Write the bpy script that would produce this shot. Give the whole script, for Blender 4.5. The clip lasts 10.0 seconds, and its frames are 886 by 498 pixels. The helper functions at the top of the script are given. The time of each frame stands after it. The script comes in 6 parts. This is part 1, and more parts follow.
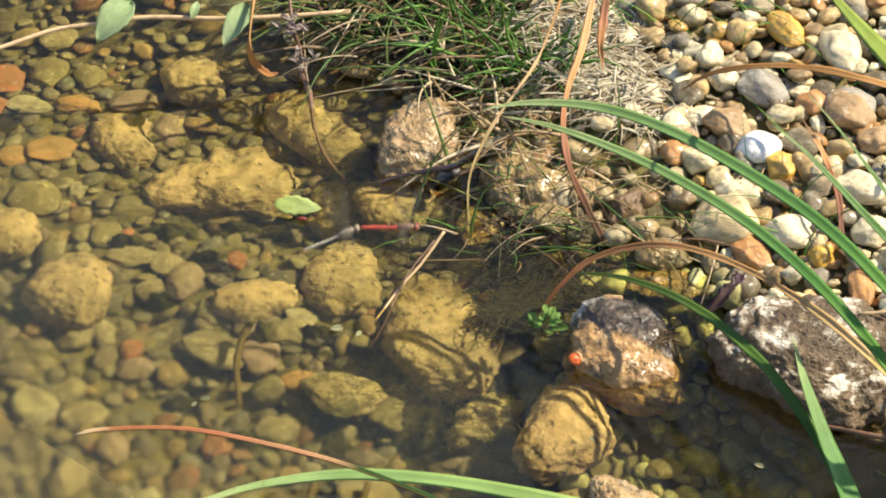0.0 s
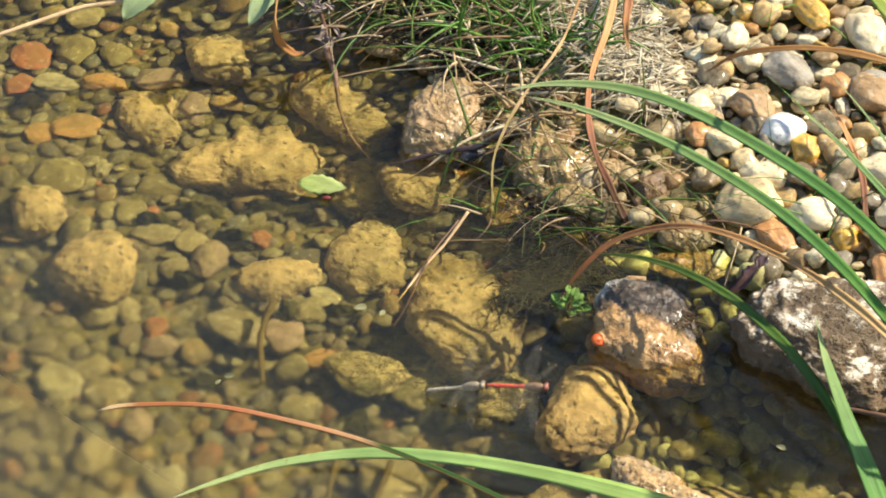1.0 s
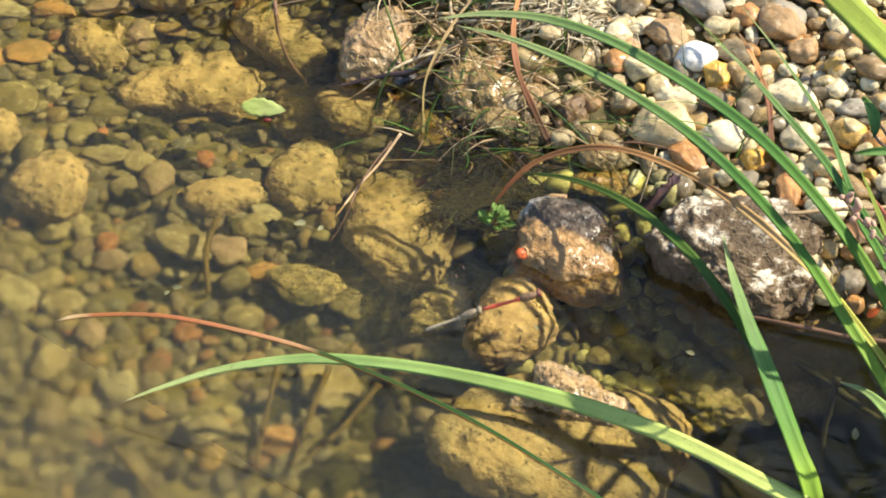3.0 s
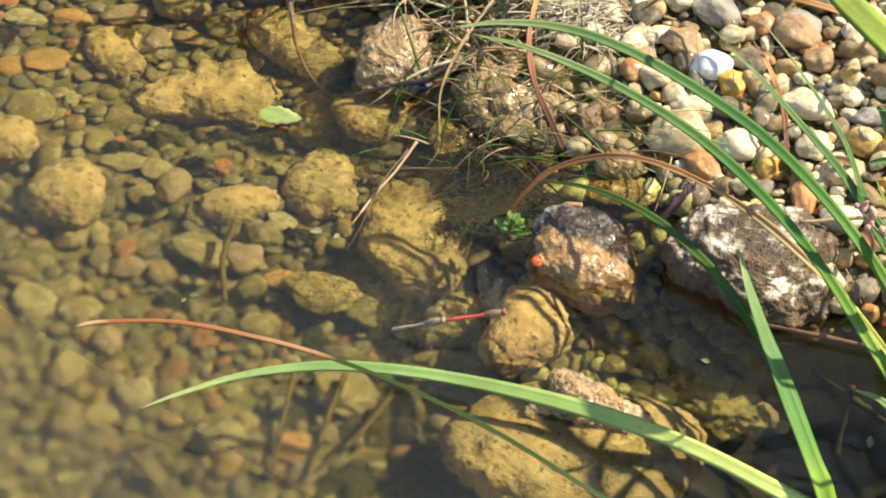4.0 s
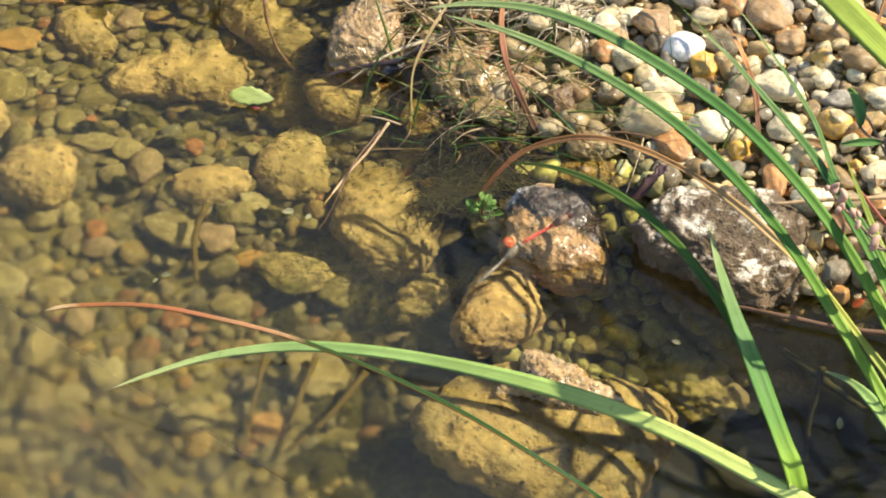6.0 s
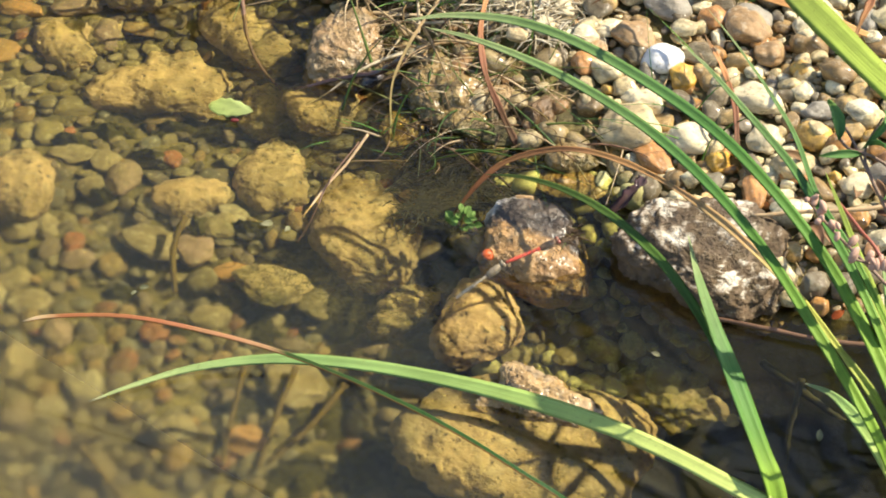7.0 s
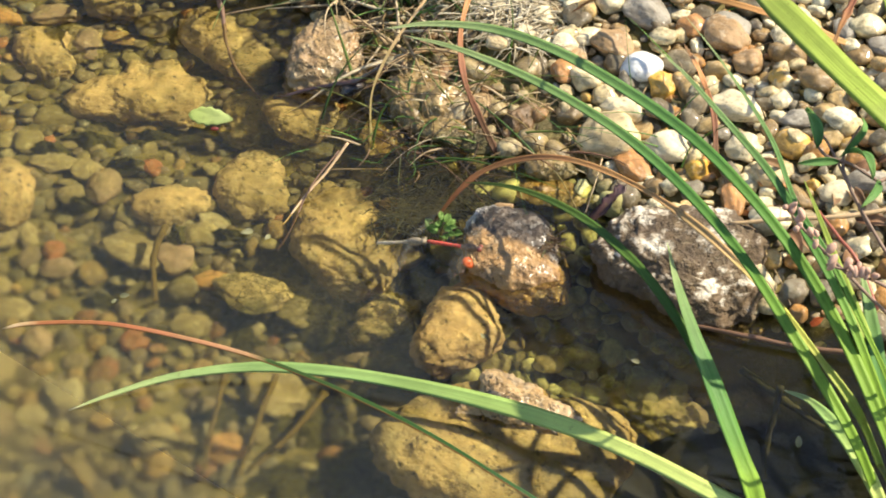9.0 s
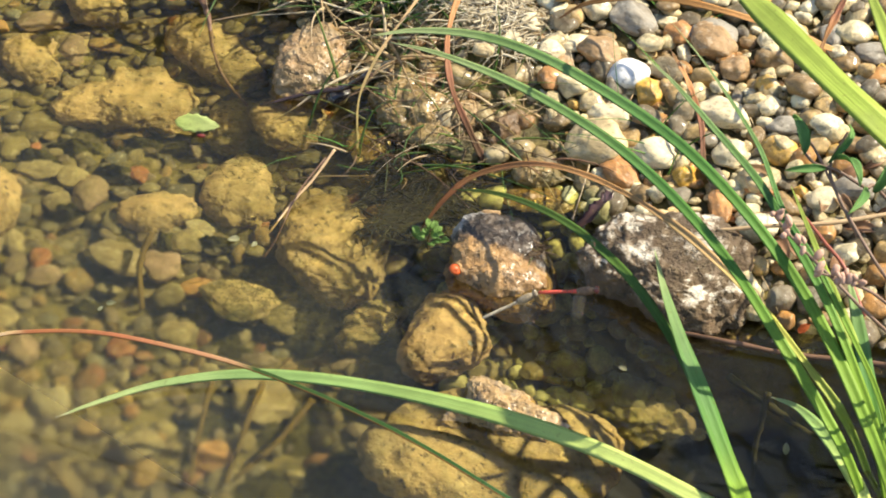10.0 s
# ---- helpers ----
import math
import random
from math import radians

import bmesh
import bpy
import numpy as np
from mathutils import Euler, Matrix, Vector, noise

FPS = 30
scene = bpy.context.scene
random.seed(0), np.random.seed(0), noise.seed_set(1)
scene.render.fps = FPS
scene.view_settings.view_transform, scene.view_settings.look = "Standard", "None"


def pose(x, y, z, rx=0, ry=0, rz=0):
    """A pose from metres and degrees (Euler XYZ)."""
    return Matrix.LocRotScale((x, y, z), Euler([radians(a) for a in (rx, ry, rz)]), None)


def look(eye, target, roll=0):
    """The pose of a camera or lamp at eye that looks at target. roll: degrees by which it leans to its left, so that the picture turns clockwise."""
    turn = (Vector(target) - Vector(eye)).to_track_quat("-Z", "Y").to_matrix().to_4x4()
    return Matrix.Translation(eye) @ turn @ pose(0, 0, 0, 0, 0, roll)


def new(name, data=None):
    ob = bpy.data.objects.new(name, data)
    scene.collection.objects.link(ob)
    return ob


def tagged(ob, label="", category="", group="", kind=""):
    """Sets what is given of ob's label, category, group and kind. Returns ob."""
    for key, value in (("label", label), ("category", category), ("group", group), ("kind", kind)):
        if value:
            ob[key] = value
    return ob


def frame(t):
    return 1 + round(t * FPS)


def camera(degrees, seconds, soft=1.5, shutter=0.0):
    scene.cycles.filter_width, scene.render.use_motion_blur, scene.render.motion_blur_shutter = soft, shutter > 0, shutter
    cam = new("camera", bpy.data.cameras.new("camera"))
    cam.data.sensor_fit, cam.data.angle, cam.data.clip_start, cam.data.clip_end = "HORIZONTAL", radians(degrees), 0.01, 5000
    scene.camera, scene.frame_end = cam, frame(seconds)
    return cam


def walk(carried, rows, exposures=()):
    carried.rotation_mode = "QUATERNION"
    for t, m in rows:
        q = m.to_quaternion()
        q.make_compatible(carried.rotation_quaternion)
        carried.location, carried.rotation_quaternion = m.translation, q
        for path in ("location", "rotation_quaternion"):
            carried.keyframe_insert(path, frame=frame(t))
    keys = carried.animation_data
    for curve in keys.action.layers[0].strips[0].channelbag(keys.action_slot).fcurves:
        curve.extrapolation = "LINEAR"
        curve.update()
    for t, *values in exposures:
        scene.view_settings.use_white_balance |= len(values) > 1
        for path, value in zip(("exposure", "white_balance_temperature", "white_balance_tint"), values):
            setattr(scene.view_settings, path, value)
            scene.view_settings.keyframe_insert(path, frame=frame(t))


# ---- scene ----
cam = camera(22.0, 10.0, soft=1.9, shutter=0.06)
# seconds, eye x y z, tilt, roll, yaw
PATH = [
    (0.0, 0.0000, -0.9794, 0.8819, -39.503, 0.968, 0.347),
    (0.5, 0.0000, -0.9816, 0.8839, -39.675, 1.098, 0.763),
    (1.0, 0.0000, -0.9815, 0.8837, -39.997, 1.043, 1.062),
    (1.5, 0.0000, -0.9830, 0.8851, -40.986, 0.333, 0.014),
    (2.0, 0.0000, -0.9864, 0.8882, -41.734, -0.047, -0.622),
    (2.2, 0.0000, -0.9937, 0.8947, -41.887, -0.374, -0.716),
    (3.3, 0.0000, -1.0587, 0.9533, -42.171, -0.024, -0.073),
    (3.5, 0.0000, -1.0515, 0.9468, -42.000, -0.000, 0.000),
    (4.0, 0.0000, -1.0534, 0.9485, -41.961, 0.077, 0.113),
    (4.5, 0.0000, -1.0540, 0.9490, -42.696, -0.424, -0.450),
    (5.0, 0.0000, -1.0527, 0.9478, -42.456, -0.456, -0.456),
    (5.5, 0.0000, -1.0540, 0.9490, -42.341, -0.464, -0.427),
    (6.0, 0.0000, -1.0541, 0.9491, -42.438, -0.501, -0.320),
    (6.2, 0.0000, -1.0542, 0.9492, -42.366, -0.516, -0.720),
    (7.3, 0.0000, -1.0519, 0.9471, -42.041, -0.873, -0.643),
    (7.5, 0.0000, -1.0537, 0.9488, -41.986, -0.823, -0.569),
    (8.0, 0.0000, -1.0541, 0.9491, -42.130, -0.977, -0.831),
    (8.5, 0.0000, -1.0550, 0.9500, -41.989, -1.116, -1.099),
    (9.0, 0.0000, -1.0545, 0.9495, -41.925, -1.089, -1.167),
    (9.5, 0.0000, -1.0542, 0.9492, -41.926, -1.198, -1.351),
    (10.0, 0.0000, -1.0532, 0.9483, -41.744, -1.277, -1.439),
]
walk(cam, [(t, pose(x, y, z, 90 + tilt, roll, yaw)) for t, x, y, z, tilt, roll, yaw in PATH], exposures=[(0.0, 0.765), (10.0, 0.765)])

# ---- daylight: sun high to the far right, clear sky ----
SUN = Vector((0.88, 0.26, 1.0)).normalized()
sun = new("sun", bpy.data.lights.new("sun", "SUN"))
sun.data.energy, sun.data.angle, sun.data.color = 5.0, radians(0.55), (1.0, 0.90, 0.71)
sun.matrix_world = look(SUN * 5, (0, 0, 0))
world = bpy.data.worlds.new("sky")
scene.world = world
world.use_nodes = True
sky = world.node_tree.nodes.new("ShaderNodeTexSky")
sky.sky_type, sky.sun_disc = "NISHITA", False
sky.sun_elevation, sky.sun_rotation = math.asin(SUN.z), math.atan2(SUN.x, SUN.y)
world.node_tree.links.new(sky.outputs[0], world.node_tree.nodes["Background"].inputs[0])
world.node_tree.nodes["Background"].inputs[1].default_value = 0.115


# ---- materials ----
class Nodes:
    """A node material under construction."""

    def __init__(self, name):
        self.m = bpy.data.materials.new(name)
        self.m.use_nodes = True
        self.t = self.m.node_tree
        self.t.nodes.clear()

    def add(self, kind, **inputs):
        n = self.t.nodes.new("ShaderNode" + kind)
        for k, v in inputs.items():
            self.put(n, k.replace("_", " "), v)
        return n

    def put(self, n, key, v):
        if isinstance(v, bpy.types.NodeSocket):
            self.t.links.new(v, n.inputs[key])
        else:
            n.inputs[key].default_value = v

    def coords(self, scale=1.0):
        c = self.add("TexCoord").outputs["Object"]
        return c

    def noise(self, scale, detail=5, rough=0.6, vector=None, offset=None):
        n = self.add("TexNoise", Scale=scale, Detail=detail, Roughness=rough)
        if vector is not None:
            self.t.links.new(vector, n.inputs["Vector"])
        return n.outputs["Fac"]

    def ramp(self, fac, stops, mode="LINEAR"):
        n = self.add("ValToRGB", Fac=fac)
        n.color_ramp.interpolation = mode
        e = n.color_ramp.elements
        while len(e) < len(stops):
            e.new(0.5)
        for el, (p, c) in zip(e, stops):
            el.position = p
            el.color = (*c, 1) if len(c) == 3 else c
        return n.outputs["Color"]

    def level(self, fac, lo, hi):
        n = self.add("MapRange")
        self.put(n, 0, fac)
        n.inputs[1].default_value, n.inputs[2].default_value = lo, hi
        return n.outputs[0]

    def mix(self, fac, a, b, mode="MIX"):
        n = self.t.nodes.new("ShaderNodeMix")
        n.data_type, n.blend_type = "RGBA", mode
        for i, v in ((0, fac), (6, a), (7, b)):
            if isinstance(v, bpy.types.NodeSocket):
                self.t.links.new(v, n.inputs[i])
            elif i == 0:
                n.inputs[i].default_value = v
            else:
                n.inputs[i].default_value = (*v, 1)
        return n.outputs[2]

    def math(self, op, a, b=0.5):
        n = self.t.nodes.new("ShaderNodeMath")
        n.operation = op
        for i, v in enumerate((a, b)):
            if isinstance(v, bpy.types.NodeSocket):
                self.t.links.new(v, n.inputs[i])
            else:
                n.inputs[i].default_value = v
        return n.outputs[0]

    def bump(self, height, strength, distance):
        return self.add("Bump", Strength=strength, Distance=distance, Height=height).outputs[0]

    def done(self, surface):
        o = self.add("OutputMaterial")
        self.t.links.new(surface, o.inputs[0])
        return self.m

    def principled(self, color, rough=0.6, normal=None, **kw):
        n = self.add("BsdfPrincipled", Roughness=rough)
        self.put(n, "Base Color", color if isinstance(color, bpy.types.NodeSocket) else (*color, 1))
        for k, v in kw.items():
            self.put(n, k.replace("_", " "), v)
        if normal is not None:
            self.put(n, "Normal", normal)
        return n.outputs[0]


def stone_material(name, tones, dirt=(0.10, 0.075, 0.03), algae=0.0, crust=None, rough=0.75, pit=1.0, wet=0.0, cover=1.05, relief=0.65, shade_cap=None):
    """Weathered porous rock: mottled tones, dark pits, algae film, pale crust on the upper side."""
    n = Nodes(name)
    v = n.coords()
    base = n.ramp(n.noise(38, 6, 0.65, v), tones)
    base = n.mix(n.math("MULTIPLY", n.level(n.noise(16, 4, 0.6, v), 0.44, 0.62), 0.7), base, n.mix(0.6, base, (0.085, 0.068, 0.03)))
    base = n.mix(n.math("MULTIPLY", n.level(n.noise(150, 6, 0.75, v), 0.52, 0.66), 0.5), base, dirt)
    base = n.mix(n.math("MULTIPLY", n.level(n.noise(24, 5, 0.65, v), 0.50, 0.64), 0.5), base, n.mix(1.0, base, (0.85, 0.66, 0.55), "MULTIPLY"))
    worm = n.noise(95, 5, 0.6, v)
    base = n.mix(n.math("MULTIPLY", n.level(worm, 0.54, 0.60), 0.55 * pit), base, n.mix(0.65, base, (0.10, 0.07, 0.03)))
    base = n.mix(n.math("MULTIPLY", n.level(n.noise(70, 5, 0.7, v), 0.56, 0.63), 0.45), base, n.mix(0.35, base, (0.80, 0.68, 0.48)))
    own = n.add("ObjectInfo").outputs["Random"]
    base = n.mix(n.math("MULTIPLY", own, 0.35), base, n.mix(1.0, base, (1.0, 0.86, 0.86), "MULTIPLY"))
    speck = n.noise(210, 3, 0.6, v)
    base = n.mix(n.math("MULTIPLY", n.level(speck, 0.60, 0.68), 0.8), base, (0.07, 0.05, 0.025))
    if algae:
        base = n.mix(n.math("MULTIPLY", n.level(n.noise(28, 5, 0.7, v), 0.42, 0.62), algae), base, (0.13, 0.125, 0.02))
    # Shade of the blades and dark algae, both put into the colour of the upper back.
    if shade_cap:
        q = n.add("SeparateXYZ", Vector=v).outputs
        high = n.math("ADD", n.math("ADD", n.math("MULTIPLY", q[0], 0.35), n.math("MULTIPLY", q[1], 0.88)), n.math("MULTIPLY", q[2], 0.3))
        edge = n.math("ADD", high, n.math("MULTIPLY", n.math("SUBTRACT", n.noise(45, 6, 0.7, v), 0.5), 0.022))
        base = n.mix(n.level(edge, shade_cap[0], shade_cap[0] + 0.005), base, n.mix(n.level(n.noise(120, 6, 0.7, v), 0.4, 0.65), shade_cap[1], shade_cap[2]))
        rim = n.math("ADD", n.math("SUBTRACT", n.math("MULTIPLY", q[1], 0.85), n.math("MULTIPLY", q[0], 0.55)), n.math("MULTIPLY", n.math("SUBTRACT", n.noise(60, 6, 0.7, v), 0.5), 0.020))
        base = n.mix(n.level(rim, 0.030, 0.034), base, n.mix(n.level(n.noise(140, 5, 0.7, v), 0.4, 0.6), (0.20, 0.18, 0.15), (0.50, 0.47, 0.42)))
    if crust:
        nz = n.add("SeparateXYZ", Vector=n.add("NewGeometry").outputs["Normal"]).outputs[2]
        base = n.mix(n.level(n.math("ADD", n.noise(40, 9, 0.75, v), n.math("MULTIPLY", nz, 0.60)), cover, cover + 0.12), base, crust)
    h = n.math("ADD", n.math("MULTIPLY", n.noise(55, 6, 0.55, v), 2.0), n.math("MULTIPLY", n.level(speck, 0.58, 0.72), -0.5 * pit))
    h = n.math("ADD", h, n.math("MULTIPLY", n.level(worm, 0.52, 0.62), -0.35 * pit))
    r = n.level(n.noise(60, 4, 0.6, v), 0.35, 0.65)
    r = n.math("ADD", n.math("MULTIPLY", r, 0.25), rough - 0.12)
    return n.done(n.principled(base, r, n.bump(h, relief, 0.008), Coat_Weight=wet, Coat_Roughness=0.2))


def pebble_material(name, stops, rough=0.6, island=False, wet=0.0, film=None, stain=0.85):
    """River pebbles, each with a tone of its own, banding and speckles."""
    n = Nodes(name)
    v = n.coords()
    rnd = n.add("NewGeometry").outputs["Random Per Island"] if island else n.add("ObjectInfo").outputs["Random"]
    tone = n.ramp(rnd, stops, "CONSTANT")
    if not island:
        unit = n.add("VectorMath")
        unit.operation = "SCALE"
        n.put(unit, 0, v)
        n.put(unit, "Scale", 0.009)
        v = unit.outputs[0]
    shift = n.add("VectorMath")
    n.put(shift, 0, v)
    cmb = n.add("CombineXYZ", X=rnd, Y=rnd, Z=rnd)
    scl = n.add("VectorMath")
    scl.operation = "SCALE"
    n.put(scl, 0, cmb.outputs[0])
    n.put(scl, "Scale", 9.0)
    n.put(shift, 1, scl.outputs[0])
    p = shift.outputs[0]
    mottle = n.noise(110, 5, 0.65, p)
    tone = n.mix(n.math("MULTIPLY", n.level(mottle, 0.44, 0.56), stain), tone, n.mix(0.62, tone, (0.13, 0.085, 0.04)))
    tone = n.mix(n.math("MULTIPLY", n.level(n.noise(230, 5, 0.7, p), 0.56, 0.62), 0.5), tone, n.mix(0.5, tone, (0.80, 0.72, 0.55)))
    tone = n.mix(n.math("MULTIPLY", n.level(n.noise(430, 4, 0.7, p), 0.56, 0.68), 0.6), tone, (0.09, 0.065, 0.04))
    if film:
        place = n.add("NewGeometry").outputs["Position"]
        tone = n.mix(n.math("MULTIPLY", n.level(n.noise(14, 5, 0.65, place), 0.44, 0.66), 0.6), tone, (0.11, 0.085, 0.03))
        tone = n.mix(n.math("MULTIPLY", n.level(n.noise(55, 4, 0.6, p), 0.38, 0.64), 0.45), tone, film)
    return n.done(n.principled(tone, rough, n.bump(n.noise(240, 6, 0.65, p), 0.6, 0.002), Specular_IOR_Level=0.3, Coat_Weight=wet, Coat_Roughness=0.1))


def leaf_material(name, stops, glow=0.35, rough=0.5, streak=0.45, edge=None):
    """A blade: colour runs along its length, fine parallel veins, light shines through."""
    n = Nodes(name)
    along = n.add("Attribute")
    along.attribute_name = "along"
    across = n.add("Attribute")
    across.attribute_name = "across"
    w = n.add("CombineXYZ")
    n.put(w, 0, n.math("MULTIPLY", across.outputs["Fac"], 7.0))
    n.put(w, 1, n.math("MULTIPLY", along.outputs["Fac"], 3.0))
    vein = n.noise(2.2, 4, 0.6, w.outputs[0])
    wob = n.math("ADD", along.outputs["Fac"], n.math("MULTIPLY", n.math("SUBTRACT", n.noise(60, 3, 0.6, n.coords()), 0.5), 0.10))
    c = n.ramp(wob, stops)
    c = n.mix(n.math("MULTIPLY", n.level(vein, 0.35, 0.7), streak), c, n.mix(0.6, c, (0.02, 0.03, 0.005)))
    c = n.mix(n.math("MULTIPLY", n.level(n.noise(330, 3, 0.6, n.coords()), 0.62, 0.72), 0.4), c, (0.16, 0.12, 0.04))
    c = n.mix(n.math("MULTIPLY", n.level(n.noise(30, 3, 0.6, n.coords()), 0.42, 0.66), 0.4), c, n.mix(0.6, c, (0.05, 0.10, 0.02)))
    if edge:
        c = n.mix(n.level(across.outputs["Fac"], 0.66, 0.76), c, edge)
    nrm = n.bump(vein, 0.4, 0.0008)
    a = n.principled(c, rough, nrm, Specular_IOR_Level=0.18)
    b = n.add("BsdfTranslucent", Normal=nrm)
    n.put(b, "Color", c)
    s = n.add("MixShader", Fac=glow)
    n.t.links.new(a, s.inputs[1])
    n.t.links.new(b.outputs[0], s.inputs[2])
    return n.done(s.outputs[0])


def mixed_grass_material(name, stops):
    n = Nodes(name)
    rnd = n.add("NewGeometry").outputs["Random Per Island"]
    c = n.ramp(rnd, stops)
    c = n.mix(n.math("MULTIPLY", n.level(n.noise(120, 3, 0.6, n.coords()), 0.4, 0.7), 0.4), c, (0.06, 0.045, 0.015))
    a = n.principled(c, 0.5)
    b = n.add("BsdfTranslucent")
    n.put(b, "Color", c)
    s = n.add("MixShader", Fac=0.3)
    n.t.links.new(a, s.inputs[1])
    n.t.links.new(b.outputs[0], s.inputs[2])
    return n.done(s.outputs[0])


def plain_material(name, color, rough=0.5, vary=0.25, scale=200.0, **kw):
    n = Nodes(name)
    f = n.noise(scale, 4, 0.6, n.coords())
    c = n.mix(n.math("MULTIPLY", n.level(f, 0.35, 0.7), vary), color, tuple(0.3 * k for k in color))
    return n.done(n.principled(c, rough, n.bump(f, 0.2, 0.001), **kw))


def soil_material():
    n = Nodes("pond_soil")
    v = n.coords()
    c = n.ramp(n.noise(35, 7, 0.7, v), [(0.3, (0.065, 0.052, 0.020)), (0.5, (0.12, 0.097, 0.038)), (0.72, (0.20, 0.155, 0.065))])
    c = n.mix(n.math("MULTIPLY", n.level(n.noise(18, 5, 0.7, v), 0.42, 0.62), 0.7), c, (0.21, 0.17, 0.028))
    c = n.mix(n.math("MULTIPLY", n.level(n.noise(75, 6, 0.7, v), 0.50, 0.60), 0.7), c, (0.25, 0.20, 0.065))
    c = n.mix(n.math("MULTIPLY", n.level(n.noise(48, 6, 0.7, v), 0.55, 0.63), 0.7), c, (0.05, 0.045, 0.015))
    c = n.mix(n.level(n.noise(300, 4, 0.7, v), 0.58, 0.72), c, (0.26, 0.20, 0.10))
    # Shade and deep water of the inlet put into the colour: soil blackens with depth.
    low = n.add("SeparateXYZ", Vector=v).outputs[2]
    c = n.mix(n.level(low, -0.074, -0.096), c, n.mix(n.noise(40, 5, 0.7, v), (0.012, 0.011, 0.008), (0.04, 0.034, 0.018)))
    return n.done(n.principled(c, 0.85, n.bump(n.noise(150, 8, 0.7, v), 0.7, 0.006)))


def water_material():
    """Clear, slightly brown pond water with a faint ripple and a film of dust that also paints a hazy sky reflection.
    """
    n = Nodes("pond_water")
    v = n.coords()
    nrm = n.bump(n.math("ADD", n.noise(9, 2, 0.5, v), n.math("MULTIPLY", n.noise(34, 3, 0.55, v), 0.22)), 0.19, 0.02)
    sep = n.add("SeparateXYZ", Vector=v)
    # Grows towards the near left, where the sky's hazy reflection is painted in.
    sky_veil = n.level(n.math("ADD", n.math("MULTIPLY", sep.outputs[0], -0.8), n.math("MULTIPLY", sep.outputs[1], -1.0)), -0.10, 0.34)
    g = n.add("BsdfRefraction", IOR=1.33, Normal=nrm)
    n.put(g, "Roughness", n.math("ADD", n.math("MULTIPLY", sky_veil, 0.28), 0.04))
    n.put(g, "Color", (0.645, 0.63, 0.37, 1))
    r = n.add("BsdfGlossy", Roughness=0.02, Normal=nrm)
    f = n.add("Fresnel", IOR=1.33, Normal=nrm)
    s = n.add("MixShader", Fac=f.outputs[0])
    n.t.links.new(g.outputs[0], s.inputs[1])
    n.t.links.new(r.outputs[0], s.inputs[2])
    d = n.add("BsdfDiffuse")
    n.put(d, "Color", (0.108, 0.122, 0.118, 1))
    film = n.math("ADD", n.math("MULTIPLY", n.math("MULTIPLY", n.level(n.noise(7, 6, 0.6, v), 0.15, 0.8), sky_veil), 0.30), 0.022)
    s2 = n.add("MixShader", Fac=film)
    n.t.links.new(s.outputs[0], s2.inputs[1])
    n.t.links.new(d.outputs[0], s2.inputs[2])
    return n.done(s2.outputs[0])


SOIL = soil_material()
WATER = water_material()
ROCK_TAN = stone_material("tan_rock", [(0.25, (0.27, 0.19, 0.085)), (0.5, (0.50, 0.37, 0.19)), (0.75, (0.68, 0.54, 0.33))], algae=0.36, relief=0.4)
ROCK_OLIVE = stone_material("algae_rock", [(0.25, (0.20, 0.15, 0.06)), (0.5, (0.38, 0.29, 0.13)), (0.75, (0.54, 0.42, 0.22))], algae=0.7, relief=0.4)
ROCK_WET = stone_material("wet_rock", [(0.25, (0.05, 0.034, 0.018)), (0.5, (0.17, 0.105, 0.045)), (0.75, (0.42, 0.26, 0.11))], dirt=(0.04, 0.028, 0.016), rough=0.5)
ROCK_SHADE_CAP = stone_material("shade_capped_rock", [(0.25, (0.25, 0.14, 0.05)), (0.5, (0.48, 0.29, 0.105)), (0.75, (0.64, 0.44, 0.20))], dirt=(0.09, 0.055, 0.022), rough=0.42, wet=0.18, shade_cap=(0.003, (0.028, 0.020, 0.012), (0.11, 0.078, 0.05)))
ROCK_MUD = stone_material("mud_coated_rock", [(0.25, (0.045, 0.038, 0.014)), (0.5, (0.10, 0.08, 0.03)), (0.75, (0.19, 0.14, 0.055))], algae=0.5, rough=0.6)
ROCK_OCHRE = stone_material("wet_ochre_rock", [(0.25, (0.16, 0.10, 0.032)), (0.5, (0.38, 0.25, 0.088)), (0.75, (0.58, 0.41, 0.18))], algae=0.5, rough=0.36, wet=0.5)
ROCK_TIP = stone_material("wet_ridge_rock", [(0.25, (0.20, 0.115, 0.04)), (0.5, (0.44, 0.285, 0.115)), (0.75, (0.62, 0.46, 0.25))], rough=0.4, wet=0.4)
ROCK_EGG = stone_material("pale_tan_rock", [(0.25, (0.40, 0.27, 0.14)), (0.5, (0.64, 0.455, 0.275)), (0.75, (0.72, 0.57, 0.37))], algae=0.1, relief=0.4)
ROCK_PINK = stone_material("brown_wet_rock", [(0.25, (0.20, 0.12, 0.045)), (0.5, (0.42, 0.28, 0.13)), (0.75, (0.62, 0.47, 0.28))], algae=0.3, rough=0.42, wet=0.22)
ROCK_CRUST = stone_material("crusted_rock", [(0.25, (0.06, 0.042, 0.024)), (0.5, (0.15, 0.105, 0.06)), (0.75, (0.28, 0.195, 0.115))], crust=(0.72, 0.65, 0.52), rough=0.8)
BED_TONES = [(0.0, (0.20, 0.155, 0.065)), (0.16, (0.26, 0.215, 0.10)), (0.32, (0.105, 0.092, 0.055)), (0.44, (0.29, 0.25, 0.14)), (0.56, (0.085, 0.072, 0.055)), (0.66, (0.21, 0.16, 0.105)), (0.78, (0.30, 0.19, 0.065)), (0.88, (0.15, 0.145, 0.105)), (0.95, (0.29, 0.12, 0.05))]
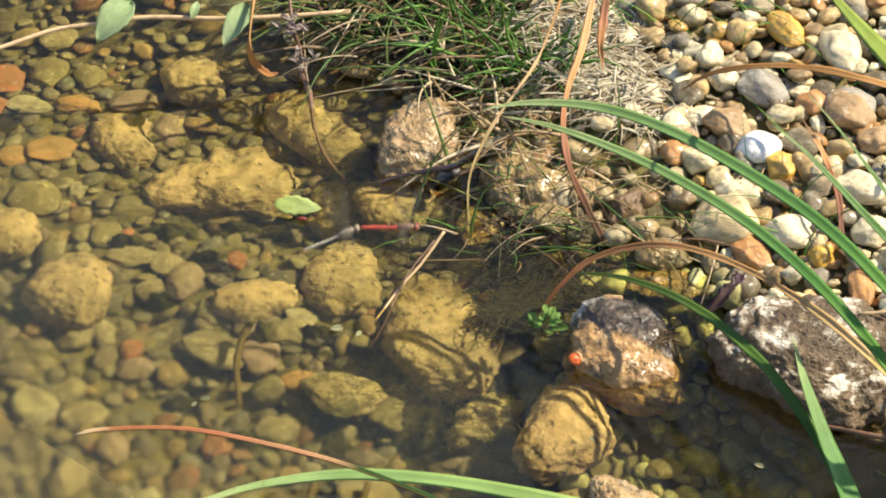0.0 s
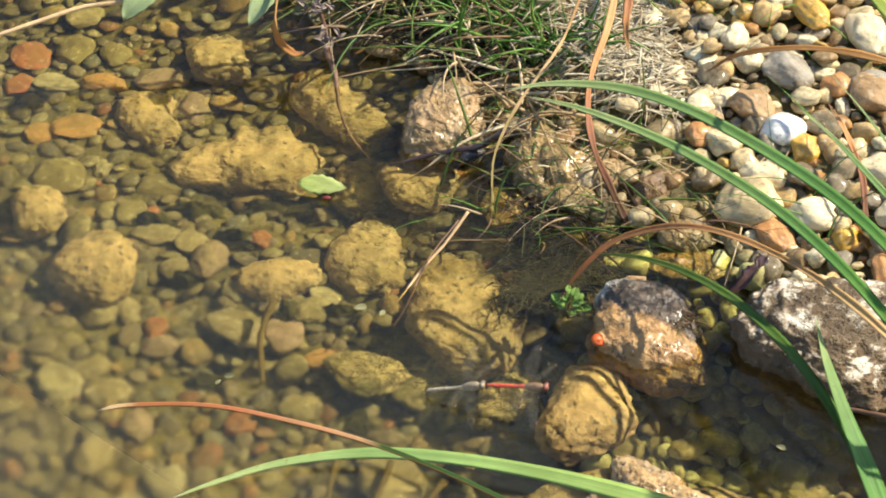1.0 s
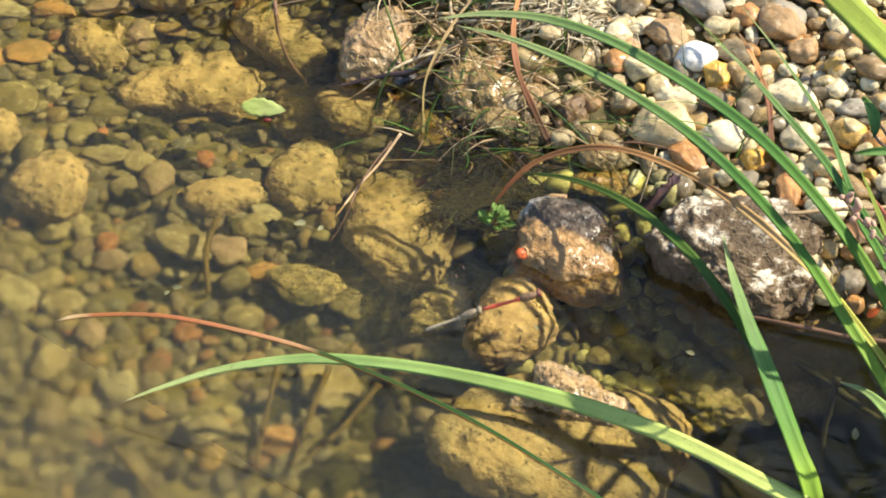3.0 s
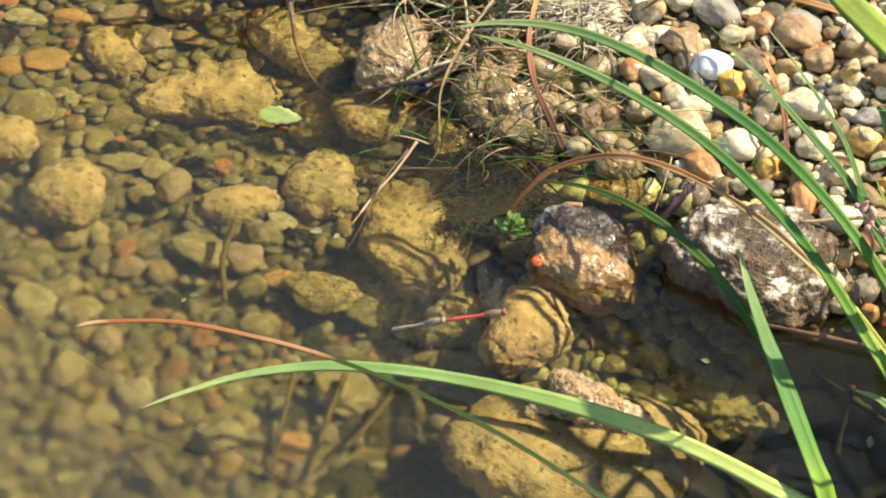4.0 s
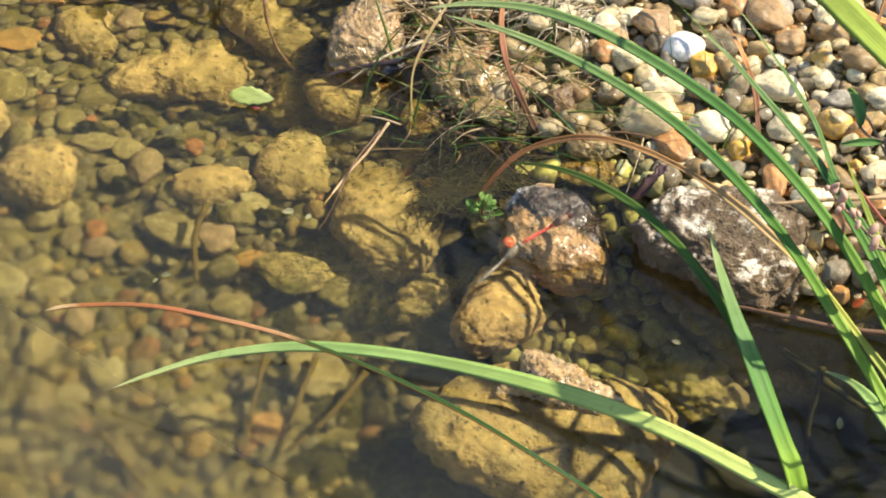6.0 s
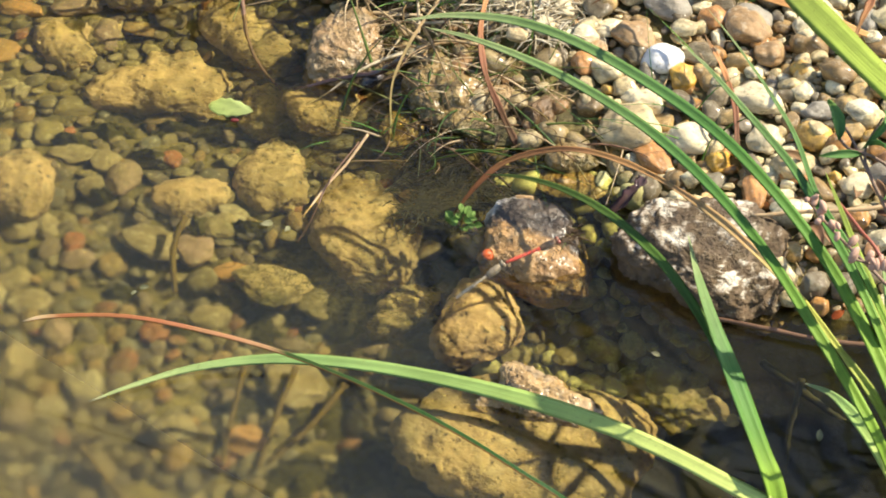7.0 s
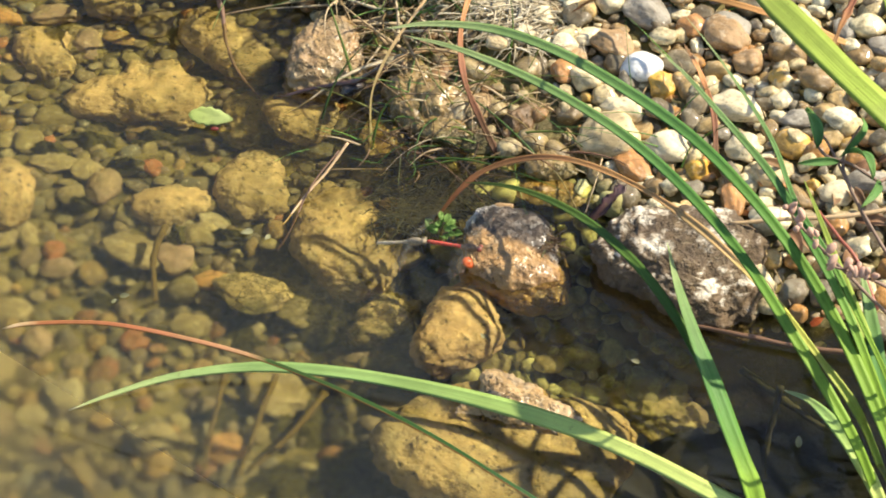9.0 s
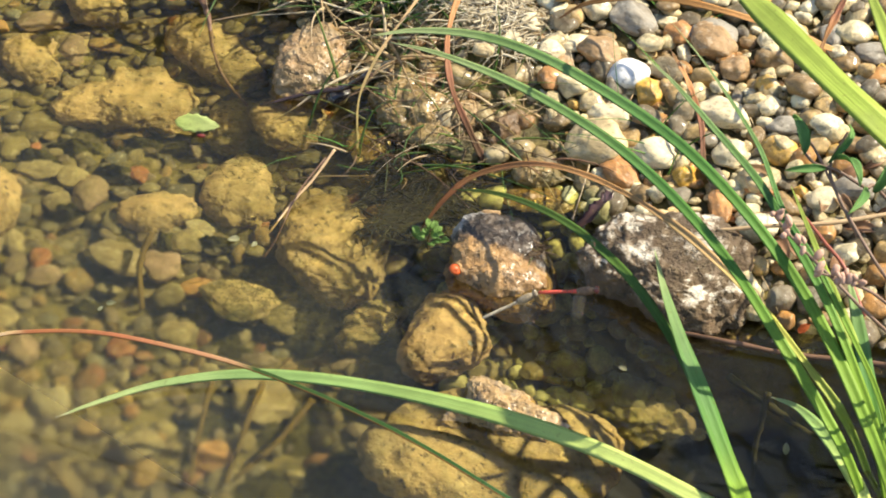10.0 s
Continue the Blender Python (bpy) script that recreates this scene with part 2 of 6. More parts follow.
BANK_TONES = [(0.0, (0.66, 0.535, 0.28)), (0.14, (0.32, 0.21, 0.085)), (0.24, (0.82, 0.73, 0.47)), (0.36, (0.16, 0.13, 0.075)), (0.47, (0.56, 0.385, 0.155)), (0.57, (0.22, 0.19, 0.13)), (0.66, (0.76, 0.635, 0.36)), (0.77, (0.46, 0.225, 0.06)), (0.86, (0.36, 0.285, 0.16)), (0.94, (0.64, 0.39, 0.085))]
FILM = (0.20, 0.17, 0.065)
PEBBLE_BED = pebble_material("bed_pebble", BED_TONES, 0.7, film=FILM)
PEBBLE_BED_REST = pebble_material("bed_gravel", BED_TONES, 0.7, island=True, film=FILM)
DEEP_TONES = [(0.0, (0.457, 0.43, 0.167)), (0.3, (0.632, 0.626, 0.279)), (0.55, (0.352, 0.323, 0.14)), (0.75, (0.562, 0.49, 0.209)), (0.92, (0.737, 0.745, 0.363))]
PEBBLE_DEEP = pebble_material("inlet_pebble", DEEP_TONES, 0.7, film=(0.20, 0.17, 0.07))
PEBBLE_DEEP_REST = pebble_material("inlet_gravel", DEEP_TONES, 0.7, island=True, film=(0.20, 0.17, 0.07))
PEBBLE_BANK = pebble_material("bank_pebble", BANK_TONES, 0.45, wet=0.3)
PEBBLE_WET = pebble_material("wet_pebble", [(0.0, (0.36, 0.27, 0.115)), (0.3, (0.20, 0.14, 0.055)), (0.55, (0.46, 0.37, 0.19)), (0.75, (0.32, 0.175, 0.06)), (0.9, (0.56, 0.46, 0.26))], 0.35, wet=0.6)
PEBBLE_BANK_REST = pebble_material("bank_gravel", BANK_TONES, 0.5, island=True, wet=0.25)


def one_stone(name, c, rough=0.55, wet=0.0, film=None, stain=0.7):
    return pebble_material(name, [(0.0, c), (1.0, tuple(0.9 * k for k in c))], rough, wet=wet, film=film, stain=stain)


STONE_WHITE = one_stone("white_stone", (0.86, 0.84, 0.78), stain=0.12)
STONE_CREAM = one_stone("cream_stone", (0.78, 0.66, 0.41), 0.5, 0.2, stain=0.45)
STONE_BUFF = one_stone("buff_stone", (0.68, 0.53, 0.28), 0.4, 0.3)
STONE_AMBER = one_stone("amber_stone", (0.74, 0.43, 0.07), 0.4, 0.3)
STONE_RUST = one_stone("rust_stone", (0.56, 0.27, 0.09), 0.45, 0.4)
STONE_GREY = one_stone("grey_stone", (0.33, 0.30, 0.24))
STONE_BROWN = one_stone("brown_stone", (0.44, 0.28, 0.135))
BED_TAN = one_stone("bed_tan_stone", (0.315, 0.255, 0.135), 0.7, film=FILM)
BED_PALE = one_stone("bed_pale_stone", (0.405, 0.350, 0.215), 0.7, film=FILM)
BED_ORANGE = one_stone("bed_orange_stone", (0.47, 0.25, 0.09), 0.7, film=(0.3, 0.2, 0.05))
BED_RED = one_stone("bed_red_stone", (0.40, 0.145, 0.06), 0.7, film=(0.3, 0.15, 0.05))
BED_OLIVE = one_stone("bed_olive_stone", (0.246, 0.200, 0.080), 0.7, film=FILM)
BED_PINK = one_stone("bed_pink_stone", (0.323, 0.226, 0.170), 0.7, film=FILM)
BED_DARK = one_stone("bed_dark_stone", (0.15, 0.11, 0.065), 0.7, film=FILM)
LEAF_ARCH = leaf_material("arching_leaf", [(0.0, (0.46, 0.52, 0.24)), (0.2, (0.24, 0.37, 0.13)), (0.45, (0.10, 0.245, 0.06)), (0.6, (0.14, 0.31, 0.055)), (0.75, (0.29, 0.47, 0.06)), (1.0, (0.25, 0.42, 0.05))], glow=0.2)
LEAF_BRIGHT = leaf_material("bright_leaf", [(0.0, (0.66, 0.62, 0.38)), (0.05, (0.46, 0.54, 0.22)), (0.3, (0.34, 0.52, 0.17)), (0.55, (0.44, 0.61, 0.17)), (0.72, (0.70, 0.81, 0.24)), (1.0, (0.72, 0.83, 0.25))], glow=0.22)
LEAF_REED = leaf_material("reed_leaf", [(0.0, (0.85, 0.66, 0.42)), (0.08, (0.85, 0.55, 0.28)), (0.11, (0.55, 0.19, 0.08)), (0.24, (0.60, 0.22, 0.10)), (0.38, (0.72, 0.40, 0.20)), (0.42, (0.06, 0.11, 0.03)), (0.7, (0.03, 0.10, 0.02)), (1.0, (0.03, 0.10, 0.02))], glow=0.15, edge=(0.16, 0.07, 0.02))
# Darker copy of the leaf greens, with shade put into the colour.
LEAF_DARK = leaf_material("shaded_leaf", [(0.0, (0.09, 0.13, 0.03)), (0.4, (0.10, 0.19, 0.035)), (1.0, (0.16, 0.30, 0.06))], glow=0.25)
LEAF_YELLOW = leaf_material("yellowing_leaf", [(0.0, (0.45, 0.55, 0.12)), (0.5, (0.58, 0.72, 0.14)), (1.0, (0.60, 0.62, 0.14))], glow=0.45)
LEAF_DEAD = leaf_material("withered_leaf", [(0.0, (0.20, 0.07, 0.03)), (0.25, (0.34, 0.16, 0.075)), (0.45, (0.62, 0.33, 0.14)), (0.62, (0.82, 0.56, 0.27)), (0.72, (0.68, 0.64, 0.13)), (1.0, (0.28, 0.45, 0.09))], glow=0.2)
LEAF_BROWN = leaf_material("brown_leaf", [(0.0, (0.78, 0.46, 0.22)), (0.35, (0.74, 0.34, 0.14)), (0.6, (0.40, 0.16, 0.09)), (1.0, (0.16, 0.075, 0.05))], glow=0.2)
LEAF_STRAW = leaf_material("straw_leaf", [(0.0, (0.58, 0.30, 0.11)), (0.4, (0.78, 0.54, 0.28)), (1.0, (0.36, 0.30, 0.10))], glow=0.25)
LEAF_RUST = leaf_material("rust_leaf", [(0.0, (0.28, 0.12, 0.05)), (0.5, (0.66, 0.32, 0.11)), (1.0, (0.80, 0.46, 0.19))], glow=0.25)
LEAF_ROUND = leaf_material("broad_leaf", [(0.0, (0.36, 0.48, 0.22)), (1.0, (0.50, 0.60, 0.33))], glow=0.3, rough=0.7)
LEAF_FLOAT = leaf_material("floating_leaf", [(0.0, (0.50, 0.60, 0.16)), (1.0, (0.66, 0.74, 0.28))], glow=0.25)
LEAF_SEED = leaf_material("seedling_leaf", [(0.0, (0.20, 0.36, 0.08)), (1.0, (0.30, 0.46, 0.12))], glow=0.35)
LEAF_SPRIG = leaf_material("sprig_leaf", [(0.0, (0.12, 0.26, 0.07)), (0.5, (0.20, 0.40, 0.12)), (1.0, (0.30, 0.50, 0.16))], glow=0.35)
LEAF_WET = leaf_material("wet_dead_leaf", [(0.0, (0.16, 0.07, 0.05)), (0.5, (0.09, 0.05, 0.055)), (1.0, (0.08, 0.045, 0.05))], glow=0.05, rough=0.15)
LEAF_HEAD = leaf_material("withered_petal", [(0.0, (0.30, 0.22, 0.19)), (1.0, (0.48, 0.38, 0.34))], glow=0.2)
LEAF_FLAKE = leaf_material("pale_flake", [(0.0, (0.26, 0.25, 0.13)), (1.0, (0.36, 0.34, 0.2))], glow=0.2)
LEAF_RED = leaf_material("red_leaf", [(0.0, (0.55, 0.10, 0.03)), (1.0, (0.6, 0.14, 0.04))], glow=0.2)
LEAF_LITTER = leaf_material("leaf_litter", [(0.0, (0.16, 0.08, 0.045)), (0.5, (0.34, 0.18, 0.10)), (1.0, (0.46, 0.28, 0.17))], glow=0.15)
STEM_DARK = plain_material("dark_wet_stem", (0.07, 0.04, 0.035), 0.25, Coat_Weight=0.6)
STEM_PALE = plain_material("pale_twig", (0.60, 0.41, 0.22), 0.6, 0.5)
STEM_RED = plain_material("red_stem", (0.36, 0.10, 0.06), 0.5)
STEM_BROWN = plain_material("brown_stem", (0.17, 0.09, 0.05), 0.5)
GRASS_MIX = mixed_grass_material("mixed_grass", [(0.0, (0.04, 0.09, 0.012)), (0.25, (0.10, 0.20, 0.03)), (0.45, (0.20, 0.26, 0.05)), (0.55, (0.30, 0.20, 0.08)), (0.7, (0.16, 0.09, 0.045)), (0.82, (0.46, 0.33, 0.17)), (0.92, (0.24, 0.10, 0.06)), (1.0, (0.58, 0.46, 0.28))])
GRASS_GREEN = mixed_grass_material("green_grass", [(0.0, (0.06, 0.16, 0.02)), (0.6, (0.14, 0.34, 0.05)), (1.0, (0.26, 0.45, 0.08))])
STRAW_MIX = mixed_grass_material("dry_straw", [(0.0, (0.36, 0.23, 0.10)), (0.5, (0.72, 0.53, 0.29)), (1.0, (0.86, 0.74, 0.50))])
PALE_STRAW = mixed_grass_material("bleached_fibres", [(0.0, (0.48, 0.38, 0.22)), (0.6, (0.76, 0.66, 0.46)), (1.0, (0.86, 0.78, 0.60))])
ROOT_MIX = mixed_grass_material("brown_roots", [(0.0, (0.05, 0.03, 0.015)), (0.5, (0.13, 0.08, 0.04)), (0.85, (0.24, 0.15, 0.07)), (1.0, (0.12, 0.16, 0.03))])
GAP_SHADE = mixed_grass_material("gap_shade_blades", [(0.0, (0.012, 0.009, 0.004)), (0.5, (0.035, 0.026, 0.011)), (0.85, (0.075, 0.052, 0.022)), (1.0, (0.05, 0.065, 0.014))])
WEED = mixed_grass_material("water_weed", [(0.0, (0.08, 0.065, 0.015)), (0.6, (0.13, 0.105, 0.025)), (1.0, (0.18, 0.145, 0.04))])
SHADE_WEED = mixed_grass_material("shade_dark_weed", [(0.0, (0.022, 0.018, 0.008)), (0.6, (0.05, 0.045, 0.012)), (1.0, (0.09, 0.075, 0.02))])
REFLECTION_STEM = plain_material("sunken_stem", (0.13, 0.085, 0.01), 0.8)
DARK_REFLECTION = plain_material("dark_leaf_reflection", (0.040, 0.036, 0.010), 0.8)
BERRY = plain_material("red_berry", (0.66, 0.12, 0.02), 0.45, 0.4)

# ---- lie of the land ----
SHORE = [(-0.9, 0.75), (-0.45, 0.52), (-0.16, 0.35), (-0.07, 0.275), (-0.012, 0.225), (0.03, 0.14), (0.075, 0.10), (0.14, 0.08), (0.165, 0.01), (0.21, -0.05), (0.32, -0.085), (0.6, -0.06), (3.0, 0.3)]

# silted hollows of the bed: x, y, radius
HOLLOWS = [(-0.170, 0.152, 0.022), (-0.132, 0.144, 0.022), (-0.093, 0.143, 0.018), (-0.188, 0.058, 0.014), (-0.189, -0.008, 0.020), (-0.158, -0.000, 0.020), (-0.129, -0.008, 0.016), (-0.080, 0.018, 0.016), (-0.075, -0.036, 0.022), (-0.043, -0.043, 0.020), (-0.015, -0.028, 0.014), (0.024, 0.018, 0.013), (0.025, 0.112, 0.018), (-0.002, 0.124, 0.014), (-0.103, -0.096, 0.020), (-0.061, -0.142, 0.022), (-0.028, -0.114, 0.018), (-0.118, -0.168, 0.022), (-0.161, -0.124, 0.016), (-0.128, 0.288, 0.018), (-0.197, 0.281, 0.014), (-0.049, -0.091, 0.018), (-0.287, 0.112, 0.014), (-0.215, 0.069, 0.013)]


def land(x, y):
    """Signed distance from the waterline in plan: positive on the bank."""
    x, y = np.asarray(x, float), np.asarray(y, float)
    best, sign = np.full(np.broadcast(x, y).shape, 1e9), np.zeros(np.broadcast(x, y).shape)
    for (ax, ay), (bx, by) in zip(SHORE, SHORE[1:]):
        dx, dy = bx - ax, by - ay
        f = np.clip(((x - ax) * dx + (y - ay) * dy) / (dx * dx + dy * dy), 0, 1)
        ex, ey = x - ax - f * dx, y - ay - f * dy
        d = np.sqrt(ex * ex + ey * ey)
        s = np.sign(dx * (y - ay) - dy * (x - ax))
        sign = np.where(d < best - 1e-9, s, sign)
        best = np.minimum(best, d)
    south = -0.85 - y + 0.10 * np.sin(1.9 * x + 0.6) + 0.05 * np.sin(4.7 * x)
    ends = np.maximum(-3.0 - x + 0.35 * np.sin(1.6 * y + 0.4), x - 2.0 + 0.3 * np.sin(2.3 * y))
    return np.maximum(np.maximum(best * sign, south), ends)


def ground(x, y):
    """Height of the pond bed and banks over the water level."""
    d = land(x, y)
    up = 0.002 + 0.16 * (1 - np.exp(-np.maximum(d, 0) / 0.55))
    down = 0.002 - 0.062 * (1 - np.exp(np.minimum(d, 0) / 0.075))
    down = down - 0.05 * np.exp(-((x - 0.2) / 0.13) ** 2 - ((y + 0.14) / 0.10) ** 2) * np.clip(-d / 0.04, 0, 1)
    down = down - 0.085 * np.exp(-((x - 0.28) / 0.12) ** 2 - ((y + 0.18) / 0.11) ** 2) * np.clip(-d / 0.02, 0, 1)
    for hx, hy, hr in HOLLOWS:
        down = down - 0.010 * np.exp(-((x - hx) / (1.4 * hr)) ** 2 - ((y - hy) / hr) ** 2) * np.clip(-d / 0.03, 0, 1)
    return np.where(d > 0, up, down)


def silted(x, y):
    """Whether silt and weed cover the bed here."""
    return any(((x - hx) / (1.4 * hr)) ** 2 + ((y - hy) / hr) ** 2 < 0.9 for hx, hy, hr in HOLLOWS)


def part(name, bm, material, parent=None, label="", smooth=True):
    """One mesh object from a bmesh, under a thing or part."""
    me = bpy.data.meshes.new(name)
    bm.to_mesh(me)
    bm.free()
    me.materials.append(material)
    if smooth:
        me.shade_smooth()
    ob = new(name, me)
    if parent is not None:
        ob.parent = parent
    if label:
        ob["label"] = label
    return ob


def mesh_from(name, verts, faces, material, attrs=None):
    me = bpy.data.meshes.new(name)
    me.from_pydata(verts, [], faces)
    me.materials.append(material)
    for key, vals in (attrs or {}).items():
        a = me.attributes.new(key, "FLOAT", "POINT")
        a.data.foreach_set("value", vals)
    me.shade_smooth()
    return me


def axis(lo, hi, step, reach):
    """Even steps over the middle, growing strides out to the reach."""
    mid = list(np.arange(lo, hi + step / 2, step))
    out, s, v = [], step, 0.0
    while v < reach:
        s *= 1.45
        v += s
        out.append(v)
    return np.array([lo - o for o in reversed(out)] + mid + [hi + o for o in out])


def build_ground():
    xs, ys = axis(-0.46, 0.52, 0.007, 90.0), axis(-0.34, 0.62, 0.007, 90.0)
    X, Y = np.meshgrid(xs, ys)
    Z = ground(X, Y)
    verts = []
    for x, y, z in zip(X.ravel(), Y.ravel(), Z.ravel()):
        r = 0.004 * noise.noise((x * 28, y * 28, 3.1)) + 0.002 * noise.noise((x * 90, y * 90, 7.7)) if abs(x) < 2 and abs(y) < 2 else 0
        verts.append((x, y, z + r))
    w = len(xs)
    faces = [(j * w + i, j * w + i + 1, (j + 1) * w + i + 1, (j + 1) * w + i) for j in range(len(ys) - 1) for i in range(w - 1)]
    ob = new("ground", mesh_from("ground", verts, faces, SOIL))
    return tagged(ob, "dark muddy soil of a pond bed and its bank", "ground", kind="structure")


GROUND = build_ground()


def build_water():
    xs, ys = np.linspace(-3.7, 2.7, 32), np.linspace(-1.15, 1.5, 14)
    verts = [(x, y, 0.0) for y in ys for x in xs]
    w = len(xs)
    faces = [(j * w + i, j * w + i + 1, (j + 1) * w + i + 1, (j + 1) * w + i) for j in range(len(ys) - 1) for i in range(w - 1)]
    ob = new("water", mesh_from("water", verts, faces, WATER))
    ob.visible_shadow = False
    return tagged(ob, "shallow clear brownish pond water with a calm surface", "water", kind="structure")


build_water()


# ---- rocks ----
def rock_mesh(name, size, seed, material, facets=7, rough=0.15, fine=0.04, lobes=(), planes=()):
    """A weathered block: a ball cut by random planes, then worn and pitted."""
    rng = random.Random(seed)
    bm = bmesh.new()
    bmesh.ops.create_icosphere(bm, subdivisions=5, radius=1.0)
    cuts = []
    for _ in range(facets):
        n = Vector((rng.gauss(0, 1), rng.gauss(0, 1), rng.gauss(0, 0.8))).normalized()
        cuts.append((n, rng.uniform(0.6, 0.86)))
    cuts += [(Vector((n[0] * size[0], n[1] * size[1], n[2] * size[2])).normalized(), d) for n, d in planes]
    off = Vector((rng.uniform(-50, 50), rng.uniform(-50, 50), rng.uniform(-50, 50)))
    for v in bm.verts:
        p = v.co.copy()
        for n, d in cuts:
            over = p.dot(n) - d
            if over > 0:
                p -= n * over * 0.92
        q = v.co
        k = 1.12 + rough * noise.noise(q * 1.7 + off) + rough * 0.5 * noise.noise(q * 4.1 + off) + fine * noise.noise(q * 11 + off) + fine * 0.6 * noise.noise(q * 25 + off)
        for (lx, ly, lz), wide, high in lobes:
            dd = (q - Vector((lx, ly, lz)).normalized()).length
            k += high * math.exp(-(dd / wide) ** 2)
        v.co = Vector((p.x * k * size[0], p.y * k * size[1], p.z * k * size[2]))
    me = bpy.data.meshes.new(name)
    bm.to_mesh(me)
    bm.free()
    me.materials.append(material)
    me.shade_smooth()
    return me


def boulder(at, size, turn, seed, material, label, tip=(0, 0), name="boulder", group="", planes=(), **kw):
    """A rock at its place; planes: flat faces, by their direction in plan and up."""
    c, s = math.cos(radians(turn)), math.sin(radians(turn))
    kw["planes"] = [((n[0] * c + n[1] * s, n[1] * c - n[0] * s, n[2]), d) for n, d in planes]
    ob = new(name, rock_mesh(name, [1.13 * k for k in size], seed, material, **kw))
    ob.matrix_world = pose(*at, tip[0], tip[1], turn)
    return tagged(ob, label, "rock", group or "rocks in the pond")


def worn_rock(at, radius, high, waves, seed, material, label, boxy=0.7, rough=0.08, fine=0.02, slope=(0.0, 0.0), peak=(0.0, 0.0), near=1.0, ragged=0.06, group="rocks in the pond"):
    """A worn rock: its outline in plan is a circle with waves of 2 to 5 lobes (cosine, sine), boxy below 1 gives steep sides and a
    flat top, slope tips the top, peak moves its highest place."""
    rng = random.Random(seed)
    bm = bmesh.new()
    bmesh.ops.create_icosphere(bm, subdivisions=6, radius=1.0)
    off = Vector((rng.uniform(-50, 50), rng.uniform(-50, 50), rng.uniform(-50, 50)))
    for v in bm.verts:
        q = v.co.copy()
        a = math.atan2(q.y, q.x)
        r = 1.0
        for k in range(len(waves) // 2):
            r += waves[2 * k] * math.cos((k + 2) * a) + waves[2 * k + 1] * math.sin((k + 2) * a)
        out = math.hypot(q.x, q.y) ** boxy
        up = math.copysign(abs(q.z) ** (0.75 + 0.25 * boxy), q.z)
        p = Vector((math.cos(a) * out * r, math.sin(a) * out * r * near, up * high / radius))
        lump = rough * (noise.noise(p * 1.5 + off) + 0.5 * noise.noise(p * 3.3 + off))
        pit = noise.noise(p * 8 + off) + 0.6 * noise.noise(p * 19 + off) + 0.4 * noise.noise(p * 41 + off) - 1.4 * max(0.0, noise.noise(p * 13 - off) - 0.28)
        k = 1.06 + 1.5 * lump + fine * pit + ragged * (noise.noise(p * 5.5 - off) + 0.6 * noise.noise(p * 12 - off))
        x, y = p.x * k, p.y * k
        z = up * high * (1 + lump) + (lump * 0.5 + fine * pit * 0.7) * radius * max(0.0, up)
        w = max(0.0, q.z)
        v.co = Vector(((x + peak[0] * w) * radius, (y + peak[1] * w) * radius, z + (x * slope[0] + y * slope[1]) * radius))
    me = bpy.data.meshes.new("boulder")
    bm.to_mesh(me)
    bm.free()
    me.materials.append(material)
    me.shade_smooth()
    ob = new("boulder", me)
    ob.location = at
    return tagged(ob, label, "rock", group)


T, O = "tan limestone rock with dark pits lying under water", "olive algae-filmed rock lying under shallow water"
worn_rock((-0.0224, 0.0404, -0.0440), 0.0403, 0.0210, (-0.24, -0.11, 0.04, -0.01, 0.04, 0.04), 11, ROCK_TAN, "large rounded tan rock just below the water, crossed by a shadow", boxy=0.75, rough=0.08, slope=(-0.05, -0.08))
worn_rock((-0.0823, 0.0959, -0.0500), 0.0282, 0.0170, (-0.24, 0.01, -0.10, -0.01, 0.02, 0.01), 12, ROCK_TAN, T, boxy=0.6)
worn_rock((-0.0474, 0.1145, -0.0500), 0.0136, 0.0130, (-0.07, -0.06, 0.07, 0.08, -0.01, 0.00), 13, ROCK_OLIVE, O)
worn_rock((0.0825, -0.0030, -0.0090), 0.0360, 0.0230, (-0.12, -0.05, -0.04, -0.04, 0.01, 0.03), 14, ROCK_SHADE_CAP, "wet brown rock standing out of the water, pale crust on top", boxy=0.8, rough=0.12, fine=0.03, slope=(-0.05, 0.18), near=0.9)
worn_rock((0.0475, -0.0571, -0.0220), 0.0295, 0.0170, (-0.16, 0.11, 0.04, -0.11, 0.02, -0.03), 15, ROCK_EGG, "pale tan egg-shaped rock just under the water", boxy=0.8, rough=0.09)
worn_rock((0.0740, -0.1610, -0.0225), 0.0600, 0.0190, (0.14, -0.07, -0.04, 0.05, 0.02, 0.02, -0.02, 0.03), 16, ROCK_TAN, "broad ochre rock slab below the surface", boxy=0.45, rough=0.07, fine=0.012, slope=(0.0, 0.04))
worn_rock((0.0805, -0.1330, -0.0050), 0.0270, 0.0150, (0.06, -0.18, -0.01, -0.20, -0.04, 0.01, -0.08, -0.06), 17, ROCK_TIP, "wet brown rock ridge breaking the surface", boxy=1.25, rough=0.12, fine=0.07, peak=(-0.18, 0.10), near=0.8)
worn_rock((-0.2530, 0.0877, -0.0500), 0.0284, 0.0180, (-0.10, -0.02, -0.07, -0.04, 0.01, 0.02), 18, ROCK_TAN, T, boxy=0.7, slope=(0.10, 0.0))
worn_rock((-0.1363, 0.0772, -0.0500), 0.0211, 0.0120, (0.15, 0.07, 0.01, 0.07, 0.05, -0.00), 19, ROCK_TAN, "smooth wedge-shaped tan stone lying under water", boxy=0.75, rough=0.06, fine=0.012)
worn_rock((-0.1589, 0.1934, -0.0500), 0.0386, 0.0140, (0.14, 0.02, -0.08, -0.16, 0.06, 0.04, -0.02, 0.01), 20, ROCK_TAN, "broad flat tan rock with a ragged edge under water", boxy=0.6, rough=0.16, fine=0.03)
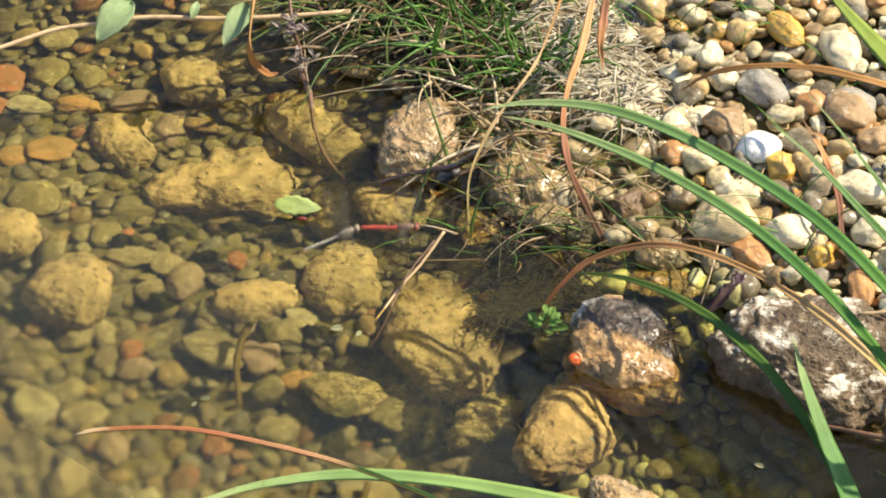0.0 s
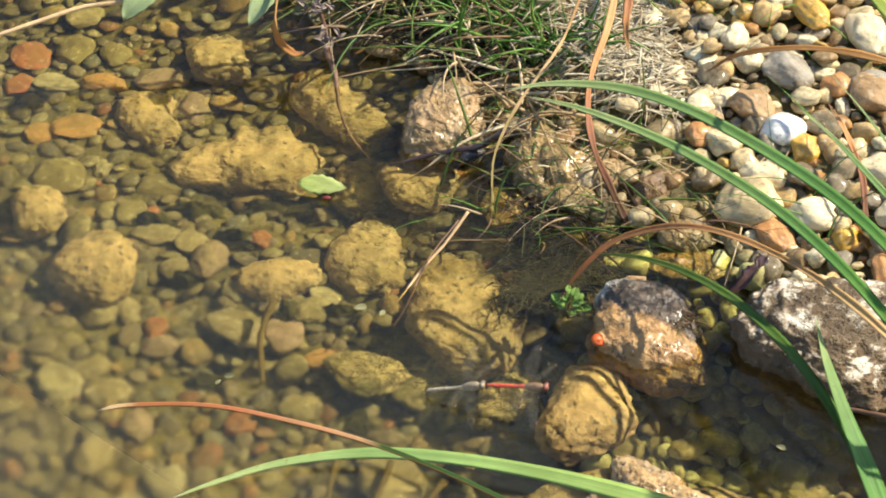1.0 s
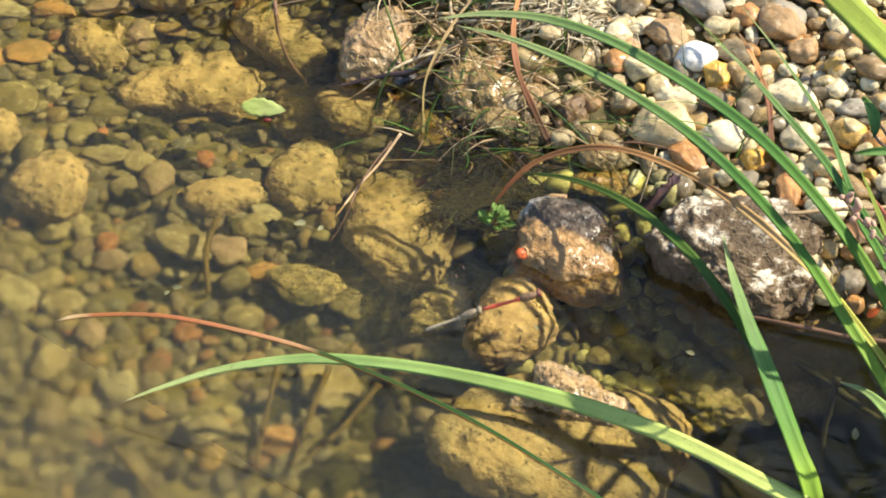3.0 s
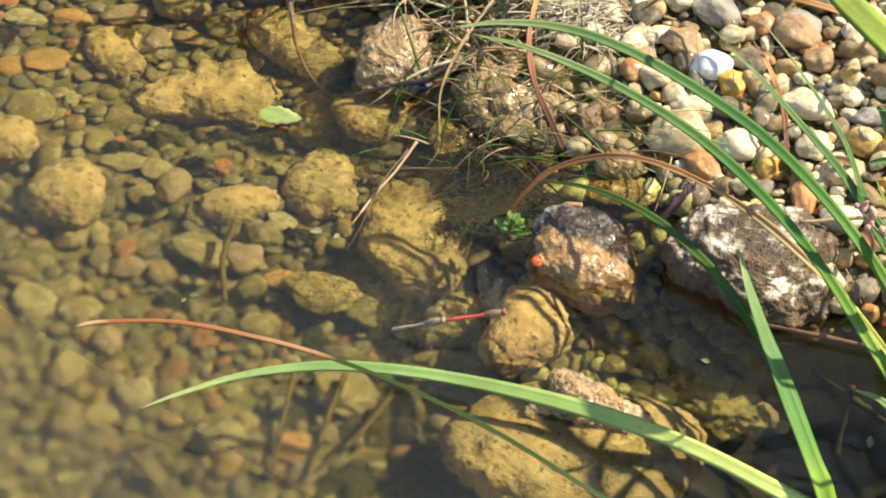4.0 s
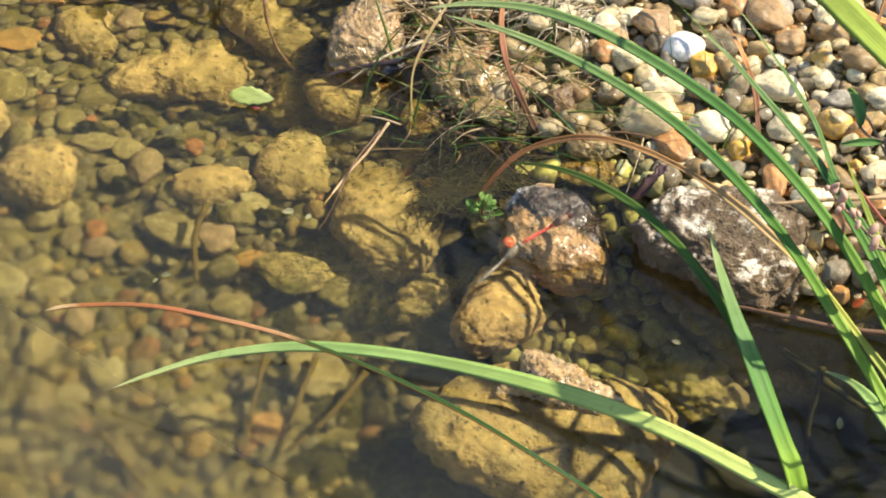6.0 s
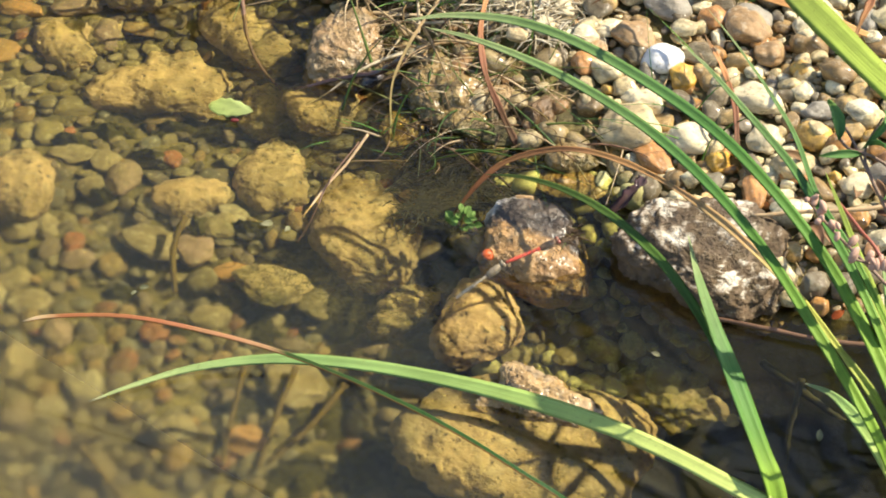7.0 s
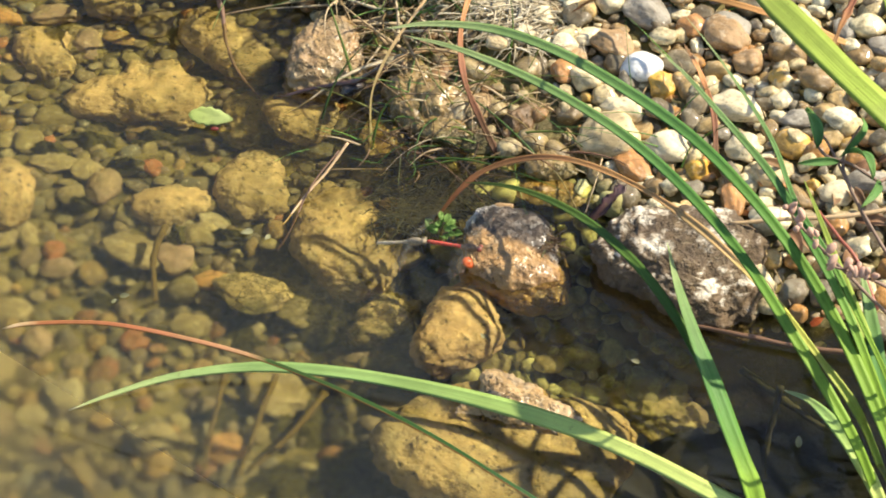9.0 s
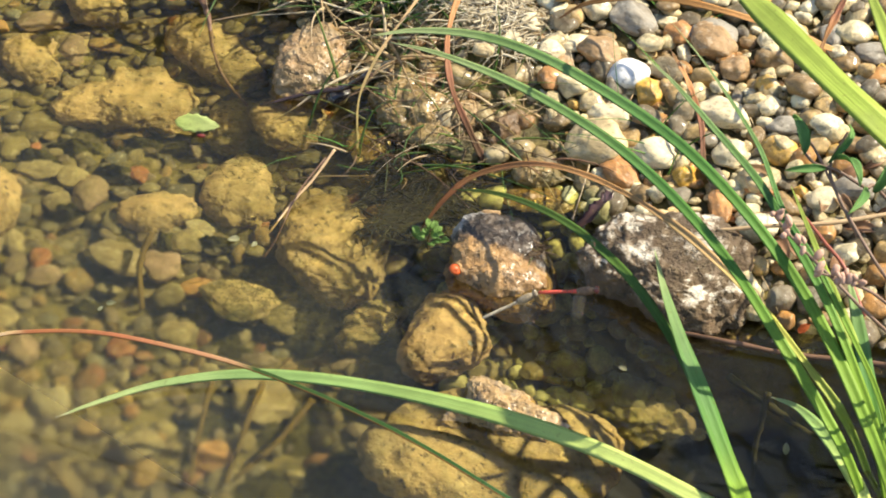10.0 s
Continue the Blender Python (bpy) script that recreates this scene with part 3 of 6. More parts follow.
worn_rock((-0.2350, 0.2406, -0.0500), 0.0235, 0.0130, (-0.14, -0.14, -0.08, 0.06, -0.05, 0.03), 21, ROCK_TAN, T, boxy=0.55, rough=0.06)
worn_rock((-0.2055, 0.2470, -0.0460), 0.0180, 0.0080, (-0.10, 0.06, 0.05, 0.03), 49, ROCK_OLIVE, "pinkish-brown rounded stone under water", boxy=0.8)
worn_rock((-0.0385, 0.1900, -0.0020), 0.0305, 0.0210, (-0.18, 0.06, 0.01, 0.0, -0.01, -0.04), 22, ROCK_PINK, "tan wet rock at the water's edge with a sparkling face", boxy=0.75, rough=0.14, fine=0.06, slope=(0.0, 0.22), near=0.85)
worn_rock((-0.0521, 0.1517, -0.0220), 0.0250, 0.0110, (-0.09, -0.03, -0.02, 0.05, -0.02, -0.02), 23, ROCK_TAN, "tan blocky rock just under the water's edge", boxy=0.6)
worn_rock((0.0231, 0.1555, -0.0040), 0.0255, 0.0150, (-0.33, 0.02, -0.03, -0.02, 0.09, -0.02), 24, ROCK_OCHRE, "muddy brown rock at the grassy water's edge", boxy=0.65, rough=0.18, fine=0.05)
worn_rock((-0.1049, 0.2376, -0.0340), 0.0315, 0.0150, (-0.09, -0.29, -0.05, 0.04, -0.05, 0.03), 25, ROCK_TAN, "tan angular rock with roots trailing over it under water", boxy=0.5, rough=0.12)
worn_rock((-0.0813, 0.1635, -0.0460), 0.0258, 0.0150, (0.01, -0.05, 0.01, -0.03, -0.01, -0.01), 50, ROCK_OLIVE, O, boxy=0.7, rough=0.16, fine=0.03)
worn_rock((-0.2964, 0.1444, -0.0500), 0.0194, 0.0130, (-0.18, -0.07, 0.04, 0.02), 26, ROCK_TAN, T, boxy=0.6)
worn_rock((-0.1930, 0.2944, -0.0340), 0.0227, 0.0150, (-0.12, -0.13, -0.05, -0.07, -0.02, -0.00), 27, ROCK_TAN, "pitted tan rock under water in a leaf's shadow", boxy=0.6, rough=0.14)
worn_rock((-0.1632, 0.3108, -0.0340), 0.0141, 0.0150, (0.03, -0.03, -0.02, -0.01), 28, ROCK_OLIVE, O)
worn_rock((0.1890, -0.0190, -0.0060), 0.0500, 0.0330, (0.0, -0.14, -0.03, 0.05, 0.02, 0.02), 29, ROCK_CRUST, "large dark block with pale lichen crust standing in the water", boxy=0.36, rough=0.10, fine=0.05, slope=(0.06, 0.10), near=0.86)
worn_rock((0.0026, -0.0306, -0.0500), 0.0182, 0.0130, (-0.08, 0.26, -0.02, -0.01, -0.04, -0.01), 35, ROCK_OLIVE, O, rough=0.2, fine=0.06)
boulder((0.0983, -0.0123, -0.0120), (0.0255, 0.0175, 0.0103), -61, 31, ROCK_WET, "wet brown rock beside a larger one at the surface", facets=6)
boulder((0.2867, -0.0014, 0.0120), (0.0269, 0.0146, 0.0097), -9, 30, ROCK_CRUST, "pale crusted rock at the water's edge")
boulder((0.2569, -0.0435, -0.0140), (0.0213, 0.0152, 0.0096), -44, 32, ROCK_WET, "small brown rock at the water's edge")
boulder((0.0540, 0.0878, -0.0300), (0.0248, 0.0142, 0.0058), -24, 33, ROCK_MUD, "mossy mud-covered rock in shallow water", facets=5)
boulder((0.1092, 0.0614, -0.0060), (0.0207, 0.0118, 0.0048), -16, 34, ROCK_OCHRE, "wet brown rock half sunk in the bank's mud", facets=6)
W = "tan wet rock lying in the muddy shallows"
boulder((0.0041, 0.1187, -0.0100), (0.0170, 0.0127, 0.0079), 90, 41, ROCK_OCHRE, W)
boulder((0.0418, 0.1454, 0.0040), (0.0221, 0.0145, 0.0115), -82, 42, ROCK_OCHRE, W, facets=8)
boulder((0.0660, 0.1333, 0.0040), (0.0145, 0.0132, 0.0090), -63, 43, ROCK_PINK, W, facets=8)
boulder((0.0915, 0.1201, 0.0050), (0.0162, 0.0146, 0.0102), 67, 44, ROCK_WET, "dark wet rock lying in the muddy shallows", facets=8)
boulder((0.0433, 0.1204, 0.0000), (0.0155, 0.0126, 0.0068), -30, 45, ROCK_OCHRE, W, facets=8)
boulder((0.1118, 0.0802, 0.0020), (0.0140, 0.0108, 0.0070), 12, 46, ROCK_OCHRE, W, facets=7)
boulder((0.0746, 0.1093, -0.0010), (0.0165, 0.0111, 0.0052), 12, 47, ROCK_MUD, "mossy green rock lying in the muddy shallows", facets=5)
boulder((0.1042, 0.1530, 0.0100), (0.0133, 0.0121, 0.0085), 90, 48, ROCK_PINK, W, facets=8)
boulder((0.1575, -0.0740, -0.0780), (0.0322, 0.0242, 0.0088), -39, 36, ROCK_OLIVE, O, facets=10, rough=0.34, fine=0.14)
boulder((-0.0792, -0.0110, -0.0450), (0.0221, 0.0154, 0.0054), -23, 37, ROCK_OLIVE, O)


# ---- single stones that stand out ----
def stone_mesh(name, seed, material, detail=3, angular=0.3, lump=1.0, faces=6):
    rng = random.Random(seed)
    bm = bmesh.new()
    bmesh.ops.create_icosphere(bm, subdivisions=detail, radius=1.0)
    off = Vector((rng.uniform(-50, 50), rng.uniform(-50, 50), rng.uniform(-50, 50)))
    cuts = [(Vector((rng.gauss(0, 1), rng.gauss(0, 1), rng.gauss(0, 1))).normalized(), rng.uniform(0.72, 0.95) - 0.014 * (faces - 6)) for _ in range(faces)]
    for v in bm.verts:
        p = v.co.copy()
        for n, d in cuts:
            over = p.dot(n) - d
            if over > 0:
                p -= n * over * angular * 2
        v.co = p * (1.04 + lump * (0.22 * noise.noise(v.co * 1.2 + off) + 0.09 * noise.noise(v.co * 2.9 + off) + 0.03 * noise.noise(v.co * 7 + off)))
    me = bpy.data.meshes.new(name)
    bm.to_mesh(me)
    bm.free()
    if material:
        me.materials.append(material)
    me.shade_smooth()
    return me


KEEP = []  # plan circles already taken by placed stones


def pebble(at, size, turn, material, label, seed=1, name="stone", group="stones on the gravel bank", shape=(0.4, 0.9, 9)):
    if material is STONE_WHITE:
        shape = (0.12, 0.5, 6)
    ob = new(name, stone_mesh(name, seed, material, 4, *shape))
    ob.scale = size
    rng = random.Random(seed)
    ob.location, ob.rotation_euler = at, (radians(rng.uniform(-10, 10)), radians(rng.uniform(-10, 10)), radians(turn))
    KEEP.append((at[0], at[1], 0.8 * (size[0] + size[1]) / 2))
    return tagged(ob, label, "stone", group)


pebble((0.1742, 0.1513, 0.0293), (0.0140, 0.0133, 0.0085), 0, STONE_WHITE, "bright white rounded stone on the gravel", 200)
pebble((0.2326, 0.1041, 0.0328), (0.0180, 0.0140, 0.0086), -37, STONE_CREAM, "pale cream flat stone on the gravel", 201)
pebble((0.2025, 0.0562, 0.0202), (0.0097, 0.0090, 0.0064), 90, STONE_AMBER, "amber-yellow rounded stone in the gravel", 202)
pebble((0.1888, 0.0775, 0.0203), (0.0161, 0.0139, 0.0091), 0, STONE_CREAM, "pale rounded stone with a pinkish tinge", 203)
pebble((0.1504, 0.0967, 0.0159), (0.0214, 0.0198, 0.0116), 0, STONE_BUFF, "large buff stone at the wet edge of the bank", 204)
pebble((0.1637, 0.0676, 0.0116), (0.0181, 0.0096, 0.0070), -52, STONE_RUST, "wet rust-coloured stone in the gravel", 205)
pebble((0.1591, 0.1172, 0.0192), (0.0154, 0.0113, 0.0077), -42, STONE_CREAM, "cream stone with brown stains", 206)
pebble((0.1418, 0.1819, 0.0316), (0.0118, 0.0081, 0.0052), 21, STONE_CREAM, "small cream stone in the gravel", 207)
pebble((0.1568, 0.1716, 0.0327), (0.0144, 0.0129, 0.0085), -45, STONE_BROWN, "brown speckled stone in the gravel", 208)
pebble((0.1861, 0.1353, 0.0261), (0.0103, 0.0098, 0.0066), 90, STONE_AMBER, "ochre stone beside the white one", 209)
pebble((0.2205, 0.0222, 0.0230), (0.0169, 0.0078, 0.0063), 90, STONE_RUST, "wet rust-coloured upright stone", 210)
pebble((0.2433, 0.1433, 0.0386), (0.0123, 0.0113, 0.0078), 90, STONE_BROWN, "brown stone in the gravel", 211)
pebble((0.2607, 0.1057, 0.0376), (0.0092, 0.0082, 0.0059), 90, STONE_CREAM, "small cream stone in the gravel", 212)
pebble((0.2688, 0.0852, 0.0377), (0.0113, 0.0089, 0.0059), -24, STONE_GREY, "flat grey stone in the gravel", 213)
pebble((0.2459, 0.0408, 0.0303), (0.0144, 0.0131, 0.0086), 0, STONE_BUFF, "buff stone in the gravel", 214)
pebble((0.2315, 0.0671, 0.0293), (0.0125, 0.0109, 0.0081), 90, STONE_CREAM, "pale stone in the gravel", 215)
pebble((0.1222, 0.1529, 0.0243), (0.0104, 0.0083, 0.0066), 90, STONE_RUST, "small rust-brown stone in the gravel", 216)
pebble((0.0791, 0.0401, 0.0005), (0.0079, 0.0048, 0.0032), 0, STONE_BROWN, "small wet brown stone", 217)
pebble((0.1321, 0.1624, 0.0265), (0.0086, 0.0068, 0.0055), 90, STONE_BROWN, "small brown stone in the gravel", 218)
pebble((0.2102, 0.1829, 0.0393), (0.0116, 0.0107, 0.0074), 90, STONE_RUST, "reddish stone in the gravel", 219)
pebble((0.2318, 0.1761, 0.0420), (0.0168, 0.0135, 0.0086), 0, STONE_GREY, "broad grey stone in the gravel", 220)
pebble((0.3039, 0.0266, 0.0343), (0.0162, 0.0111, 0.0075), -23, STONE_GREY, "grey striped stone by the water", 221)
pebble((0.2856, 0.0201, 0.0306), (0.0121, 0.0095, 0.0063), 0, STONE_CREAM, "cream stone by the water", 222)
pebble((0.2489, 0.0356, 0.0290), (0.0108, 0.0105, 0.0069), 0, STONE_RUST, "rust-brown stone in the gravel", 223)
pebble((0.2325, 0.2212, 0.0524), (0.0200, 0.0127, 0.0100), -81, STONE_CREAM, "pale angular stone high on the bank", 224)
pebble((0.1991, 0.2448, 0.0539), (0.0213, 0.0099, 0.0077), -74, STONE_AMBER, "yellowish angular stone high on the bank", 225)
pebble((0.1810, 0.1979, 0.0407), (0.0170, 0.0131, 0.0087), -38, STONE_GREY, "grey rough stone in the gravel", 226)
pebble((0.1496, 0.2307, 0.0441), (0.0116, 0.0094, 0.0071), 81, STONE_CREAM, "cream stone in the gravel", 227)
pebble((0.0833, 0.2112, 0.0320), (0.0106, 0.0085, 0.0064), 30, STONE_CREAM, "pale cream stone among bleached roots on the bank", 300)
pebble((0.0973, 0.1823, 0.0320), (0.0094, 0.0075, 0.0056), 70, STONE_CREAM, "pale cream stone among bleached roots on the bank", 301)
pebble((0.1118, 0.2047, 0.0320), (0.0112, 0.0090, 0.0067), 110, STONE_CREAM, "pale cream stone among bleached roots on the bank", 302)
pebble((0.0780, 0.1728, 0.0320), (0.0075, 0.0060, 0.0045), 150, STONE_BUFF, "pale buff stone among bleached roots on the bank", 303)
pebble((0.1233, 0.1728, 0.0320), (0.0106, 0.0085, 0.0064), 190, STONE_CREAM, "pale cream stone among bleached roots on the bank", 304)
pebble((0.0990, 0.2615, 0.0365), (0.0107, 0.0090, 0.0066), 90, STONE_CREAM, "cream stone in the gravel", 228)
pebble((0.0913, 0.2130, 0.0303), (0.0142, 0.0066, 0.0053), 90, STONE_CREAM, "small pale stone in the gravel", 229)
pebble((0.0683, 0.2226, 0.0258), (0.0125, 0.0073, 0.0059), 90, STONE_CREAM, "pale stone by the withered leaves", 230)
pebble((0.2306, 0.1689, 0.0418), (0.0175, 0.0141, 0.0097), -53, STONE_BROWN, "pinkish-brown stone in the gravel", 231)
pebble((0.3077, 0.1612, 0.0529), (0.0136, 0.0084, 0.0067), 90, STONE_GREY, "grey stone in the gravel", 232)
pebble((0.3321, 0.1398, 0.0550), (0.0136, 0.0104, 0.0067), 0, STONE_GREY, "dark grey stone in the gravel", 233)

pebble((-0.2828, 0.2325, -0.0502), (0.0174, 0.0135, 0.0049), 17, BED_ORANGE, "orange-brown flat pebble under water", 234, group="stones on the pond bed")
pebble((-0.3036, 0.2781, -0.0483), (0.0151, 0.0072, 0.0025), -6, BED_PALE, "thin pale pebble under water", 235, group="stones on the pond bed")
pebble((-0.2706, 0.2784, -0.0450), (0.0152, 0.0106, 0.0038), -14, BED_ORANGE, "orange pebble under water", 236, group="stones on the pond bed")
pebble((-0.3056, 0.2263, -0.0523), (0.0148, 0.0100, 0.0037), -22, BED_ORANGE, "orange flat pebble under water", 237, group="stones on the pond bed")
pebble((-0.2881, 0.1822, -0.0524), (0.0190, 0.0171, 0.0065), -37, BED_OLIVE, "olive pebble under water", 238, group="stones on the pond bed")
pebble((-0.2605, 0.1919, -0.0528), (0.0092, 0.0064, 0.0034), 90, BED_PALE, "small yellow pebble under water", 239, group="stones on the pond bed")
pebble((-0.2370, 0.1460, -0.0534), (0.0119, 0.0106, 0.0045), 90, BED_OLIVE, "olive pebble under water", 240, group="stones on the pond bed")
pebble((-0.2238, 0.1473, -0.0543), (0.0075, 0.0047, 0.0028), 90, BED_RED, "small red pebble under water", 241, group="stones on the pond bed")
pebble((-0.2167, 0.1240, -0.0540), (0.0178, 0.0104, 0.0039), -6, BED_TAN, "flat tan pebble under water", 242, group="stones on the pond bed")
pebble((-0.2206, 0.1728, -0.0519), (0.0167, 0.0109, 0.0040), 7, BED_OLIVE, "flat olive pebble under water", 243, group="stones on the pond bed")
pebble((-0.1821, 0.0980, -0.0522), (0.0168, 0.0117, 0.0064), 86, BED_PINK, "pinkish rounded pebble under water", 244, group="stones on the pond bed")
pebble((-0.2030, 0.0924, -0.0548), (0.0104, 0.0096, 0.0039), 55, BED_TAN, "tan pebble under water", 245, group="stones on the pond bed")
pebble((-0.1956, 0.1164, -0.0538), (0.0103, 0.0100, 0.0039), 90, BED_TAN, "tan pebble under water", 246, group="stones on the pond bed")
pebble((-0.1528, 0.1197, -0.0543), (0.0091, 0.0076, 0.0035), -82, BED_RED, "reddish pebble under water", 247, group="stones on the pond bed")
pebble((-0.1652, 0.0720, -0.0544), (0.0118, 0.0080, 0.0041), -70, BED_PALE, "yellow pebble under water", 248, group="stones on the pond bed")
pebble((-0.1063, 0.0643, -0.0504), (0.0114, 0.0072, 0.0029), -17, BED_PALE, "pale flat pebble under water", 249, group="stones on the pond bed")
pebble((-0.1147, 0.0505, -0.0502), (0.0134, 0.0126, 0.0053), 90, BED_TAN, "tan pebble under water", 250, group="stones on the pond bed")
pebble((-0.2298, 0.0567, -0.0580), (0.0133, 0.0080, 0.0041), -65, BED_TAN, "tan pebble under water", 251, group="stones on the pond bed")
pebble((-0.2460, 0.0528, -0.0556), (0.0156, 0.0116, 0.0049), -42, BED_TAN, "tan pebble under water", 252, group="stones on the pond bed")
pebble((-0.2086, 0.0375, -0.0560), (0.0101, 0.0074, 0.0040), 90, BED_RED, "brick-red pebble under water", 253, group="stones on the pond bed")
pebble((-0.2059, 0.0224, -0.0565), (0.0119, 0.0099, 0.0040), 18, BED_PINK, "pinkish pebble under water", 254, group="stones on the pond bed")
pebble((-0.1574, 0.0359, -0.0527), (0.0228, 0.0162, 0.0066), -24, BED_TAN, "broad tan pebble under water", 255, group="stones on the pond bed")
pebble((-0.1316, 0.0301, -0.0520), (0.0154, 0.0139, 0.0062), 90, BED_PINK, "pinkish pebble under water", 256, group="stones on the pond bed")
pebble((-0.1072, 0.0115, -0.0556), (0.0116, 0.0097, 0.0039), 0, BED_ORANGE, "orange-brown pebble under water", 257, group="stones on the pond bed")
pebble((-0.1172, -0.0317, -0.0561), (0.0125, 0.0121, 0.0051), 90, BED_TAN, "tan pebble under water", 258, group="stones on the pond bed")
pebble((-0.1511, -0.0448, -0.0551), (0.0113, 0.0106, 0.0047), 90, BED_RED, "dark reddish pebble under water", 259, group="stones on the pond bed")
pebble((-0.2603, -0.0097, -0.0553), (0.0157, 0.0134, 0.0061), -68, BED_PALE, "pale pebble under water", 260, group="stones on the pond bed")
pebble((-0.2425, 0.0038, -0.0563), (0.0118, 0.0102, 0.0044), 51, BED_TAN, "tan pebble under water", 261, group="stones on the pond bed")
pebble((-0.2312, -0.0166, -0.0564), (0.0140, 0.0127, 0.0052), -28, BED_TAN, "tan pebble under water", 262, group="stones on the pond bed")
pebble((-0.2334, -0.0693, -0.0551), (0.0153, 0.0120, 0.0063), 90, BED_TAN, "tan pebble under water", 263, group="stones on the pond bed")
pebble((-0.2104, -0.0446, -0.0555), (0.0135, 0.0107, 0.0056), 90, BED_PINK, "pinkish-brown pebble under water", 264, group="stones on the pond bed")
pebble((-0.1886, -0.0879, -0.0557), (0.0125, 0.0119, 0.0050), 0, BED_PALE, "yellowish pebble under water", 265, group="stones on the pond bed")
pebble((-0.2085, -0.1083, -0.0566), (0.0104, 0.0098, 0.0041), 0, BED_PALE, "yellowish pebble under water", 266, group="stones on the pond bed")
pebble((-0.1333, -0.1234, -0.0579), (0.0136, 0.0133, 0.0057), 0, BED_TAN, "tan pebble under water", 267, group="stones on the pond bed")
pebble((-0.0895, -0.1315, -0.0593), (0.0129, 0.0122, 0.0053), 0, BED_ORANGE, "ochre pebble under water", 268, group="stones on the pond bed")
pebble((-0.0628, -0.0850, -0.0600), (0.0218, 0.0188, 0.0083), -40, BED_TAN, "broad tan stone under water", 269, group="stones on the pond bed")
pebble((-0.0509, -0.0174, -0.0547), (0.0146, 0.0129, 0.0060), 90, BED_OLIVE, "olive stone under water", 270, group="stones on the pond bed")
pebble((-0.0483, 0.1966, -0.0246), (0.0063, 0.0039, 0.0024), 90, BED_DARK, "dark pebble in the gravel", 271, group="stones on the pond bed")
pebble((0.0894, -0.0351, -0.0468), (0.0092, 0.0082, 0.0034), 0, BED_OLIVE, "grey-olive pebble under water", 272, group="stones on the pond bed")
pebble((0.1038, -0.0635, -0.0563), (0.0105, 0.0090, 0.0038), 0, BED_OLIVE, "olive pebble under water", 273, group="stones on the pond bed")
pebble((0.1133, -0.0443, -0.0481), (0.0085, 0.0076, 0.0032), 0, BED_OLIVE, "olive pebble under water", 274, group="stones on the pond bed")
pebble((0.1864, -0.0942, -0.0759), (0.0131, 0.0107, 0.0046), -31, BED_PINK, "pinkish stone under water", 275, group="stones on the pond bed")
pebble((0.1309, -0.0380, -0.0424), (0.0092, 0.0082, 0.0034), 0, BED_PALE, "pale pebble under water", 276, group="stones on the pond bed")
pebble((0.0837, -0.0474, -0.0509), (0.0086, 0.0084, 0.0036), 90, BED_DARK, "dark pebble under water", 277, group="stones on the pond bed")
pebble((0.0710, -0.0638, -0.0557), (0.0098, 0.0085, 0.0036), 0, BED_OLIVE, "olive pebble under water", 278, group="stones on the pond bed")
pebble((-0.0181, 0.0870, -0.0346), (0.0073, 0.0063, 0.0027), -54, BED_PALE, "small yellow pebble under water", 279, group="stones on the pond bed")
pebble((-0.3261, 0.3087, -0.0443), (0.0168, 0.0135, 0.0053), -61, BED_RED, "orange-red pebble under water", 280, group="stones on the pond bed")
pebble((-0.3295, 0.2791, -0.0487), (0.0125, 0.0103, 0.0043), 90, BED_RED, "orange-red pebble under water", 281, group="stones on the pond bed")
pebble((-0.3065, 0.2816, -0.0478), (0.0151, 0.0083, 0.0029), -7, BED_PALE, "flat pale pebble under water", 282, group="stones on the pond bed")
pebble((-0.2731, 0.2794, -0.0451), (0.0144, 0.0101, 0.0035), -15, BED_ORANGE, "orange pebble under water", 283, group="stones on the pond bed")
pebble((-0.2968, 0.3124, -0.0406), (0.0170, 0.0128, 0.0058), 90, BED_OLIVE, "olive pebble under water", 284, group="stones on the pond bed")
pebble((-0.2666, 0.3075, -0.0387), (0.0140, 0.0120, 0.0048), 90, BED_OLIVE, "olive pebble under water", 285, group="stones on the pond bed")
pebble((-0.2302, 0.2791, -0.0407), (0.0196, 0.0135, 0.0047), 0, BED_PINK, "pinkish flat stone under water", 286, group="stones on the pond bed")
pebble((-0.1590, 0.2621, -0.0315), (0.0156, 0.0139, 0.0055), 90, BED_DARK, "dark brown stone under water", 287, group="stones on the pond bed")
pebble((-0.2055, 0.2449, -0.0420), (0.0169, 0.0123, 0.0060), 90, BED_PINK, "pinkish stone under water", 288, group="stones on the pond bed")
pebble((-0.2936, 0.3501, -0.0317), (0.0160, 0.0147, 0.0054), 90, BED_TAN, "tan pebble under water", 289, group="stones on the pond bed")


# ---- leaves and stems ----
def spline(pts, n):
    p = [Vector(q) for q in pts]
    p = [p[0] * 2 - p[1]] + p + [p[-1] * 2 - p[-2]]
    out = []
    seg = len(p) - 3
    for i in range(n + 1):
        u = i / n * seg
        k = min(int(u), seg - 1)
        f = u - k
        a, b, c, d = p[k:k + 4]
        out.append(0.5 * (2 * b + (c - a) * f + (2 * a - 5 * b + 4 * c - d) * f * f + (3 * b - a - 3 * c + d) * f ** 3))
    return out


RING = ((-1.0, 0.34), (-0.5, 0.15), (0.0, -0.04), (0.5, 0.15), (1.0, 0.34), (0.5, 0.03), (0.0, -0.22), (-0.5, 0.03))


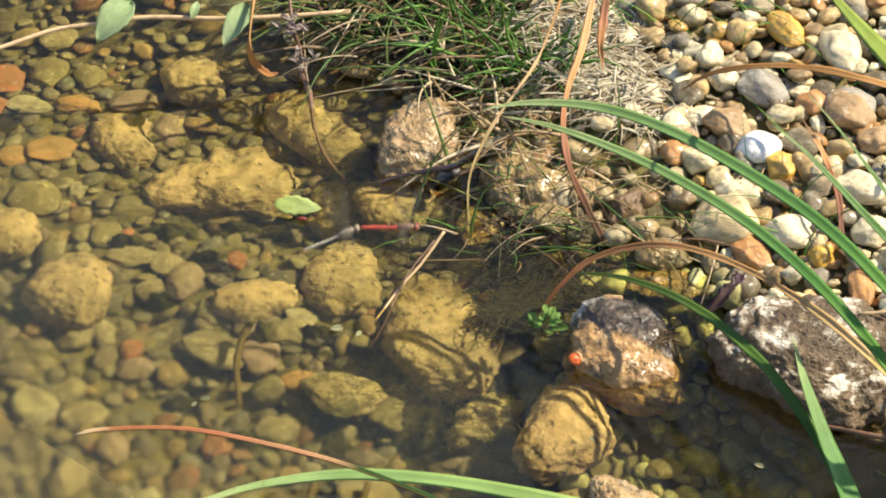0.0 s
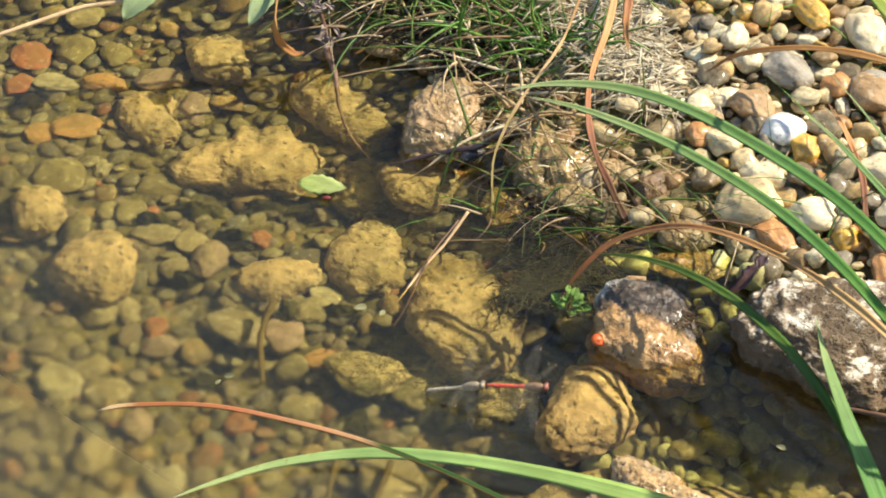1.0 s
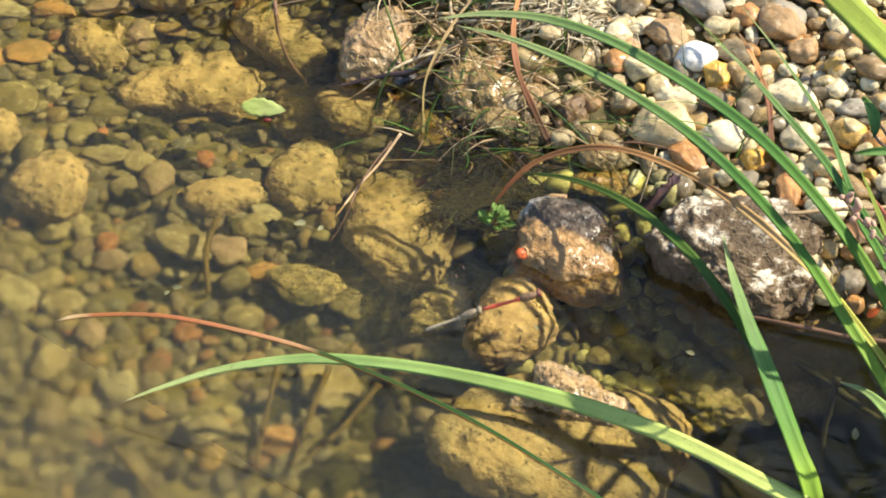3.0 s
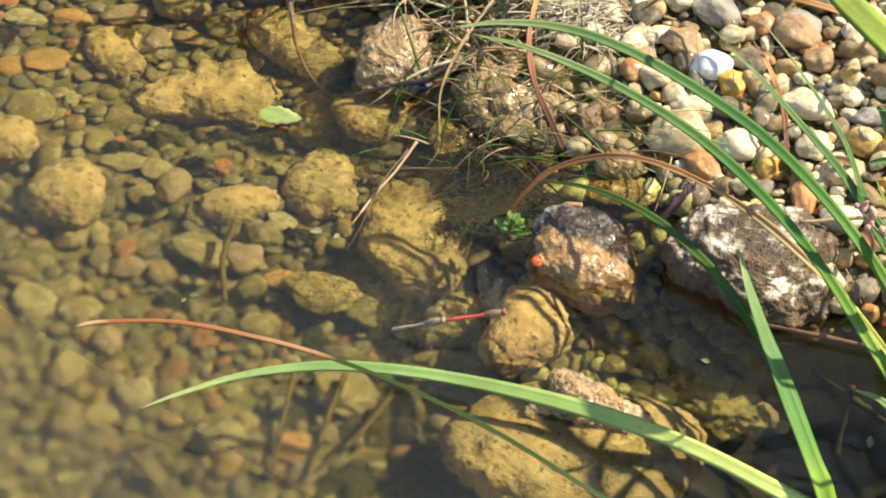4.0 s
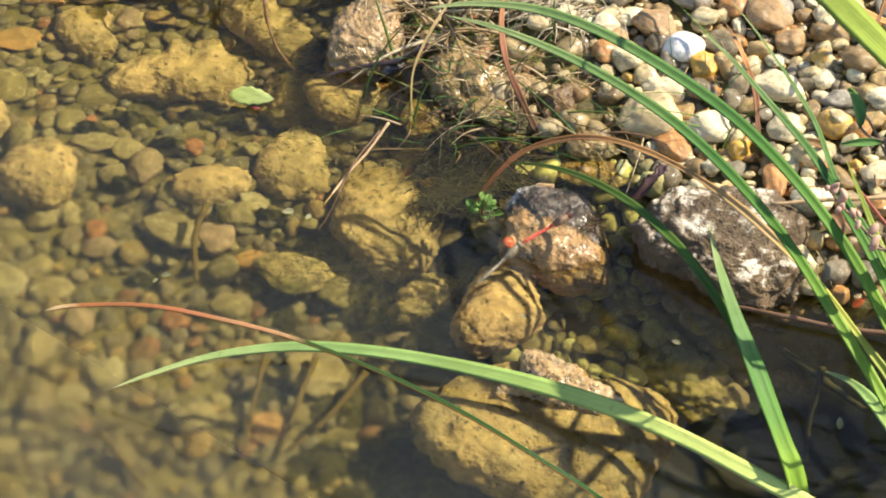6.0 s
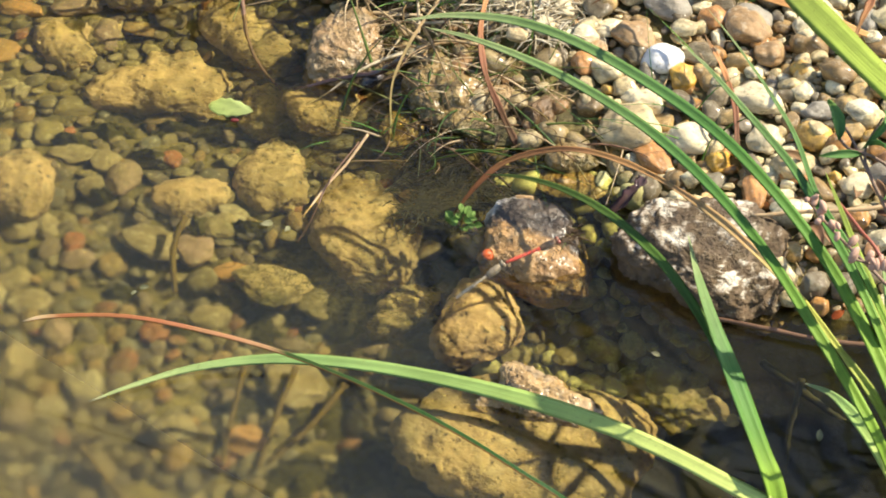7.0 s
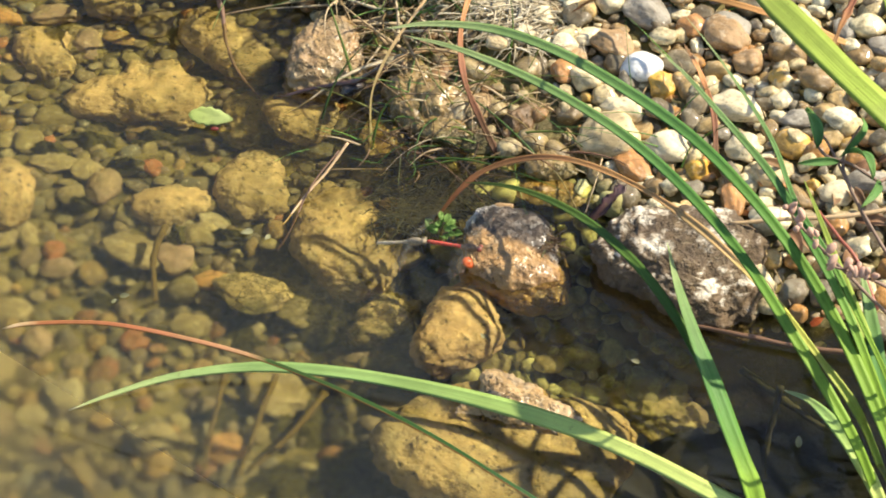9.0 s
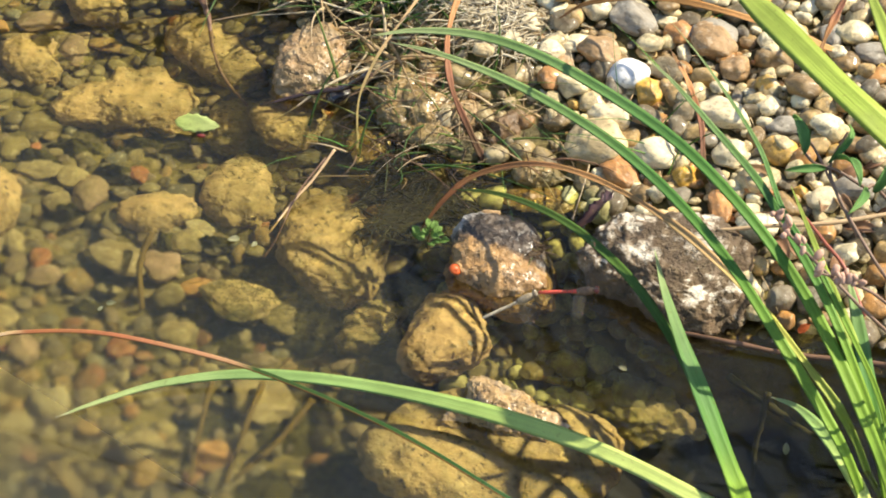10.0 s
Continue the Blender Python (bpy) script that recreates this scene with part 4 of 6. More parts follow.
def blade_mesh(name, pts, width, material, tip=0.3, face=(0.0, -0.45, 0.9), fold=1.1, base=0.0, twist=0.0, steps=44, ragged=0.0):
    """A folded strap leaf from its tip to its base along pts, with a keel and real thickness."""
    c = spline(pts, steps)
    face = Vector(face).normalized()
    verts, along, across = [], [], []
    for i, p in enumerate(c):
        s = i / steps
        t = (c[min(i + 1, steps)] - c[max(i - 1, 0)]).normalized()
        side = t.cross(face).normalized()
        up = side.cross(t).normalized()
        a = twist * s
        side, up = side * math.cos(a) + up * math.sin(a), up * math.cos(a) - side * math.sin(a)
        w = 0.5 * width * (min(1.0, (s / tip + 0.02)) ** 0.75 if tip else 1.0) * (1 - base * max(0.0, (s - 0.7) / 0.3))
        w *= 1 + 0.05 * math.sin(19 * s + width * 900)
        if ragged:
            w *= 1 + ragged * (noise.noise((s * 9 + width * 5000, 0.3, 1.7)) + 0.5 * noise.noise((s * 31 + width * 5000, 2.3, 0.7)))
            curl = 1.2 * ragged * noise.noise((s * 5, width * 7000, 4.4))
            side, up = side * math.cos(curl) + up * math.sin(curl), up * math.cos(curl) - side * math.sin(curl)
        for x, y in RING:
            verts.append(p + side * (x * w) + up * (y * w * fold))
            along.append(s)
            across.append(0.5 + 0.5 * x)
    k = len(RING)
    faces = [(i * k + j, i * k + (j + 1) % k, (i + 1) * k + (j + 1) % k, (i + 1) * k + j) for i in range(steps) for j in range(k)]
    faces += [tuple(range(k - 1, -1, -1)), tuple(steps * k + j for j in range(k))]
    return mesh_from(name, verts, faces, material, {"along": along, "across": across})


def stem_mesh(name, pts, r0, r1, material, steps=24, sides=7, rough=0.0):
    c = spline(pts, steps)
    verts, along = [], []
    for i, p in enumerate(c):
        t = (c[min(i + 1, steps)] - c[max(i - 1, 0)]).normalized()
        side = t.cross(Vector((0.2, -0.5, 0.84))).normalized()
        up = side.cross(t)
        r = r0 + (r1 - r0) * i / steps
        for j in range(sides):
            a = 2 * math.pi * j / sides
            q = r * (1 + rough * noise.noise((p.x * 300 + j, p.y * 300, p.z * 300)))
            verts.append(p + side * (q * math.cos(a)) + up * (q * math.sin(a)))
            along.append(i / steps)
    faces = [(i * sides + j, i * sides + (j + 1) % sides, (i + 1) * sides + (j + 1) % sides, (i + 1) * sides + j) for i in range(steps) for j in range(sides)]
    faces += [tuple(range(sides - 1, -1, -1)), tuple(steps * sides + j for j in range(sides))]
    return mesh_from(name, verts, faces, material, {"along": along, "across": along})


def plant(name, at, label, category):
    """An Empty at a plant's foot; its leaves are given in the world and hang under it."""
    e = new(name)
    e.location = at
    e.empty_display_size = 0.02
    return tagged(e, label, category)


def grow(parent, name, mesh, label=""):
    """A leaf or stem under its plant."""
    mesh.transform(Matrix.Translation(-Vector(parent.location)))
    ob = new(name, mesh)
    ob.parent = parent
    if label:
        ob["label"] = label
    return ob


iris = plant("iris_plant", (0.2993, -0.2220, -0.0200), "clump of long arching green strap leaves rooted in the shallows", "plant")
grow(iris, "leaf", blade_mesh("leaf", [(0.0023, 0.0802, 0.1120), (0.0318, 0.0815, 0.1150), (0.0696, 0.0718, 0.1180), (0.1062, 0.0476, 0.1200), (0.1443, 0.0106, 0.1200), (0.1800, -0.0343, 0.1200), (0.2080, -0.0787, 0.1150), (0.2334, -0.1168, 0.1000), (0.2509, -0.1589, 0.0880), (0.2659, -0.1974, 0.0700), (0.2814, -0.2236, 0.0400), (0.2993, -0.2220, -0.0200)], 0.0072, LEAF_ARCH, tip=0.22))
grow(iris, "leaf", blade_mesh("leaf", [(0.0146, 0.0873, 0.1020), (0.0458, 0.0747, 0.1020), (0.0867, 0.0514, 0.0990), (0.1228, 0.0207, 0.0970), (0.1539, -0.0155, 0.0960), (0.1828, -0.0617, 0.0940), (0.2073, -0.1083, 0.0880), (0.2277, -0.1552, 0.0780), (0.2472, -0.1876, 0.0600), (0.2622, -0.2090, 0.0400), (0.2855, -0.2095, -0.0200)], 0.0066, LEAF_ARCH, tip=0.25))
grow(iris, "leaf", blade_mesh("leaf", [(0.1766, 0.1191, 0.0700), (0.1903, 0.0700, 0.0850), (0.2063, 0.0063, 0.1000), (0.2244, -0.0554, 0.1100), (0.2371, -0.1044, 0.1100), (0.2514, -0.1446, 0.1000), (0.2647, -0.1772, 0.0800), (0.2819, -0.2027, 0.0400), (0.2976, -0.2137, -0.0200)], 0.0054, LEAF_ARCH, tip=0.35))
grow(iris, "leaf", blade_mesh("leaf", [(0.1966, 0.1324, 0.0850), (0.2123, 0.0591, 0.1000), (0.2287, -0.0219, 0.1100), (0.2342, -0.0860, 0.1150), (0.2485, -0.1177, 0.1050), (0.2650, -0.1513, 0.0850), (0.2846, -0.1780, 0.0500), (0.3037, -0.1970, -0.0200)], 0.0033, LEAF_ARCH, tip=0.35), "narrow grass-like leaf")
grow(iris, "leaf", blade_mesh("leaf", [(0.2318, -0.1409, 0.0200), (0.2431, -0.1573, 0.0280), (0.2521, -0.1789, 0.0330), (0.2620, -0.1997, 0.0300), (0.2752, -0.2130, 0.0100), (0.2842, -0.2178, -0.0200)], 0.0085, LEAF_BRIGHT, tip=0.5), "short pale leaf tip")
grow(iris, "leaf", blade_mesh("leaf", [(0.0344, 0.0282, 0.0000), (0.0505, 0.0420, 0.0140), (0.0684, 0.0512, 0.0240), (0.0965, 0.0504, 0.0340), (0.1235, 0.0352, 0.0430), (0.1558, 0.0052, 0.0500), (0.1857, -0.0356, 0.0560), (0.2109, -0.0778, 0.0580), (0.2303, -0.1095, 0.0540), (0.2496, -0.1418, 0.0450), (0.2710, -0.1669, 0.0250), (0.2923, -0.1884, -0.0200)], 0.0046, LEAF_DEAD, ragged=0.5, tip=0.12, fold=1.6), "withered brown leaf turning yellow towards its foot")
grow(iris, "leaf", blade_mesh("leaf", [(0.2607, 0.0107, 0.0500), (0.2655, -0.0472, 0.0550), (0.2724, -0.1106, 0.0550), (0.2793, -0.1374, 0.0450), (0.2879, -0.1761, 0.0300), (0.3005, -0.1969, -0.0200)], 0.0075, LEAF_YELLOW, tip=0.5))
grow(iris, "leaf", blade_mesh("leaf", [(0.2833, -0.0666, 0.0500), (0.2821, -0.1053, 0.0500), (0.2812, -0.1554, 0.0450), (0.2850, -0.1934, 0.0300), (0.2976, -0.2137, -0.0200)], 0.010, LEAF_ARCH, tip=0.4))

low_iris = plant("iris_plant", (0.1845, -0.2415, -0.0300), "bright green strap leaves arching low over the water", "plant")
grow(low_iris, "leaf", blade_mesh("leaf", [(0.1661, -0.0755, 0.0750), (0.1688, -0.1059, 0.0700), (0.1766, -0.1414, 0.0600), (0.1868, -0.1748, 0.0470), (0.1977, -0.2034, 0.0300), (0.2051, -0.2188, 0.0150), (0.2165, -0.2335, -0.0300)], 0.0125, LEAF_ARCH, tip=0.4, face=(0.5, -0.75, 0.4)))
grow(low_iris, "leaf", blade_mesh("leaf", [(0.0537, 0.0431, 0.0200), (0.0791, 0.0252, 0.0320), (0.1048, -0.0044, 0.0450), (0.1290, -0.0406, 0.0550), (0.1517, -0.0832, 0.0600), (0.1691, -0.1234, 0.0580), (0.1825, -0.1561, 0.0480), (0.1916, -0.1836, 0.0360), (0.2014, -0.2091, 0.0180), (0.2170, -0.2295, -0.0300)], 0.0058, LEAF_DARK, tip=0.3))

grow(low_iris, "leaf", blade_mesh("leaf", [(-0.1784, -0.1386, 0.0020), (-0.1546, -0.1289, 0.0050), (-0.1193, -0.1172, 0.0080), (-0.0736, -0.1117, 0.0100), (-0.0275, -0.1175, 0.0120), (0.0215, -0.1300, 0.0130), (0.0693, -0.1482, 0.0150), (0.1097, -0.1681, 0.0170), (0.1456, -0.1915, 0.0190), (0.1778, -0.2131, 0.0170), (0.2195, -0.2352, 0.0060), (0.2644, -0.2455, -0.0300)], 0.0100, LEAF_BRIGHT, tip=0.55, fold=0.35))

reed = plant("reed", (0.1586, -0.2533, -0.0300), "thin reed leaf with a withered orange tip over the water", "plant")
grow(reed, "leaf", blade_mesh("leaf", [(-0.2132, -0.1220, 0.0500), (-0.1945, -0.1220, 0.0540), (-0.1535, -0.1283, 0.0600), (-0.1111, -0.1433, 0.0640), (-0.0695, -0.1605, 0.0660), (-0.0319, -0.1801, 0.0660), (0.0049, -0.2006, 0.0630), (0.0350, -0.2173, 0.0570), (0.0647, -0.2343, 0.0480), (0.0951, -0.2442, 0.0300), (0.1586, -0.2533, -0.0300)], 0.0027, LEAF_REED, tip=0.05, fold=0.6))

broad_iris = plant("iris_plant", (0.4179, -0.0844, 0.0300), "broad yellowing strap leaf leaning over the gravel bank", "plant")
grow(broad_iris, "leaf", blade_mesh("leaf", [(0.1873, 0.0760, 0.2000), (0.2070, -0.0015, 0.2100), (0.2253, -0.0510, 0.2150), (0.2479, -0.0899, 0.2100), (0.2720, -0.1183, 0.2000), (0.3138, -0.1242, 0.1600), (0.3626, -0.1074, 0.1000), (0.4179, -0.0844, 0.0300)], 0.0165, LEAF_YELLOW, tip=0.25, fold=0.3))
grow(broad_iris, "leaf", blade_mesh("leaf", [(0.2840, 0.0302, 0.2000), (0.2871, -0.0196, 0.2000), (0.2953, -0.0636, 0.1900), (0.3319, -0.0811, 0.1400), (0.4179, -0.0844, 0.0300)], 0.010, LEAF_YELLOW, tip=0.4))


def loose_leaf(name, mesh, label, category="dead leaf"):
    return tagged(new(name, mesh), label, category)


loose_leaf("dead_leaf", blade_mesh("dead_leaf", [(0.0753, 0.2533, 0.0750), (0.0663, 0.2032, 0.0700), (0.0565, 0.1677, 0.0650), (0.0525, 0.1432, 0.0550), (0.0556, 0.1202, 0.0400), (0.0665, 0.1040, 0.0200), (0.0761, 0.0910, 0.0040)], 0.0042, LEAF_BROWN, ragged=0.5, tip=0.0, fold=0.7), "long withered brown strap leaf hanging into the water")
loose_leaf("dead_leaf", blade_mesh("dead_leaf", [(0.0557, 0.2611, 0.0700), (0.0437, 0.2155, 0.0660), (0.0343, 0.1903, 0.0620), (0.0148, 0.1647, 0.0480), (0.0024, 0.1471, 0.0350), (-0.0056, 0.1295, 0.0200), (-0.0057, 0.1045, -0.0040)], 0.0020, LEAF_STRAW, ragged=0.5, tip=0.0, fold=0.8, twist=0.7), "straw-coloured withered leaf bent down to the water")
loose_leaf("dead_leaf", blade_mesh("dead_leaf", [(0.0806, 0.2110, 0.0450), (0.0792, 0.2240, 0.0600), (0.0828, 0.2477, 0.0700), (0.0879, 0.2876, 0.0700)], 0.0050, LEAF_BROWN, ragged=0.5, tip=0.3), "dark orange withered leaf over the gravel")
loose_leaf("dead_leaf", blade_mesh("dead_leaf", [(0.1286, 0.1904, 0.0450), (0.1473, 0.1902, 0.0580), (0.1753, 0.1802, 0.0700), (0.2037, 0.1633, 0.0800), (0.2348, 0.1430, 0.0850), (0.2735, 0.1277, 0.0800), (0.3144, 0.1455, 0.0500)], 0.0046, LEAF_RUST, ragged=0.5, tip=0.2, fold=0.6), "rust-brown withered leaf bowed over the gravel")
loose_leaf("dead_leaf", blade_mesh("dead_leaf", [(-0.1308, 0.2700, 0.0060), (-0.1380, 0.2596, 0.0120), (-0.1454, 0.2541, 0.0250), (-0.1479, 0.2551, 0.0400), (-0.1471, 0.2733, 0.0500), (-0.1466, 0.3072, 0.0500)], 0.0052, LEAF_RUST, ragged=0.5, tip=0.2, twist=1.4), "curled brown leaf hanging beside the grass")
loose_leaf("dead_leaf", blade_mesh("dead_leaf", [(0.2820, 0.0841, 0.0900), (0.2902, 0.1003, 0.1000), (0.3021, 0.1237, 0.1050), (0.3210, 0.1685, 0.1000)], 0.0050, LEAF_BROWN, ragged=0.5, tip=0.5, twist=0.8), "small shrivelled brown leaf strip")
loose_leaf("dead_leaf", blade_mesh("dead_leaf", [(0.1280, 0.0108, 0.0120), (0.1376, 0.0145, 0.0200), (0.1469, 0.0215, 0.0260), (0.1535, 0.0335, 0.0260)], 0.0085, LEAF_WET, ragged=0.5, tip=0.3, fold=1.8, twist=0.8), "wet purple-brown leaf curled beside the crusted rock")
loose_leaf("dead_leaf", blade_mesh("dead_leaf", [(0.1998, 0.1521, 0.0500), (0.2075, 0.1185, 0.0500), (0.2131, 0.0808, 0.0450), (0.2124, 0.0509, 0.0300)], 0.0040, LEAF_BROWN, ragged=0.5, tip=0.4), "thin red-brown withered leaf against the stones")
loose_leaf("stick", stem_mesh("stick", [(-0.0716, 0.1573, -0.0040), (-0.0457, 0.1590, 0.0040), (-0.0260, 0.1569, 0.0100), (-0.0135, 0.1557, 0.0140), (0.0024, 0.1497, 0.0300)], 0.0012, 0.0026, STEM_DARK, rough=0.4), "dark wet stick lying across the water's edge", "stick")
loose_leaf("stick", stem_mesh("stick", [(-0.1188, 0.2774, 0.0040), (-0.1109, 0.2509, 0.0020), (-0.1067, 0.2234, -0.0060), (-0.0981, 0.1957, -0.0140), (-0.0806, 0.1674, -0.0200)], 0.0018, 0.0010, STEM_BROWN, rough=0.8), "dark hairy root trailing down into the water", "root")
loose_leaf("stick", stem_mesh("stick", [(0.1807, -0.0659, 0.0020), (0.2165, -0.0788, 0.0040), (0.2523, -0.0899, 0.0040), (0.2914, -0.0978, 0.0060), (0.3231, -0.1070, 0.0080)], 0.0014, 0.0018, STEM_BROWN, rough=0.5), "thin brown stem lying along the water's edge", "stick")
loose_leaf("stick", stem_mesh("stick", [(0.2153, -0.0076, 0.0300), (0.2491, -0.0102, 0.0360), (0.2830, -0.0121, 0.0400), (0.3282, -0.0073, 0.0450)], 0.0012, 0.0016, STEM_PALE, rough=0.4), "pale dry stem lying on the stones", "stick")
loose_leaf("stick", stem_mesh("stick", [(0.2652, -0.0184, 0.0500), (0.2737, -0.0416, 0.0500), (0.2836, -0.0587, 0.0450), (0.2934, -0.0843, 0.0300)], 0.0010, 0.0014, STEM_RED), "slender red stem among the leaves", "stick")
loose_leaf("stick", stem_mesh("stick", [(-0.0612, 0.0265, -0.0030), (-0.0481, 0.0482, 0.0030), (-0.0339, 0.0650, 0.0100), (-0.0203, 0.0824, 0.0200)], 0.0006, 0.0010, STEM_PALE, rough=0.4), "short pale straw standing slanted in the water", "straw")
loose_leaf("stick", stem_mesh("stick", [(-0.0644, 0.0086, -0.0120), (-0.0566, 0.0232, -0.0060), (-0.0446, 0.0530, 0.0060), (-0.0261, 0.0793, 0.0160)], 0.0004, 0.0006, STEM_BROWN, rough=0.4), "thin straw slanting out of the water", "straw")

# Bars under the surface, added to paint the reflections of tall blades.
for line, thick in (
    ([(-0.0927, -0.0784, -0.0440), (-0.0985, -0.1144, -0.0500), (-0.1031, -0.1540, -0.0550)], 0.0030),
    ([(-0.0627, -0.0808, -0.0440), (-0.0732, -0.1190, -0.0500), (-0.0817, -0.1562, -0.0550)], 0.0030),
    ([(-0.0318, -0.0949, -0.0440), (-0.0513, -0.1235, -0.0500), (-0.0753, -0.1518, -0.0550)], 0.0034),
    ([(-0.1372, 0.0449, -0.0300), (-0.1428, 0.0194, -0.0360), (-0.1395, -0.0168, -0.0440)], 0.0034),
    ([(-0.1849, -0.1476, -0.0400), (-0.1708, -0.1636, -0.0500), (-0.1559, -0.1850, -0.0500)], 0.0036),
    ([(0.2189, -0.0821, -0.0350), (0.2526, -0.1207, -0.0350), (0.2719, -0.1400, -0.0350)], 0.0040),
    ([(0.2372, -0.1114, -0.0100), (0.2305, -0.1298, -0.0400), (0.2265, -0.1521, -0.0700)], 0.0030),
):
    loose_leaf("sunken_stem", stem_mesh("sunken_stem", line, thick * 0.75, thick * 0.45, DARK_REFLECTION if line[0][0] > 0.1 else REFLECTION_STEM, rough=0.5), "olive-brown bar under the surface standing for a blade's reflection", "stem")

# twig with two leaves reaching over the water
twig = plant("leafy_twig", (-0.0846, 0.3068, 0.0300), "pale creeping twig with grey-green leaves over the water", "plant")
grow(twig, "stem", stem_mesh("stem", [(-0.3557, 0.2422, 0.0300), (-0.3145, 0.2646, 0.0320), (-0.2790, 0.2814, 0.0350), (-0.2493, 0.2860, 0.0360), (-0.2196, 0.2914, 0.0370), (-0.1724, 0.2906, 0.0360), (-0.1332, 0.2949, 0.0340), (-0.0846, 0.3068, 0.0300)], 0.0014, 0.0017, STEM_PALE, rough=0.3), "pale woody stem")


def oval_leaf(name, a, b, width, material, bend=0.15, face=(0.1, -0.55, 0.83), scallop=0.0, cup=0.18):
    """A pointed oval leaf from its foot a to its tip b, cupped along the midrib."""
    a, b = Vector(a), Vector(b)
    t = (b - a).normalized()
    side = t.cross(Vector(face)).normalized()
    up = side.cross(t)
    ln = (b - a).length
    verts, along, across, faces = [], [], [], []
    nu, nv = 16, 8
    for layer in (0, 1):
        for i in range(nu + 1):
            s = i / nu
            w = 0.5 * width * max(0.02, math.sin(math.pi * s ** 0.8)) ** 0.7 * (1 + scallop * math.sin(s * 30))
            for j in range(nv + 1):
                x = 2 * j / nv - 1
                z = bend * ln * math.sin(math.pi * s) + cup * width * abs(x) ** 1.5 + 0.02 * width * math.sin(9 * s + 4 * abs(x))
                z -= layer * 0.0006
                verts.append(a + t * (s * ln) + side * (x * w) + up * z)
                along.append(s)
                across.append(abs(x))
    n1 = (nu + 1) * (nv + 1)
    for layer in (0, 1):
        for i in range(nu):
            for j in range(nv):
                q = [layer * n1 + i * (nv + 1) + j, layer * n1 + i * (nv + 1) + j + 1, layer * n1 + (i + 1) * (nv + 1) + j + 1, layer * n1 + (i + 1) * (nv + 1) + j]
                faces.append(tuple(q if layer == 0 else q[::-1]))
    rim = [i * (nv + 1) for i in range(nu + 1)] + [nu * (nv + 1) + j for j in range(1, nv + 1)] + [i * (nv + 1) + nv for i in range(nu - 1, -1, -1)] + list(range(nv - 1, 0, -1))
    for k, r in enumerate(rim):
        s = rim[(k + 1) % len(rim)]
        faces.append((r, s, s + n1, r + n1))
    return mesh_from(name, verts, faces, material, {"along": along, "across": across})


grow(twig, "leaf", oval_leaf("leaf", (-0.2302, 0.2992, 0.0450), (-0.2513, 0.2722, 0.0300), 0.021, LEAF_ROUND, scallop=0.05), "grey-green oval leaf")
grow(twig, "leaf", oval_leaf("leaf", (-0.1512, 0.2936, 0.0450), (-0.1671, 0.2654, 0.0300), 0.015, LEAF_ROUND, scallop=0.05), "grey-green oval leaf")
grow(twig, "leaf", oval_leaf("leaf", (-0.1885, 0.2842, 0.0400), (-0.1854, 0.2970, 0.0450), 0.006, LEAF_ROUND), "small folded leaf")

dead_head = plant("dead_flower", (-0.1168, 0.2834, 0.0120), "withered grey-lilac flower head on a brown stalk", "plant")
for k in range(26):
    rng = random.Random(640 + k)
    core = Vector((-0.1231, 0.2851, 0.0350)) if k % 2 else Vector((-0.1158, 0.2727, 0.0180))
    foot = core + Vector((rng.gauss(0, 0.004), rng.gauss(0, 0.004), rng.gauss(0, 0.003)))
    a = rng.uniform(0, 6.28)
    grow(dead_head, "petal", oval_leaf("petal", foot, foot + Vector((math.cos(a), math.sin(a), rng.uniform(-0.5, 0.8))) * rng.uniform(0.004, 0.009), rng.uniform(0.002, 0.004), LEAF_HEAD, bend=0.2, cup=0.3))
grow(dead_head, "stalk", stem_mesh("stalk", [(-0.1248, 0.3053, 0.0450), (-0.1220, 0.2845, 0.0340), (-0.1179, 0.2784, 0.0200), (-0.1121, 0.2586, 0.0040)], 0.0014, 0.0009, STEM_BROWN, rough=0.5))

float_leaf = plant("floating_leaf", (-0.1121, 0.1323, 0.0010), "small light green leaf floating on the water with a red spot", "leaf")
grow(float_leaf, "blade", oval_leaf("blade", (-0.1264, 0.1303, 0.0050), (-0.0970, 0.1249, 0.0050), 0.0125, LEAF_FLOAT, bend=0.02, scallop=0.10, cup=0.02), "light green leaf blade")
bm = bmesh.new()
bmesh.ops.create_icosphere(bm, subdivisions=3, radius=0.0018)
spot = part("red_bud", bm, plain_material("dark_red_bud", (0.16, 0.015, 0.01), 0.6), float_leaf, "dark red bud")
spot.location = Vector((-0.1087, 0.1185, 0.0020)) - float_leaf.location
spot.scale = (1.6, 0.8, 0.7)

# seedling by the brown rock
seedling = plant("seedling", (0.0392, 0.0137, 0.0000), "small bright green seedling at the water's edge", "plant")
for k in range(22):
    rng = random.Random(90 + k)
    a = rng.uniform(0, 6.28)
    foot = Vector((0.0382, 0.0093, 0.0100)) + Vector((math.cos(a) * rng.uniform(0.001, 0.010), math.sin(a) * rng.uniform(0.0, 0.008), rng.uniform(-0.004, 0.005)))
    tip_ = foot + Vector((math.cos(a) * 0.005, math.sin(a) * 0.005, rng.uniform(0.0, 0.004)))
    grow(seedling, "leaf", oval_leaf("leaf", foot, tip_, rng.uniform(0.003, 0.005), LEAF_SEED, bend=0.1, scallop=0.12))
grow(seedling, "stem", stem_mesh("stem", [(0.0385, 0.0118, -0.0050), (0.0383, 0.0107, 0.0060), (0.0396, 0.0103, 0.0120)], 0.0006, 0.0004, REFLECTION_STEM))

